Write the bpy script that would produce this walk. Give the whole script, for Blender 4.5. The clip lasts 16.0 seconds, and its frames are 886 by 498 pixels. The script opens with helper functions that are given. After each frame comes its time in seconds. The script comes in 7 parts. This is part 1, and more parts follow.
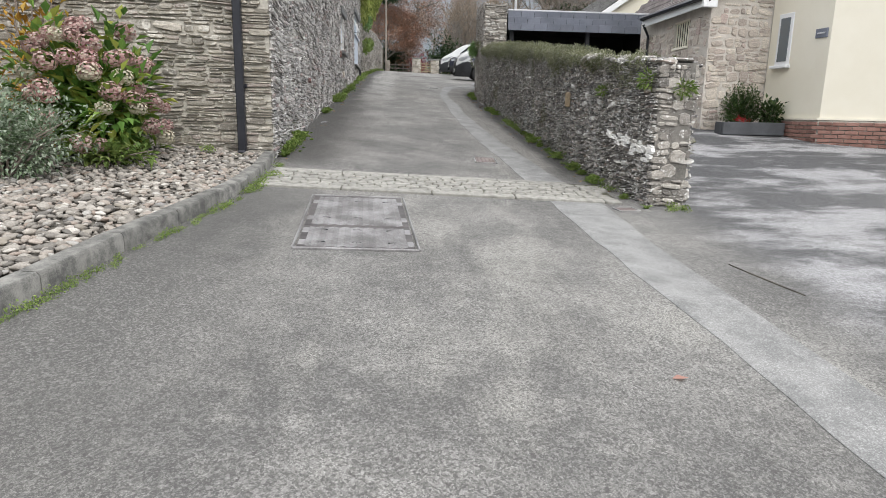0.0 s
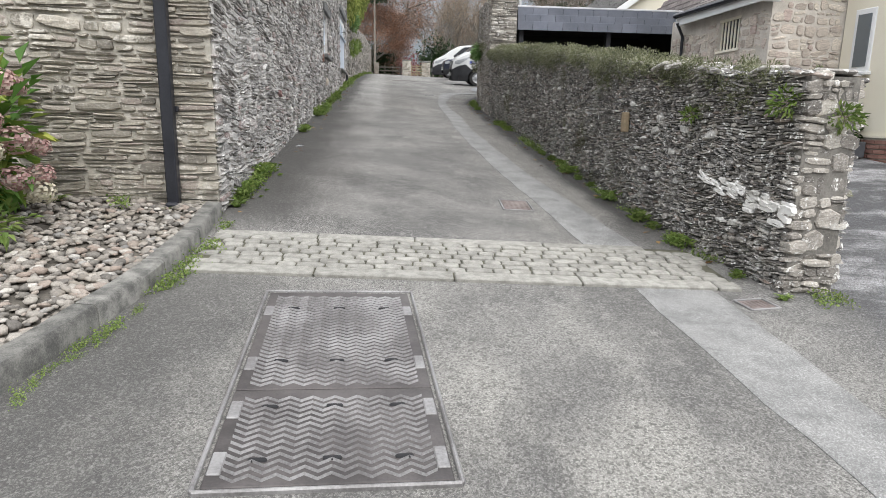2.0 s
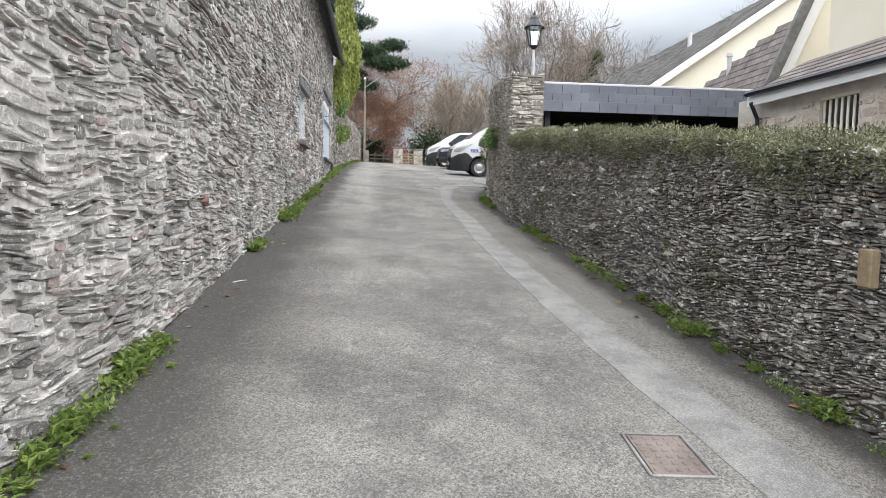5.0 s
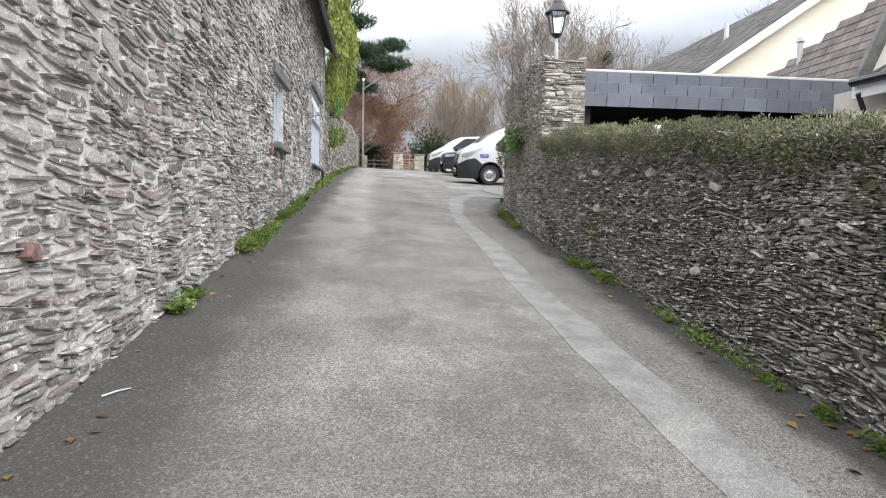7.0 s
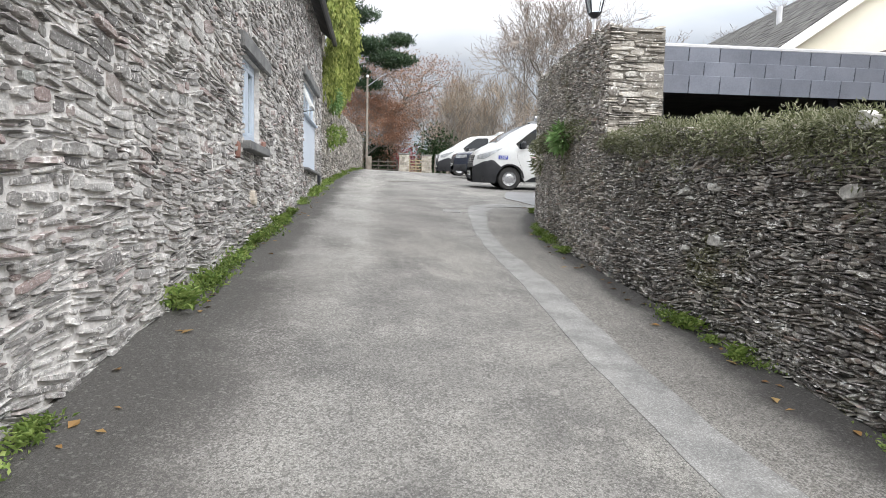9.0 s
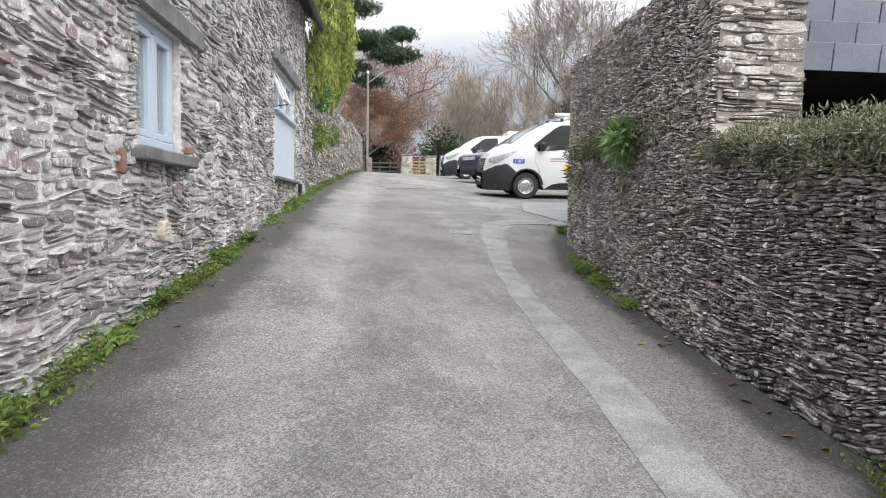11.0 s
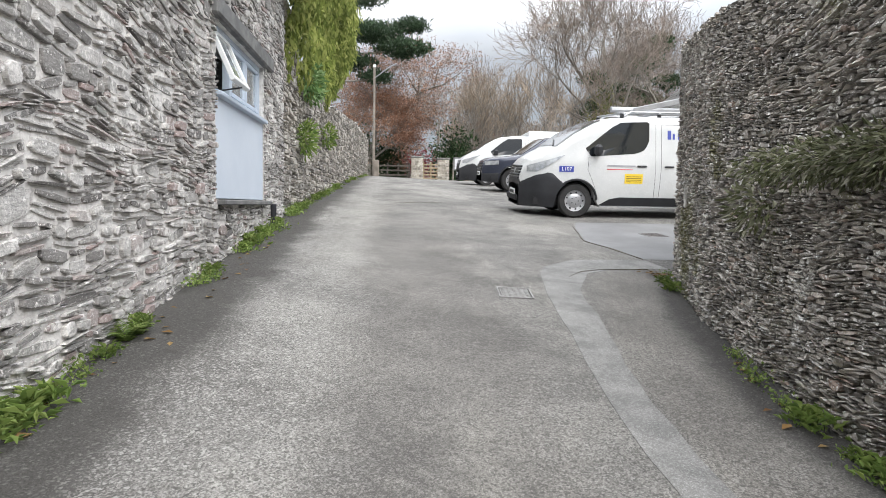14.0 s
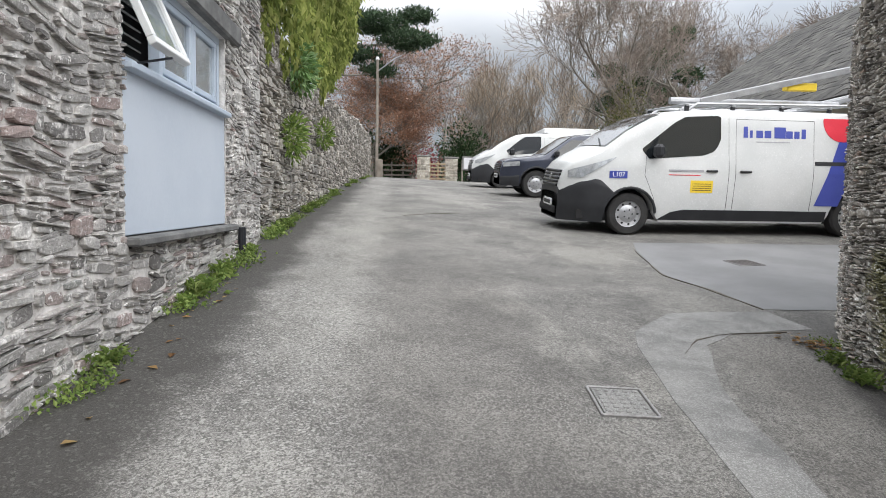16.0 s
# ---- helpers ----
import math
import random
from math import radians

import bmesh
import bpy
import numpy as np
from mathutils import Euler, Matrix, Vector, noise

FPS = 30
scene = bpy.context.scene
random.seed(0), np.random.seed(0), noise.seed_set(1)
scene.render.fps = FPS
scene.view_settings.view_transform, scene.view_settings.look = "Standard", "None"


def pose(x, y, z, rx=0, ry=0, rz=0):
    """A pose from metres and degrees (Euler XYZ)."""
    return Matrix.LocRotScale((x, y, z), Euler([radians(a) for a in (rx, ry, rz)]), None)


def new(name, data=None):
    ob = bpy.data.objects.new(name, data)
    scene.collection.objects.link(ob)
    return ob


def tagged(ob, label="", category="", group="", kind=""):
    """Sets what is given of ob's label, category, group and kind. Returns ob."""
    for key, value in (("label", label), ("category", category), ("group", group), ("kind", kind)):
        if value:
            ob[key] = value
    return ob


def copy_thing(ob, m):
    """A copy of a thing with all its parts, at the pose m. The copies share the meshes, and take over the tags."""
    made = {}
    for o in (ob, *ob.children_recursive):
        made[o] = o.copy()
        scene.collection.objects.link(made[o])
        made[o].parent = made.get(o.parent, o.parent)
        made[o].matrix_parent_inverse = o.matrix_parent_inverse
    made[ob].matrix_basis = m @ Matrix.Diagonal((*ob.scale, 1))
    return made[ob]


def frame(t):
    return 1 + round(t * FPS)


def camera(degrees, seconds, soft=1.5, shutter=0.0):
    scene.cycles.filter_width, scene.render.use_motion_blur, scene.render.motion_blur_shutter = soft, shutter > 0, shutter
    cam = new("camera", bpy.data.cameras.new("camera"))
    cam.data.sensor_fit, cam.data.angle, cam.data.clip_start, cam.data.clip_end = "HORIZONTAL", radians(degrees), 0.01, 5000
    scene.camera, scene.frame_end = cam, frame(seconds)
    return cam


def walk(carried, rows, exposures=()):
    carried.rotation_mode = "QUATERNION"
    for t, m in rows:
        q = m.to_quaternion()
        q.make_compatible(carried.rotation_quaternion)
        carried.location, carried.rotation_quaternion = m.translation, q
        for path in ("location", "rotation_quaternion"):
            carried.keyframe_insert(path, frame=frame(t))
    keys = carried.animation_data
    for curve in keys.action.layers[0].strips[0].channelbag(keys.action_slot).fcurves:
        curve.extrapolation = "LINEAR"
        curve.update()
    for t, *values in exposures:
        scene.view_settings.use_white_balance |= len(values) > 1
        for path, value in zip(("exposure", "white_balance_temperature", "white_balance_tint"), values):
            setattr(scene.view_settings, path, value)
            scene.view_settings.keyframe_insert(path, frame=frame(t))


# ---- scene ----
cam = camera(69.9, 16.0, 0.9)
METRES, EYE, TILT, LEAN, TURN = 20.2, 1.3, 0.0, 0.0, -4.2
ROWS = [
    (0.0, 0.0, 0.0, 0.0, 0.25, -11.99, -1.19),
    (0.5, -0.0058, 0.0325, 0.0027, 0.32, -11.94, -1.13),
    (1.0, -0.0089, 0.0647, 0.006, 0.24, -11.97, -1.07),
    (1.5, -0.0123, 0.0969, 0.0086, -0.18, -11.91, -1.08),
    (2.0, -0.0146, 0.1273, 0.0141, -0.77, -11.89, -0.99),
    (2.5, -0.0157, 0.158, 0.0174, -1.23, -11.88, -0.97),
    (3.0, -0.019, 0.1881, 0.0203, -1.57, -11.81, -0.95),
    (3.5, -0.021, 0.217, 0.0217, -1.67, -9.82, -0.9),
    (4.0, -0.0253, 0.248, 0.0236, -1.7, -5.91, -0.98),
    (6.5, -0.0378, 0.4068, 0.0361, -1.91, -3.87, -1.0),
    (7.0, -0.0367, 0.4394, 0.0385, -1.85, -3.87, -1.0),
    (7.5, -0.0376, 0.4697, 0.0396, -1.75, -3.86, -1.01),
    (8.0, -0.0391, 0.4999, 0.0411, -1.67, -3.88, -1.0),
    (8.5, -0.0423, 0.5305, 0.0451, -1.55, -3.89, -1.01),
    (9.0, -0.0454, 0.5603, 0.0497, -1.42, -3.87, -0.99),
    (11.5, -0.0443, 0.7194, 0.0675, -0.85, -3.93, -0.97),
    (12.0, -0.0463, 0.7499, 0.0707, -0.72, -3.94, -1.01),
    (12.5, -0.0491, 0.7805, 0.0748, -0.62, -3.9, -1.02),
    (13.0, -0.0517, 0.8094, 0.0787, -0.44, -3.89, -1.04),
    (13.5, -0.0553, 0.8394, 0.0811, -0.33, -3.9, -1.04),
    (14.0, -0.0568, 0.8701, 0.0841, -0.24, -3.91, -1.0),
    (14.5, -0.0602, 0.9002, 0.0868, -0.17, -3.9, -1.01),
    (15.0, -0.0632, 0.93, 0.0896, -0.09, -3.93, -0.98),
    (15.5, -0.0669, 0.96, 0.0935, -0.03, -4.04, -0.97),
    (16.0, -0.0708, 0.9904, 0.0972, 0.01, -4.15, -0.93),
]
walk(cam, [(t, pose(0, 0, EYE, TILT, LEAN, TURN) @ pose(METRES * x, METRES * y, METRES * z, 90 + pitch, roll, yaw)) for t, x, y, z, yaw, pitch, roll in ROWS],
     exposures=[(0.0, 0.62), (3.5, 0.85), (7.0, 1.08), (13.0, 1.10), (16.0, 0.78)])

# ---- sky and light: a bright overcast day ----
world = bpy.data.worlds.new("overcast_sky")
scene.world = world
world.use_nodes = True
wn, wl = world.node_tree.nodes, world.node_tree.links
SUN_UP, SUN_TURN = radians(46), radians(160)
sky = wn.new("ShaderNodeTexSky")
sky.sky_type = "NISHITA"
sky.sun_disc = False
sky.sun_elevation, sky.sun_rotation = SUN_UP, SUN_TURN
sky_gain = wn.new("ShaderNodeVectorMath")
sky_gain.operation = "SCALE"
sky_gain.inputs["Scale"].default_value = 0.10
wl.new(sky.outputs[0], sky_gain.inputs[0])
wcoord = wn.new("ShaderNodeTexCoord")
wmap = wn.new("ShaderNodeMapping")
wmap.inputs["Scale"].default_value = (1.0, 1.0, 2.6)
wl.new(wcoord.outputs["Generated"], wmap.inputs[0])
cloud = wn.new("ShaderNodeTexNoise")
cloud.inputs["Scale"].default_value, cloud.inputs["Detail"].default_value, cloud.inputs["Roughness"].default_value = 2.2, 5.0, 0.55
wl.new(wmap.outputs[0], cloud.inputs["Vector"])
cloud_ramp = wn.new("ShaderNodeValToRGB")
cloud_ramp.color_ramp.elements[0].position, cloud_ramp.color_ramp.elements[1].position = 0.3, 0.62
cloud_ramp.color_ramp.elements[0].color, cloud_ramp.color_ramp.elements[1].color = (0.39, 0.42, 0.465, 1), (0.58, 0.587, 0.60, 1)
wl.new(cloud.outputs["Fac"], cloud_ramp.inputs[0])
wmix = wn.new("ShaderNodeMix")
wmix.data_type = "RGBA"
wmix.inputs[0].default_value = 0.88
wl.new(sky_gain.outputs[0], wmix.inputs[6])
# an overcast sky is brighter overhead than at the horizon
wsep = wn.new("ShaderNodeSeparateXYZ")
wl.new(wcoord.outputs["Generated"], wsep.inputs[0])
wup = wn.new("ShaderNodeValToRGB")
up_stops = wup.color_ramp.elements
up_stops.new(0.22)
up_stops.new(0.45)
for el, (at, v) in zip(up_stops, ((0.0, 0.30), (0.22, 0.53), (0.42, 2.55), (1.0, 2.5))):
    el.position, el.color = at, (v, v, v, 1)
wl.new(wsep.outputs[2], wup.inputs[0])
wgrad = wn.new("ShaderNodeVectorMath")
wgrad.operation = "SCALE"
wl.new(cloud_ramp.outputs[0], wgrad.inputs[0])
wl.new(wup.outputs[0], wgrad.inputs["Scale"])
wl.new(wgrad.outputs[0], wmix.inputs[7])
wl.new(wmix.outputs[2], wn["Background"].inputs["Color"])
wn["Background"].inputs["Strength"].default_value = 1.0
sun = new("sun", bpy.data.lights.new("sun", "SUN"))
sun.data.energy, sun.data.angle, sun.data.color = 1.45, radians(60), (1.0, 0.97, 0.93)
sun.matrix_world = pose(0, 0, 40, 90 - 46, 0, 20)

# ---- materials ----
class Nodes:
    """A small builder for one node material."""

    def __init__(self, name):
        self.mat = bpy.data.materials.new(name)
        self.mat.use_nodes = True
        self.n, self.l = self.mat.node_tree.nodes, self.mat.node_tree.links
        self.bsdf = self.n["Principled BSDF"]
        self.geo = self.n.new("ShaderNodeNewGeometry")
        self.sep = None

    def put(self, sock, value):
        if hasattr(value, "is_output"):
            self.l.new(value, sock)
        elif isinstance(value, (tuple, list)):
            sock.default_value = (*value, 1) if len(value) == 3 and len(sock.default_value) == 4 else value
        else:
            sock.default_value = value

    def pos(self, scale=(1, 1, 1)):
        m = self.n.new("ShaderNodeMapping")
        m.inputs["Scale"].default_value = scale
        self.l.new(self.geo.outputs["Position"], m.inputs[0])
        return m.outputs[0]

    def axis(self, k):
        if self.sep is None:
            self.sep = self.n.new("ShaderNodeSeparateXYZ")
            self.l.new(self.geo.outputs["Position"], self.sep.inputs[0])
        return self.sep.outputs[k]

    def noise(self, scale, detail=4, rough=0.6, stretch=(1, 1, 1), warp=0.0):
        t = self.n.new("ShaderNodeTexNoise")
        t.inputs["Scale"].default_value, t.inputs["Detail"].default_value = scale, detail
        t.inputs["Roughness"].default_value, t.inputs["Distortion"].default_value = rough, warp
        self.l.new(self.pos(stretch), t.inputs["Vector"])
        return t.outputs["Fac"]

    def cells(self, scale, out="Distance", stretch=(1, 1, 1), feature="F1"):
        t = self.n.new("ShaderNodeTexVoronoi")
        t.feature = feature
        t.inputs["Scale"].default_value = scale
        self.l.new(self.pos(stretch), t.inputs["Vector"])
        return t.outputs[out]

    def random(self):
        o = self.n.new("ShaderNodeObjectInfo")
        return self.math("FRACT", self.math("ADD", o.outputs["Random"], self.geo.outputs["Random Per Island"]))

    def math(self, op, a, b=0.0, c=0.0):
        m = self.n.new("ShaderNodeMath")
        m.operation = op
        for i, v in enumerate((a, b, c)):
            self.put(m.inputs[i], v)
        return m.outputs[0]

    def step(self, v, lo, hi, a=0.0, b=1.0):
        m = self.n.new("ShaderNodeMapRange")
        m.interpolation_type = "SMOOTHSTEP"
        for i, x in enumerate((v, lo, hi, a, b)):
            self.put(m.inputs[i], x)
        return m.outputs[0]

    def ramp(self, fac, stops):
        r = self.n.new("ShaderNodeValToRGB")
        e = r.color_ramp.elements
        while len(e) < len(stops):
            e.new(0.5)
        for el, (p, c) in zip(e, stops):
            el.position, el.color = p, (*c, 1)
        self.put(r.inputs[0], fac)
        return r.outputs[0]

    def mix(self, fac, a, b, mode="MIX"):
        m = self.n.new("ShaderNodeMix")
        m.data_type, m.blend_type = "RGBA", mode
        self.put(m.inputs[0], fac)
        self.put(m.inputs[6], a)
        self.put(m.inputs[7], b)
        return m.outputs[2]

    def bump(self, height, strength=0.4, dist=0.01):
        b = self.n.new("ShaderNodeBump")
        b.inputs["Strength"].default_value, b.inputs["Distance"].default_value = strength, dist
        self.l.new(height, b.inputs["Height"])
        self.l.new(b.outputs[0], self.bsdf.inputs["Normal"])

    def done(self, color, rough=0.8, metal=0.0, spec=0.5):
        self.put(self.bsdf.inputs["Base Color"], color)
        self.put(self.bsdf.inputs["Roughness"], rough)
        self.put(self.bsdf.inputs["Metallic"], metal)
        self.put(self.bsdf.inputs["Specular IOR Level"], spec)
        return self.mat


def surf(name, a, b, scale=6.0, rough=0.7, metal=0.0, bump=0.3, grain=60.0, jitter=0.0, spec=0.5, dist=0.004):
    """A surface of two near tones: large patches and fine grain, with relief."""
    s = Nodes(name)
    big, fine = s.noise(scale, 4), s.noise(grain, 3)
    f = s.math("ADD", s.math("MULTIPLY", big, 0.65), s.math("MULTIPLY", fine, 0.35))
    c = s.mix(s.step(f, 0.35, 0.65), a, b)
    if jitter:
        c = s.mix(1.0, c, s.ramp(s.random(), [(0.0, (1 - jitter,) * 3), (1.0, (1.0,) * 3)]), "MULTIPLY")
    if bump:
        s.bump(f, bump, dist)
    return s.done(c, s.step(fine, 0.2, 0.8, rough - 0.08, min(1.0, rough + 0.08)), metal, spec)


def stone_mat(name, tones, coat, coat_lo, coat_hi, moss, moss_lo, spots, spot_lo):
    """Rubble stone: a tone for each stone, a pale coat of lime or lichen in patches, moss and small lichen spots."""
    s = Nodes(name)
    c = s.ramp(s.random(), tones)
    layers = s.noise(11, 5, 0.65, (1, 1, 5))
    c = s.mix(1.0, c, s.ramp(layers, [(0.25, (0.55,) * 3), (0.75, (1.25,) * 3)]), "MULTIPLY")
    fine = s.noise(70, 4, 0.7)
    patch = s.math("ADD", s.math("MULTIPLY", s.noise(2.2, 5, 0.65), 0.6), s.math("MULTIPLY", s.noise(16, 4, 0.7), 0.4))
    c = s.mix(s.step(patch, coat_lo, coat_hi), c, coat)
    c = s.mix(s.step(s.math("ADD", s.math("MULTIPLY", s.noise(1.3, 4), 0.7), s.math("MULTIPLY", fine, 0.3)), moss_lo, moss_lo + 0.08), c, moss)
    c = s.mix(s.step(s.noise(24, 4, 0.6), spot_lo, spot_lo + 0.04), c, spots)
    c = s.mix(s.math("MULTIPLY", s.step(s.noise(52, 5, 0.75, (1, 1, 1.8)), 0.56, 0.62), 0.55), c, spots)
    c = s.mix(1.0, c, s.ramp(fine, [(0.25, (0.62,) * 3), (0.7, (1.2,) * 3)]), "MULTIPLY")
    s.bump(s.math("ADD", s.math("MULTIPLY", layers, 0.6), s.math("MULTIPLY", fine, 0.5)), 0.7, 0.014)
    return s.done(c, 0.85, 0.0, 0.3)


def asphalt_mat():
    s = Nodes("worn_asphalt")
    x, y = s.axis(0), s.axis(1)
    wob = s.math("MULTIPLY", s.math("SUBTRACT", s.noise(1.6, 5, 0.65), 0.5), 0.7)
    xw = s.math("ADD", x, wob)
    grit, grit2 = s.cells(260, "Color"), s.noise(330, 3, 0.75)
    stone = s.step(grit, 0.15, 0.95)
    big = s.noise(0.9, 5, 0.6)
    c = s.mix(s.step(big, 0.35, 0.65), (0.125, 0.124, 0.119), (0.245, 0.242, 0.228))
    c = s.mix(s.math("MULTIPLY", s.step(s.noise(6.5, 6, 0.75), 0.48, 0.72), 0.4), c, (0.40, 0.395, 0.365))
    c = s.mix(s.math("MULTIPLY", s.step(s.noise(0.55, 5, 0.7, (1, 0.45, 1)), 0.5, 0.62), 0.55), c, (0.37, 0.365, 0.335))
    # dark borders with a wavering edge along the two walls
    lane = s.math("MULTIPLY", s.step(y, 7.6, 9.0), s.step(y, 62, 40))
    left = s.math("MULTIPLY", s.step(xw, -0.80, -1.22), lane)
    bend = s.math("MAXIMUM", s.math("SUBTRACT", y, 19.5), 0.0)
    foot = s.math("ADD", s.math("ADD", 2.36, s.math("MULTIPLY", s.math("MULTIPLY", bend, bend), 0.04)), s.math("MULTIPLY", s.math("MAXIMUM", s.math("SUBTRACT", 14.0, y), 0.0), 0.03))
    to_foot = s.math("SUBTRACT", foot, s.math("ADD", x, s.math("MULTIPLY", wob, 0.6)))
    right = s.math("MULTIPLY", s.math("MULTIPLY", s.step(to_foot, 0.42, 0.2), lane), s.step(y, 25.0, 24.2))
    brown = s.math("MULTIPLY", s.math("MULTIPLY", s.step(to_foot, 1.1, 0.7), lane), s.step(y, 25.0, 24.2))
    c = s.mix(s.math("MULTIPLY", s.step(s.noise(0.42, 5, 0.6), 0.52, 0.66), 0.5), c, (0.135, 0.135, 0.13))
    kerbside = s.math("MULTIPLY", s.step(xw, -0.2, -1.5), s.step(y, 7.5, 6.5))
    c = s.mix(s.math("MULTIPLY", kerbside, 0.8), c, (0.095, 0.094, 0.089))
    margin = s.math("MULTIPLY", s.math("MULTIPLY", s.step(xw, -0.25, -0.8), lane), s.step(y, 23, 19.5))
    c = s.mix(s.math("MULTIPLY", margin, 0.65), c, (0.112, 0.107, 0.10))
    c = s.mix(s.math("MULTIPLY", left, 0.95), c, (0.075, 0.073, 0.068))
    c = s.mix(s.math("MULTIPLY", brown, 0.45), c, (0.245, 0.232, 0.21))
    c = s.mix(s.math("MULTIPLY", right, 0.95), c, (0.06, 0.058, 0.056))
    # pale gritty wear in a broad band, strongest at the top of the lane
    wear = s.math("MULTIPLY", s.math("MULTIPLY", s.step(xw, -1.15, -0.85), s.step(xw, 0.1, -0.45)), s.step(y, 15, 21))
    c = s.mix(s.math("MULTIPLY", s.math("MULTIPLY", s.math("MULTIPLY", wear, s.step(s.noise(1.1, 5, 0.7), 0.36, 0.62)), s.step(y, 40, 27)), 0.38), c, (0.42, 0.42, 0.402))
    old = s.math("MULTIPLY", s.math("MULTIPLY", s.step(xw, -0.95, -0.6), s.step(xw, -0.1, -0.4)), s.math("MULTIPLY", lane, s.step(s.noise(0.7, 4, 0.6), 0.42, 0.6)))
    c = s.mix(s.math("MULTIPLY", old, 0.3), c, (0.42, 0.415, 0.39))
    mid = s.math("MULTIPLY", s.math("MULTIPLY", s.step(xw, -0.35, 0.05), s.step(xw, 1.2, 0.9)), s.math("MULTIPLY", s.step(y, 16, 20), s.step(y, 29, 25)))
    c = s.mix(s.math("MULTIPLY", mid, 0.3), c, (0.15, 0.142, 0.131))
    # the yard before the houses: darker, blotched
    yard = s.math("MULTIPLY", s.step(s.math("SUBTRACT", xw, s.math("MULTIPLY", y, 0.02)), 2.35, 3.3), s.step(y, 20, 16))
    blot = s.mix(s.step(s.noise(0.8, 6, 0.65, (0.8, 1.5, 1)), 0.45, 0.6), (0.075, 0.078, 0.085), (0.38, 0.385, 0.395))
    c = s.mix(s.math("MULTIPLY", yard, 0.92), c, blot)
    c = s.mix(1.0, c, s.ramp(stone, [(0.0, (0.66,) * 3), (0.65, (1.0,) * 3), (1.0, (1.5,) * 3)]), "MULTIPLY")
    c = s.mix(1.0, c, s.ramp(grit2, [(0.3, (0.62,) * 3), (0.7, (1.3,) * 3)]), "MULTIPLY")
    # exposed pale and dark chippings, most where the surface is worn
    chip = s.cells(112, "Color")
    worn = s.math("ADD", 0.16, s.math("MULTIPLY", wear, 0.25))
    worn = s.math("ADD", worn, s.math("MULTIPLY", s.step(s.noise(0.8, 4, 0.6), 0.45, 0.65), 0.2))
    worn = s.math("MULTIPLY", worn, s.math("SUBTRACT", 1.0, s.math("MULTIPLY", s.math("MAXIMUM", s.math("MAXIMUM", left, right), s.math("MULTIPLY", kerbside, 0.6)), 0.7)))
    c = s.mix(s.math("MULTIPLY", s.step(chip, 0.68, 0.76), worn), c, (0.46, 0.455, 0.437))
    c = s.mix(s.math("MULTIPLY", s.step(chip, 0.36, 0.28), 0.62), c, (0.075, 0.073, 0.07))
    fleck = s.math("MULTIPLY", s.step(s.cells(80, "Color"), 0.78, 0.84), s.math("ADD", 0.11, s.math("MULTIPLY", wear, 0.42)))
    c = s.mix(fleck, c, (0.56, 0.555, 0.53))
    c = s.mix(s.math("MULTIPLY", s.step(s.cells(62, "Color"), 0.2, 0.14), 0.45), c, (0.07, 0.068, 0.064))
    c = s.mix(1.0, c, (1.035, 1.01, 1.0), "MULTIPLY")
    s.bump(s.math("ADD", grit2, stone), 0.55, 0.006)
    return s.done(c, 0.86, 0.0, 0.35)


def patch_mat():
    s = Nodes("grey_trench_patch")
    c = s.mix(s.step(s.noise(3.5, 5, 0.65), 0.3, 0.7), (0.205, 0.203, 0.198), (0.315, 0.31, 0.30))
    c = s.mix(1.0, c, s.ramp(s.step(s.cells(170, "Color"), 0.15, 0.95), [(0.0, (0.72,) * 3), (0.7, (1.0,) * 3), (1.0, (1.35,) * 3)]), "MULTIPLY")
    fine = s.noise(330, 3, 0.75)
    c = s.mix(1.0, c, s.ramp(fine, [(0.3, (0.7,) * 3), (0.7, (1.2,) * 3)]), "MULTIPLY")
    s.bump(fine, 0.5, 0.004)
    return s.done(c, 0.88, 0.0, 0.35)


def pebble_mat():
    s = Nodes("river_pebble")
    c = s.ramp(s.random(), [(0.0, (0.13, 0.12, 0.108)), (0.3, (0.26, 0.235, 0.205)), (0.55, (0.37, 0.34, 0.30)), (0.78, (0.30, 0.24, 0.20)), (0.93, (0.55, 0.52, 0.47)), (1.0, (0.22, 0.21, 0.20))])
    fine = s.noise(80, 4, 0.7)
    c = s.mix(1.0, c, s.ramp(fine, [(0.25, (0.6,) * 3), (0.7, (1.2,) * 3)]), "MULTIPLY")
    c = s.mix(s.step(s.noise(5, 4), 0.55, 0.7), c, (0.26, 0.23, 0.19))
    s.bump(fine, 0.3, 0.004)
    return s.done(c, 0.8, 0.0, 0.35)


def leaf_mat(name, a, b, c3, rough=0.6, spec=0.3, light=0.25):
    s = Nodes(name)
    c = s.ramp(s.random(), [(0.0, a), (0.55, b), (1.0, c3)])
    c = s.mix(1.0, c, s.ramp(s.noise(1.2, 3), [(0.3, (0.6,) * 3), (0.7, (1.2,) * 3)]), "MULTIPLY")
    s.put(s.bsdf.inputs["Transmission Weight"], 0.0)
    s.put(s.bsdf.inputs["Subsurface Weight"], 0.0)
    m = s.done(c, rough, 0.0, spec)
    t = s.n.new("ShaderNodeBsdfTranslucent")
    s.put(t.inputs[0], c)
    mx = s.n.new("ShaderNodeMixShader")
    mx.inputs[0].default_value = light
    s.l.new(s.bsdf.outputs[0], mx.inputs[1])
    s.l.new(t.outputs[0], mx.inputs[2])
    s.l.new(mx.outputs[0], s.n["Material Output"].inputs["Surface"])
    return m


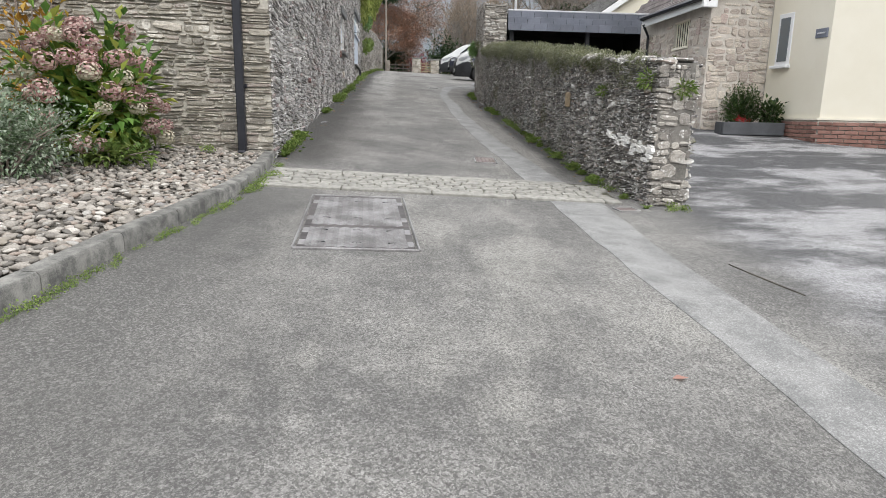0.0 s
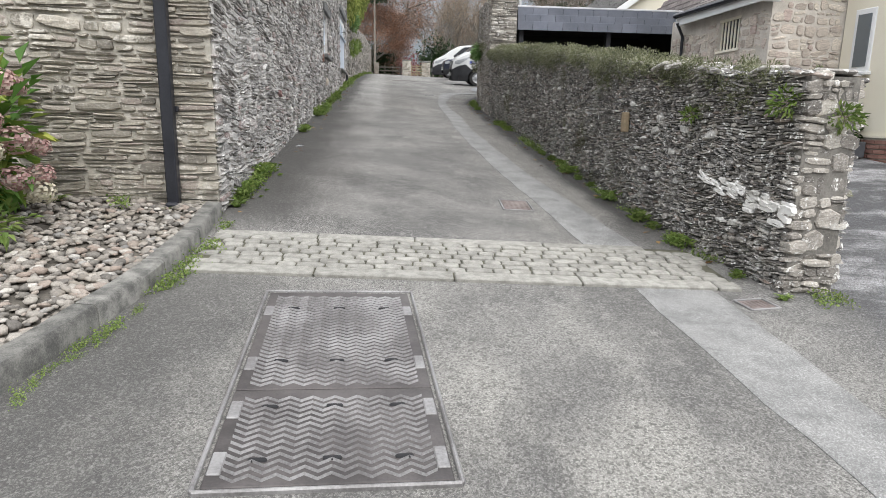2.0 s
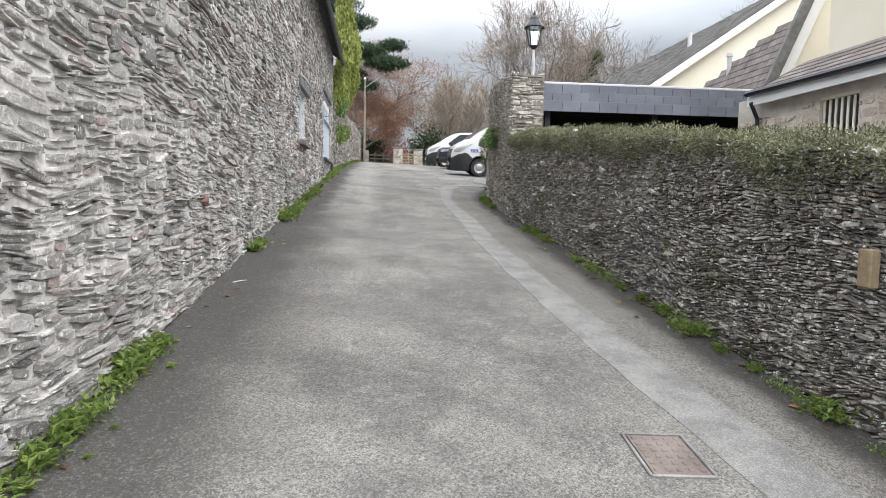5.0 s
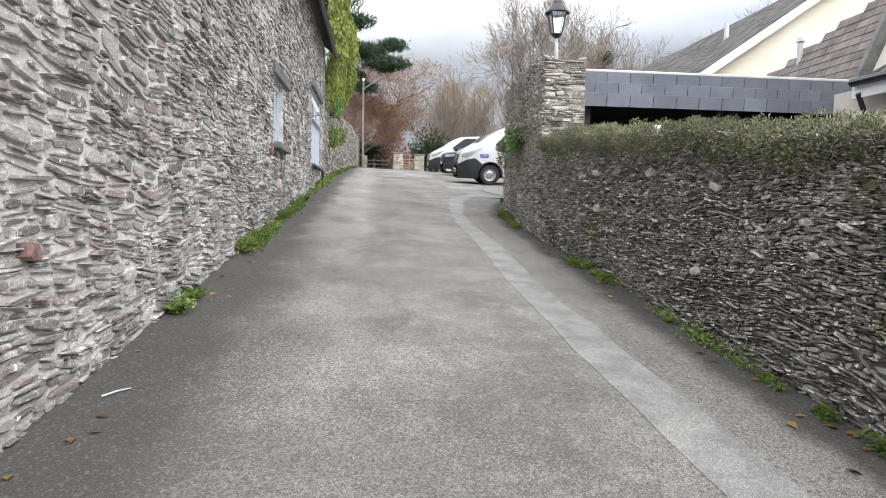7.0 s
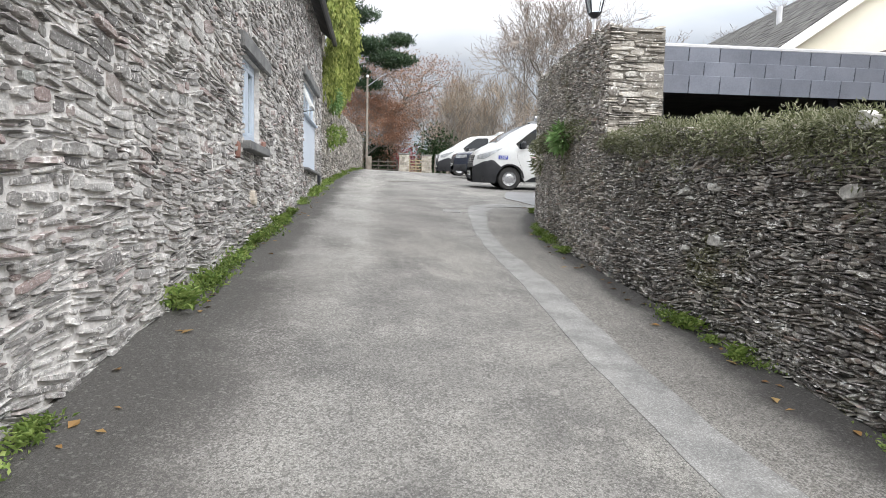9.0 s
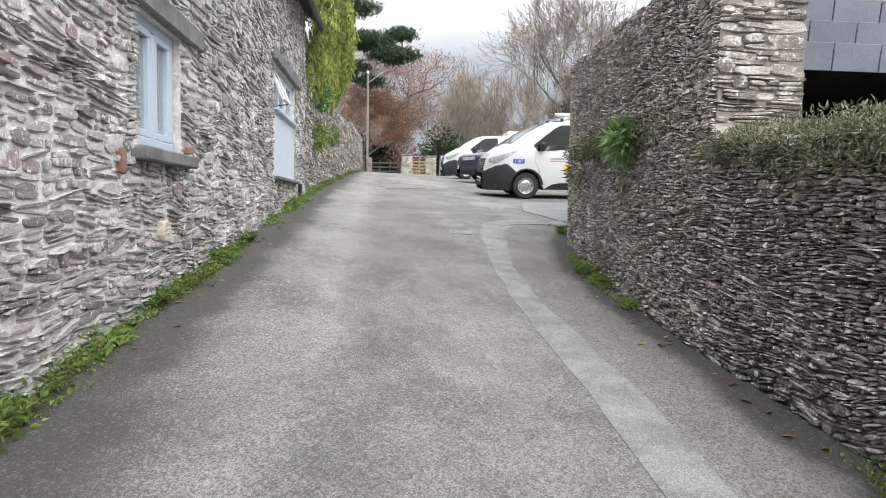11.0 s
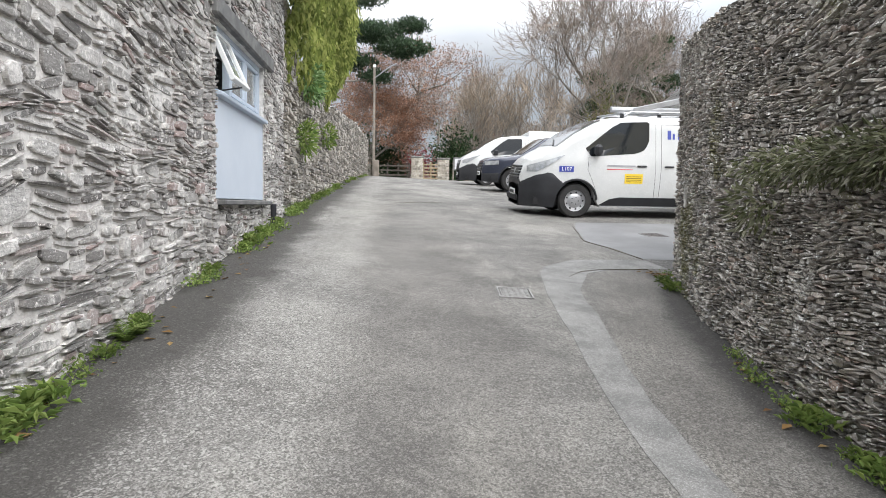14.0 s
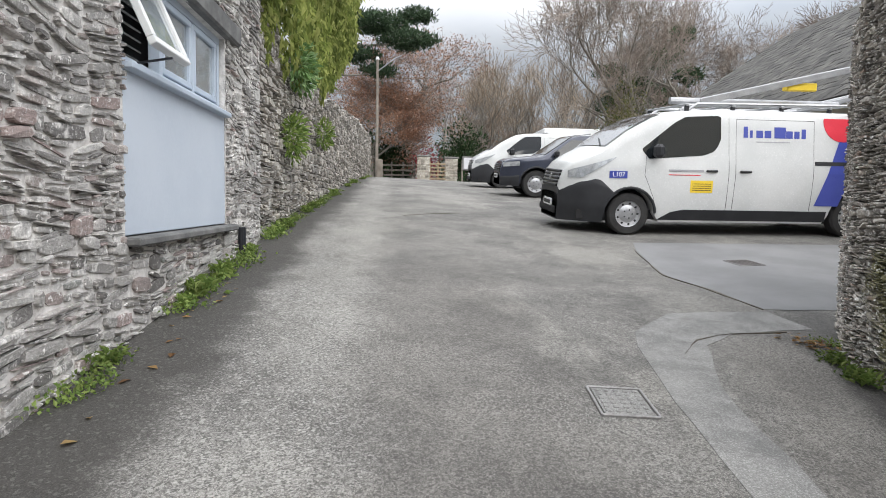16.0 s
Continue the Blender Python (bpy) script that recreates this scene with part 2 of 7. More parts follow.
def glass_mat(name, tint=(0.009, 0.011, 0.013)):
    s = Nodes(name)
    s.put(s.bsdf.inputs["Coat Weight"], 0.0)
    return s.done(s.mix(s.noise(1.5), tint, tuple(v * 1.5 for v in tint)), 0.04, 0.0, 0.75)


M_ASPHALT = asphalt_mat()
M_PATCH = patch_mat()
M_STONE_L = stone_mat("pale_slate_rubble", [(0.0, (0.17, 0.16, 0.153)), (0.25, (0.30, 0.286, 0.273)), (0.55, (0.43, 0.413, 0.392)), (0.8, (0.56, 0.542, 0.52)), (0.9, (0.36, 0.28, 0.262)), (1.0, (0.30, 0.308, 0.29))],
                      (0.72, 0.695, 0.668), 0.525, 0.61, (0.22, 0.21, 0.16), 0.69, (0.76, 0.74, 0.715), 0.615)
M_STONE_R = stone_mat("dark_slate_rubble", [(0.0, (0.12, 0.113, 0.107)), (0.35, (0.235, 0.22, 0.206)), (0.65, (0.36, 0.336, 0.308)), (0.9, (0.50, 0.465, 0.42)), (1.0, (0.32, 0.245, 0.205))],
                      (0.50, 0.49, 0.46), 0.53, 0.63, (0.135, 0.138, 0.065), 0.575, (0.76, 0.75, 0.72), 0.572)
M_STONE_T = stone_mat("brown_grey_slate_rubble", [(0.0, (0.15, 0.138, 0.126)), (0.35, (0.31, 0.285, 0.258)), (0.65, (0.47, 0.432, 0.388)), (0.9, (0.62, 0.575, 0.52)), (1.0, (0.40, 0.30, 0.25))],
                      (0.60, 0.575, 0.535), 0.535, 0.64, (0.19, 0.18, 0.09), 0.55, (0.78, 0.77, 0.74), 0.575)
M_MORTAR_H = surf("pinkish_lime_mortar", (0.46, 0.42, 0.37), (0.64, 0.595, 0.535), 3.0, 0.95, 0, 0.8, 45, dist=0.02)
M_STONE_E = stone_mat("weathered_end_stone", [(0.0, (0.17, 0.155, 0.14)), (0.35, (0.30, 0.275, 0.245)), (0.7, (0.43, 0.395, 0.35)), (1.0, (0.56, 0.52, 0.46))],
                      (0.58, 0.56, 0.52), 0.54, 0.62, (0.115, 0.12, 0.055), 0.62, (0.74, 0.73, 0.70), 0.60)
M_STONE_F = stone_mat("buff_slate_courses", [(0.0, (0.22, 0.20, 0.17)), (0.4, (0.37, 0.337, 0.28)), (0.75, (0.52, 0.475, 0.40)), (1.0, (0.35, 0.292, 0.26))],
                      (0.62, 0.585, 0.52), 0.51, 0.59, (0.12, 0.13, 0.075), 0.66, (0.6, 0.58, 0.53), 0.66)
M_STONE_H = stone_mat("pinkish_limestone", [(0.0, (0.42, 0.36, 0.315)), (0.4, (0.58, 0.505, 0.43)), (0.75, (0.70, 0.63, 0.535)), (1.0, (0.52, 0.41, 0.365))],
                      (0.62, 0.57, 0.49), 0.58, 0.7, (0.27, 0.24, 0.18), 0.72, (0.6, 0.56, 0.5), 0.74)
M_MORTAR_L = surf("pale_lime_mortar", (0.50, 0.475, 0.452), (0.76, 0.735, 0.705), 7.0, 0.95, 0, 1.0, 30, dist=0.04)
M_MORTAR_R = surf("dark_earth_mortar", (0.10, 0.094, 0.084), (0.22, 0.206, 0.184), 3.0, 0.95, 0, 0.8, 45, dist=0.02)
M_MORTAR_F = surf("buff_mortar", (0.34, 0.318, 0.272), (0.54, 0.508, 0.448), 3.0, 0.95, 0, 0.8, 45, dist=0.02)
M_MORTAR_T = surf("brown_earth_mortar", (0.15, 0.14, 0.122), (0.30, 0.28, 0.246), 3.0, 0.95, 0, 0.8, 45, dist=0.02)
M_GRANITE = surf("grey_kerb_granite", (0.085, 0.083, 0.077), (0.29, 0.28, 0.255), 8.0, 0.85, 0, 0.6, 120, jitter=0.3)
M_SETT = surf("pale_grey_setts", (0.225, 0.216, 0.193), (0.385, 0.372, 0.335), 14.0, 0.85, 0, 0.5, 110, jitter=0.25)
M_JOINT = surf("mossy_joint_earth", (0.05, 0.048, 0.034), (0.12, 0.115, 0.08), 5.0, 0.95, 0, 0.6, 60)
M_PEBBLE = pebble_mat()
M_SOIL = surf("stony_soil", (0.07, 0.06, 0.05), (0.16, 0.145, 0.12), 6.0, 0.95, 0, 0.8, 50)
M_IRON = surf("rusty_cast_iron", (0.055, 0.049, 0.048), (0.12, 0.107, 0.104), 4.0, 0.6, 0.3, 0.4, 80)
M_RIB = surf("worn_iron_rib", (0.15, 0.142, 0.14), (0.33, 0.322, 0.318), 3.0, 0.5, 0.3, 0.3, 80)
M_IRON_RED = surf("red_brown_iron", (0.15, 0.12, 0.11), (0.25, 0.21, 0.195), 5.0, 0.75, 0.2, 0.4, 80)
M_BLACK = surf("black_painted_plastic", (0.012, 0.013, 0.018), (0.026, 0.027, 0.034), 4.0, 0.4, 0, 0.1, 60)
M_TROUGH = surf("dark_grey_trough", (0.045, 0.047, 0.052), (0.075, 0.078, 0.085), 3.0, 0.6, 0, 0.2, 60)
M_SLATE = surf("blue_grey_slate", (0.15, 0.165, 0.205), (0.215, 0.232, 0.28), 2.0, 0.55, 0, 0.3, 60, jitter=0.2)
M_TILE = surf("brown_concrete_tile", (0.145, 0.122, 0.115), (0.27, 0.235, 0.222), 3.0, 0.85, 0, 0.5, 50, jitter=0.3)
M_OLDSLATE = surf("mossy_grey_roof_slate", (0.042, 0.04, 0.038), (0.135, 0.128, 0.115), 5.0, 0.85, 0, 0.6, 40, jitter=0.55)
M_CREAM = surf("cream_render", (0.74, 0.69, 0.565), (0.80, 0.755, 0.64), 0.8, 0.9, 0, 0.25, 120, dist=0.003)
M_BRICK = surf("red_brick", (0.24, 0.12, 0.095), (0.36, 0.205, 0.165), 6.0, 0.9, 0, 0.4, 90, jitter=0.35)
M_WHITE = surf("white_upvc_paint", (0.74, 0.75, 0.75), (0.81, 0.815, 0.82), 2.0, 0.45, 0, 0.05, 60)
M_LEADW = surf("pale_lead_capping", (0.5, 0.5, 0.52), (0.62, 0.62, 0.64), 3.0, 0.6, 0.1, 0.2, 60)
M_BLUEWOOD = surf("pale_blue_grey_paint", (0.44, 0.51, 0.60), (0.52, 0.585, 0.67), 1.2, 0.55, 0, 0.12, 70)
M_PANEL = surf("flat_blue_grey_board", (0.50, 0.555, 0.63), (0.56, 0.61, 0.68), 0.9, 0.6, 0, 0.1, 40)
M_LINTEL = surf("weathered_grey_timber", (0.10, 0.10, 0.10), (0.20, 0.20, 0.195), 5.0, 0.85, 0, 0.6, 70)
M_GLASS = glass_mat("window_glass", (0.10, 0.115, 0.125))
M_DARKGLASS = glass_mat("dark_car_glass")
# near-black that stands in for shade inside rooms, recesses and holes
M_DARK = surf("interior_shade_black", (0.012, 0.012, 0.013), (0.02, 0.02, 0.022), 2.0, 0.9, 0, 0.0)
M_BARK = surf("grey_bark", (0.15, 0.135, 0.115), (0.27, 0.25, 0.215), 5.0, 0.9, 0, 0.6, 40)
M_TWIG = surf("brown_grey_twigs", (0.182, 0.149, 0.124), (0.317, 0.263, 0.223), 2.0, 0.9, 0, 0.0)
M_TWIG2 = surf("tan_twigs", (0.260, 0.202, 0.150), (0.390, 0.319, 0.247), 2.0, 0.9, 0, 0.0)
M_POLE = surf("weathered_pole_wood", (0.15, 0.13, 0.108), (0.26, 0.23, 0.195), 3.0, 0.9, 0, 0.5, 40)
# fence wood with the shade by the hedge put into its colour
M_SHADEDWOOD = surf("hedge_shaded_wood", (0.04, 0.034, 0.028), (0.085, 0.072, 0.06), 3.0, 0.9, 0, 0.4, 40)
M_FENCE = surf("weathered_fence_wood", (0.24, 0.18, 0.11), (0.38, 0.30, 0.20), 3.0, 0.9, 0, 0.4, 40)
M_WEED = leaf_mat("weed_green", (0.12, 0.19, 0.05), (0.21, 0.3, 0.075), (0.33, 0.4, 0.13), light=0.35)
M_DRYLEAF = leaf_mat("dry_leaf", (0.14, 0.07, 0.03), (0.30, 0.17, 0.06), (0.42, 0.30, 0.13))
M_IVY = leaf_mat("dull_wall_greenery", (0.1, 0.112, 0.055), (0.2, 0.215, 0.115), (0.46, 0.45, 0.35), light=0.3)
M_FERN = leaf_mat("bright_shrub_green", (0.12, 0.22, 0.075), (0.22, 0.36, 0.13), (0.38, 0.52, 0.27), light=0.35)
M_BAMBOO = leaf_mat("yellow_green_creeper", (0.15, 0.2, 0.055), (0.36, 0.42, 0.12), (0.6, 0.62, 0.24), light=0.4)
M_PINE = leaf_mat("dark_pine_needles", (0.026, 0.051, 0.026), (0.048, 0.088, 0.042), (0.080, 0.128, 0.064), light=0.1)
M_COPPER = leaf_mat("copper_beech_leaf", (0.25, 0.12, 0.08), (0.4, 0.22, 0.14), (0.5, 0.33, 0.24), light=0.4)
M_BROWNLEAF = leaf_mat("brown_curled_leaf", (0.22, 0.10, 0.08), (0.30, 0.15, 0.12), (0.36, 0.2, 0.16))
M_REDLEAF = leaf_mat("crimson_leaf", (0.16, 0.02, 0.03), (0.26, 0.035, 0.05), (0.34, 0.06, 0.07))
M_HEDGE = leaf_mat("dark_hedge_leaf", (0.017, 0.042, 0.017), (0.039, 0.077, 0.028), (0.070, 0.119, 0.045), light=0.1)
M_SHRUB = leaf_mat("olive_shrub_leaf", (0.09, 0.10, 0.03), (0.15, 0.15, 0.045), (0.22, 0.21, 0.07))
M_HYD_LEAF = leaf_mat("hydrangea_leaf", (0.090, 0.195, 0.038), (0.165, 0.300, 0.060), (0.360, 0.375, 0.075))
M_HYD_FLOWER = leaf_mat("faded_hydrangea_petal", (0.42, 0.22, 0.22), (0.6, 0.42, 0.38), (0.72, 0.6, 0.52), light=0.3)
M_HYD_PALE = leaf_mat("pale_hydrangea_petal", (0.504, 0.480, 0.336), (0.660, 0.600, 0.480), (0.744, 0.696, 0.552))
M_SILVER_LEAF = leaf_mat("silver_edged_leaf", (0.098, 0.161, 0.070), (0.294, 0.364, 0.252), (0.588, 0.644, 0.532))
M_AMBER_LEAF = leaf_mat("amber_autumn_leaf", (0.336, 0.168, 0.024), (0.504, 0.288, 0.048), (0.600, 0.432, 0.096))
M_PATCH2 = surf("dark_smooth_repair", (0.16, 0.16, 0.164), (0.225, 0.225, 0.229), 0.9, 0.85, 0, 0.5, 160, dist=0.004)
M_QUARTZ = surf("white_quartz", (0.66, 0.645, 0.615), (0.82, 0.805, 0.775), 9.0, 0.7, 0, 0.5, 70)
M_LICHEN = surf("pale_lichen_stone", (0.34, 0.33, 0.305), (0.66, 0.645, 0.61), 22.0, 0.85, 0, 0.8, 60)
M_REDSTONE = surf("dark_red_stone", (0.16, 0.08, 0.075), (0.30, 0.19, 0.175), 9.0, 0.6, 0, 0.5, 70)
M_HEDGE2 = leaf_mat("box_green_leaf", (0.03, 0.06, 0.02), (0.06, 0.10, 0.03), (0.10, 0.15, 0.05))
M_REDFLOWER = leaf_mat("red_petal", (0.45, 0.02, 0.03), (0.55, 0.04, 0.05), (0.6, 0.1, 0.1))

# ---- building helpers ----
class Geo:
    """Vertices and faces of one mesh in the making."""

    def __init__(self):
        self.v, self.f = [], []

    def add(self, verts, faces, m=None):
        k = len(self.v)
        self.v += [tuple(m @ Vector(p)) for p in verts] if m is not None else [tuple(p) for p in verts]
        self.f += [tuple(i + k for i in q) for q in faces]
        return self

    def box(self, c, s, m=None, b=0.0):
        """A box at centre c of size s, its edges chamfered by b."""
        h = [max(a / 2, 1e-4) for a in s]
        b = min(b, 0.45 * 2 * min(h))
        if b <= 0:
            vs = [(c[0] + i * h[0], c[1] + j * h[1], c[2] + k * h[2]) for i in (-1, 1) for j in (-1, 1) for k in (-1, 1)]
            return self.add(vs, [(0, 1, 3, 2), (4, 6, 7, 5), (0, 4, 5, 1), (2, 3, 7, 6), (0, 2, 6, 4), (1, 5, 7, 3)], m)
        vs, ids = [], {}
        for i in (-1, 1):
            for j in (-1, 1):
                for k in (-1, 1):
                    for a in range(3):
                        p = [i * (h[0] - b), j * (h[1] - b), k * (h[2] - b)]
                        p[a] = (i, j, k)[a] * h[a]
                        ids[i, j, k, a] = len(vs)
                        vs.append(tuple(c[q] + p[q] for q in range(3)))
        fs = []
        for a in range(3):
            u, w = (a + 1) % 3, (a + 2) % 3
            for e in (-1, 1):
                quad = []
                for du, dw in ((-1, -1), (1, -1), (1, 1), (-1, 1)):
                    key = [0, 0, 0]
                    key[a], key[u], key[w] = e, du, dw
                    quad.append(ids[(*key, a)])
                fs.append(tuple(quad if e > 0 else quad[::-1]))
        for a in range(3):
            u, w = (a + 1) % 3, (a + 2) % 3
            for du in (-1, 1):
                for dw in (-1, 1):
                    key0, key1 = [0, 0, 0], [0, 0, 0]
                    key0[u], key0[w], key0[a] = du, dw, -1
                    key1[u], key1[w], key1[a] = du, dw, 1
                    q = (ids[(*key0, u)], ids[(*key1, u)], ids[(*key1, w)], ids[(*key0, w)])
                    fs.append(q if du * dw < 0 else q[::-1])
        for i in (-1, 1):
            for j in (-1, 1):
                for k in (-1, 1):
                    q = (ids[i, j, k, 0], ids[i, j, k, 1], ids[i, j, k, 2])
                    fs.append(q if i * j * k > 0 else q[::-1])
        return self.add(vs, fs, m)

    def tube(self, pts, radii, n=8, caps=True):
        """A tube through points, with a radius at each."""
        pts = [Vector(p) for p in pts]
        if not hasattr(radii, "__len__"):
            radii = [radii] * len(pts)
        vs, fs = [], []
        side = None
        for i, p in enumerate(pts):
            d = (pts[min(i + 1, len(pts) - 1)] - pts[max(i - 1, 0)]).normalized()
            if side is None or abs(side.dot(d)) > 0.99:
                side = d.orthogonal().normalized()
            side = (side - d * side.dot(d)).normalized()
            up = d.cross(side)
            vs += [tuple(p + (side * math.cos(a) + up * math.sin(a)) * radii[i]) for a in [2 * math.pi * k / n for k in range(n)]]
        for i in range(len(pts) - 1):
            for k in range(n):
                fs.append((i * n + k, i * n + (k + 1) % n, (i + 1) * n + (k + 1) % n, (i + 1) * n + k))
        if caps:
            fs += [tuple(range(n))[::-1], tuple(range((len(pts) - 1) * n, len(pts) * n))]
        return self.add(vs, fs)

    def loft(self, rings, closed=True, cap=True):
        n, k = len(rings[0]), len(rings)
        vs = [p for r in rings for p in r]
        fs = [(i * n + j, i * n + (j + 1) % n, (i + 1) * n + (j + 1) % n, (i + 1) * n + j)
              for i in range(k - 1) for j in range(n if closed else n - 1)]
        if cap and closed:
            fs += [tuple(range(n))[::-1], tuple(range((k - 1) * n, k * n))]
        return self.add(vs, fs)

    def grid(self, fn, nu, nv, thick=None):
        """A sheet fn(u, v), u and v from 0 to 1."""
        vs = [tuple(fn(i / nu, j / nv)) for i in range(nu + 1) for j in range(nv + 1)]
        fs = [(i * (nv + 1) + j, (i + 1) * (nv + 1) + j, (i + 1) * (nv + 1) + j + 1, i * (nv + 1) + j + 1) for i in range(nu) for j in range(nv)]
        return self.add(vs, fs)

    def turn(self, profile, n=20, m=None):
        """A lathe about z of (radius, height) pairs."""
        return self.add([(r * math.cos(2 * math.pi * k / n), r * math.sin(2 * math.pi * k / n), z) for r, z in profile for k in range(n)],
                        [(i * n + k, i * n + (k + 1) % n, (i + 1) * n + (k + 1) % n, (i + 1) * n + k) for i in range(len(profile) - 1) for k in range(n)], m)

    def leaf(self, p, d, up, length, width, bend=0.3):
        """A small folded leaf from p along d."""
        d, up = Vector(d).normalized(), Vector(up)
        side = d.cross(up)
        side = side.normalized() if side.length > 1e-4 else d.orthogonal().normalized()
        up = side.cross(d)
        p = Vector(p)
        a, tip = p + d * length * 0.45 + up * length * bend * 0.35, p + d * length + up * length * (-bend * 0.4)
        return self.add([p, a + side * width / 2, tip, a - side * width / 2], [(0, 1, 2), (0, 2, 3)])

    def mesh(self, name, mat, smooth=False):
        me = bpy.data.meshes.new(name)
        me.from_pydata(self.v, [], self.f)
        if mat is not None:
            me.materials.append(mat)
        if smooth:
            me.polygons.foreach_set("use_smooth", [True] * len(me.polygons))
        me.update()
        return me

    def fix(self, name, mat, smooth=False):
        """The mesh with its normals turned outward."""
        me = self.mesh(name, mat, smooth)
        bm = bmesh.new()
        bm.from_mesh(me)
        bmesh.ops.recalc_face_normals(bm, faces=bm.faces)
        bm.to_mesh(me)
        bm.free()
        return me


def smooth_by_angle(me, deg=35):
    me.polygons.foreach_set("use_smooth", [True] * len(me.polygons))
    me.set_sharp_from_angle(angle=radians(deg))
    return me


def part(name, geo, mat, parent, label="", smooth=False, angle=0):
    """Links a Geo as one mesh object under a thing or a part."""
    me = geo.fix(name, mat, smooth) if isinstance(geo, Geo) else geo
    if angle:
        smooth_by_angle(me, angle)
    ob = new(name, me)
    ob.parent = parent
    if label:
        tagged(ob, label)
    return ob


def thing(name, label, category, group="", kind="", geo=None, mat=None, m=None, smooth=False):
    ob = new(name, geo.fix(name, mat, smooth) if geo is not None else None)
    if m is not None:
        ob.matrix_world = m
    return tagged(ob, label, category, group, kind)


def structure(name, label, category, geo=None, mat=None, smooth=False):
    return thing(name, label, category, "", "structure", geo, mat, None, smooth)


GY = [-60, -20, 0, 4.6, 7.0, 9.7, 13.9, 17.4, 23.3, 29.9, 40, 50, 60, 120, 400]
GZ = [-2.5, -1.0, 0.0, 0.29, 0.43, 0.76, 1.24, 1.61, 2.24, 2.93, 3.75, 4.40, 4.62, 6.0, 8.0]


def ground_z(x, y):
    """Height of the road: it climbs ahead and falls a little to the right."""
    a = sum(float(np.interp(y + d, GY, GZ)) for d in (-0.8, -0.4, 0, 0.4, 0.8)) / 5
    return a + 0.01 - 0.035 * max(-3.0, min(3.5, x))


RNG = random.Random(7)


# ---- rubble stone ----
def stone_variant(seed):
    """A split slab of unit size: x along the wall, y outward, z up. Ragged seven-sided outline, sharp arris, nearly flat face."""
    r = random.Random(seed)
    out = [(-0.5, -0.28), (-0.34, -0.5), (0.3, -0.47), (0.5, -0.22), (0.46, 0.36), (0.02, 0.5), (-0.45, 0.4)]
    out = [(x * r.uniform(0.86, 1.04), z * r.uniform(0.78, 1.06)) for x, z in out]
    slope = r.uniform(-0.22, 0.22), r.uniform(-0.2, 0.3)
    front = [(x * r.uniform(0.88, 0.98), z * r.uniform(0.76, 0.94), 1.0 + slope[0] * x + slope[1] * z + r.uniform(-0.1, 0.06)) for x, z in out]
    vs = [(x, -0.6, z) for x, z in out] + [(x, y - 0.2, z) for (x, z), (_, _, y) in zip(out, front)] + [(x, y, z) for x, z, y in front] + [(r.uniform(-0.2, 0.2), r.uniform(0.92, 1.12), r.uniform(-0.15, 0.15))]
    fs = [(i, (i + 1) % 7, 7 + (i + 1) % 7, 7 + i) for i in range(7)] + [(7 + i, 7 + (i + 1) % 7, 14 + (i + 1) % 7, 14 + i) for i in range(7)]
    fs += [(14 + i, 14 + (i + 1) % 7, 21) for i in range(7)]
    return np.array(vs), fs


VARIANTS = [stone_variant(100 + k) for k in range(24)]




def sliver_variant(seed):
    """A small thin slab of unit size for the finely coursed walls."""
    r = random.Random(seed)
    out = [(-0.5, -0.2), (-0.2, -0.5), (0.42, -0.42), (0.5, 0.22), (0.12, 0.5), (-0.42, 0.38)]
    out = [(x * r.uniform(0.85, 1.05), z * r.uniform(0.75, 1.08)) for x, z in out]
    slope = r.uniform(-0.3, 0.3), r.uniform(-0.25, 0.35)
    vs = [(x, -0.6, z) for x, z in out] + [(x * 0.96, 0.94 + slope[0] * x + slope[1] * z + r.uniform(-0.12, 0.1), z * 0.97) for x, z in out] + [(r.uniform(-0.2, 0.2), r.uniform(0.9, 1.05), r.uniform(-0.15, 0.15))]
    fs = [(i, (i + 1) % 6, 6 + (i + 1) % 6, 6 + i) for i in range(6)] + [(6 + i, 6 + (i + 1) % 6, 12) for i in range(6)]
    return np.array(vs), fs


SLIVERS = [sliver_variant(300 + k) for k in range(24)]
DEEP = 0.035  # how far the mortar lies behind the wall's face


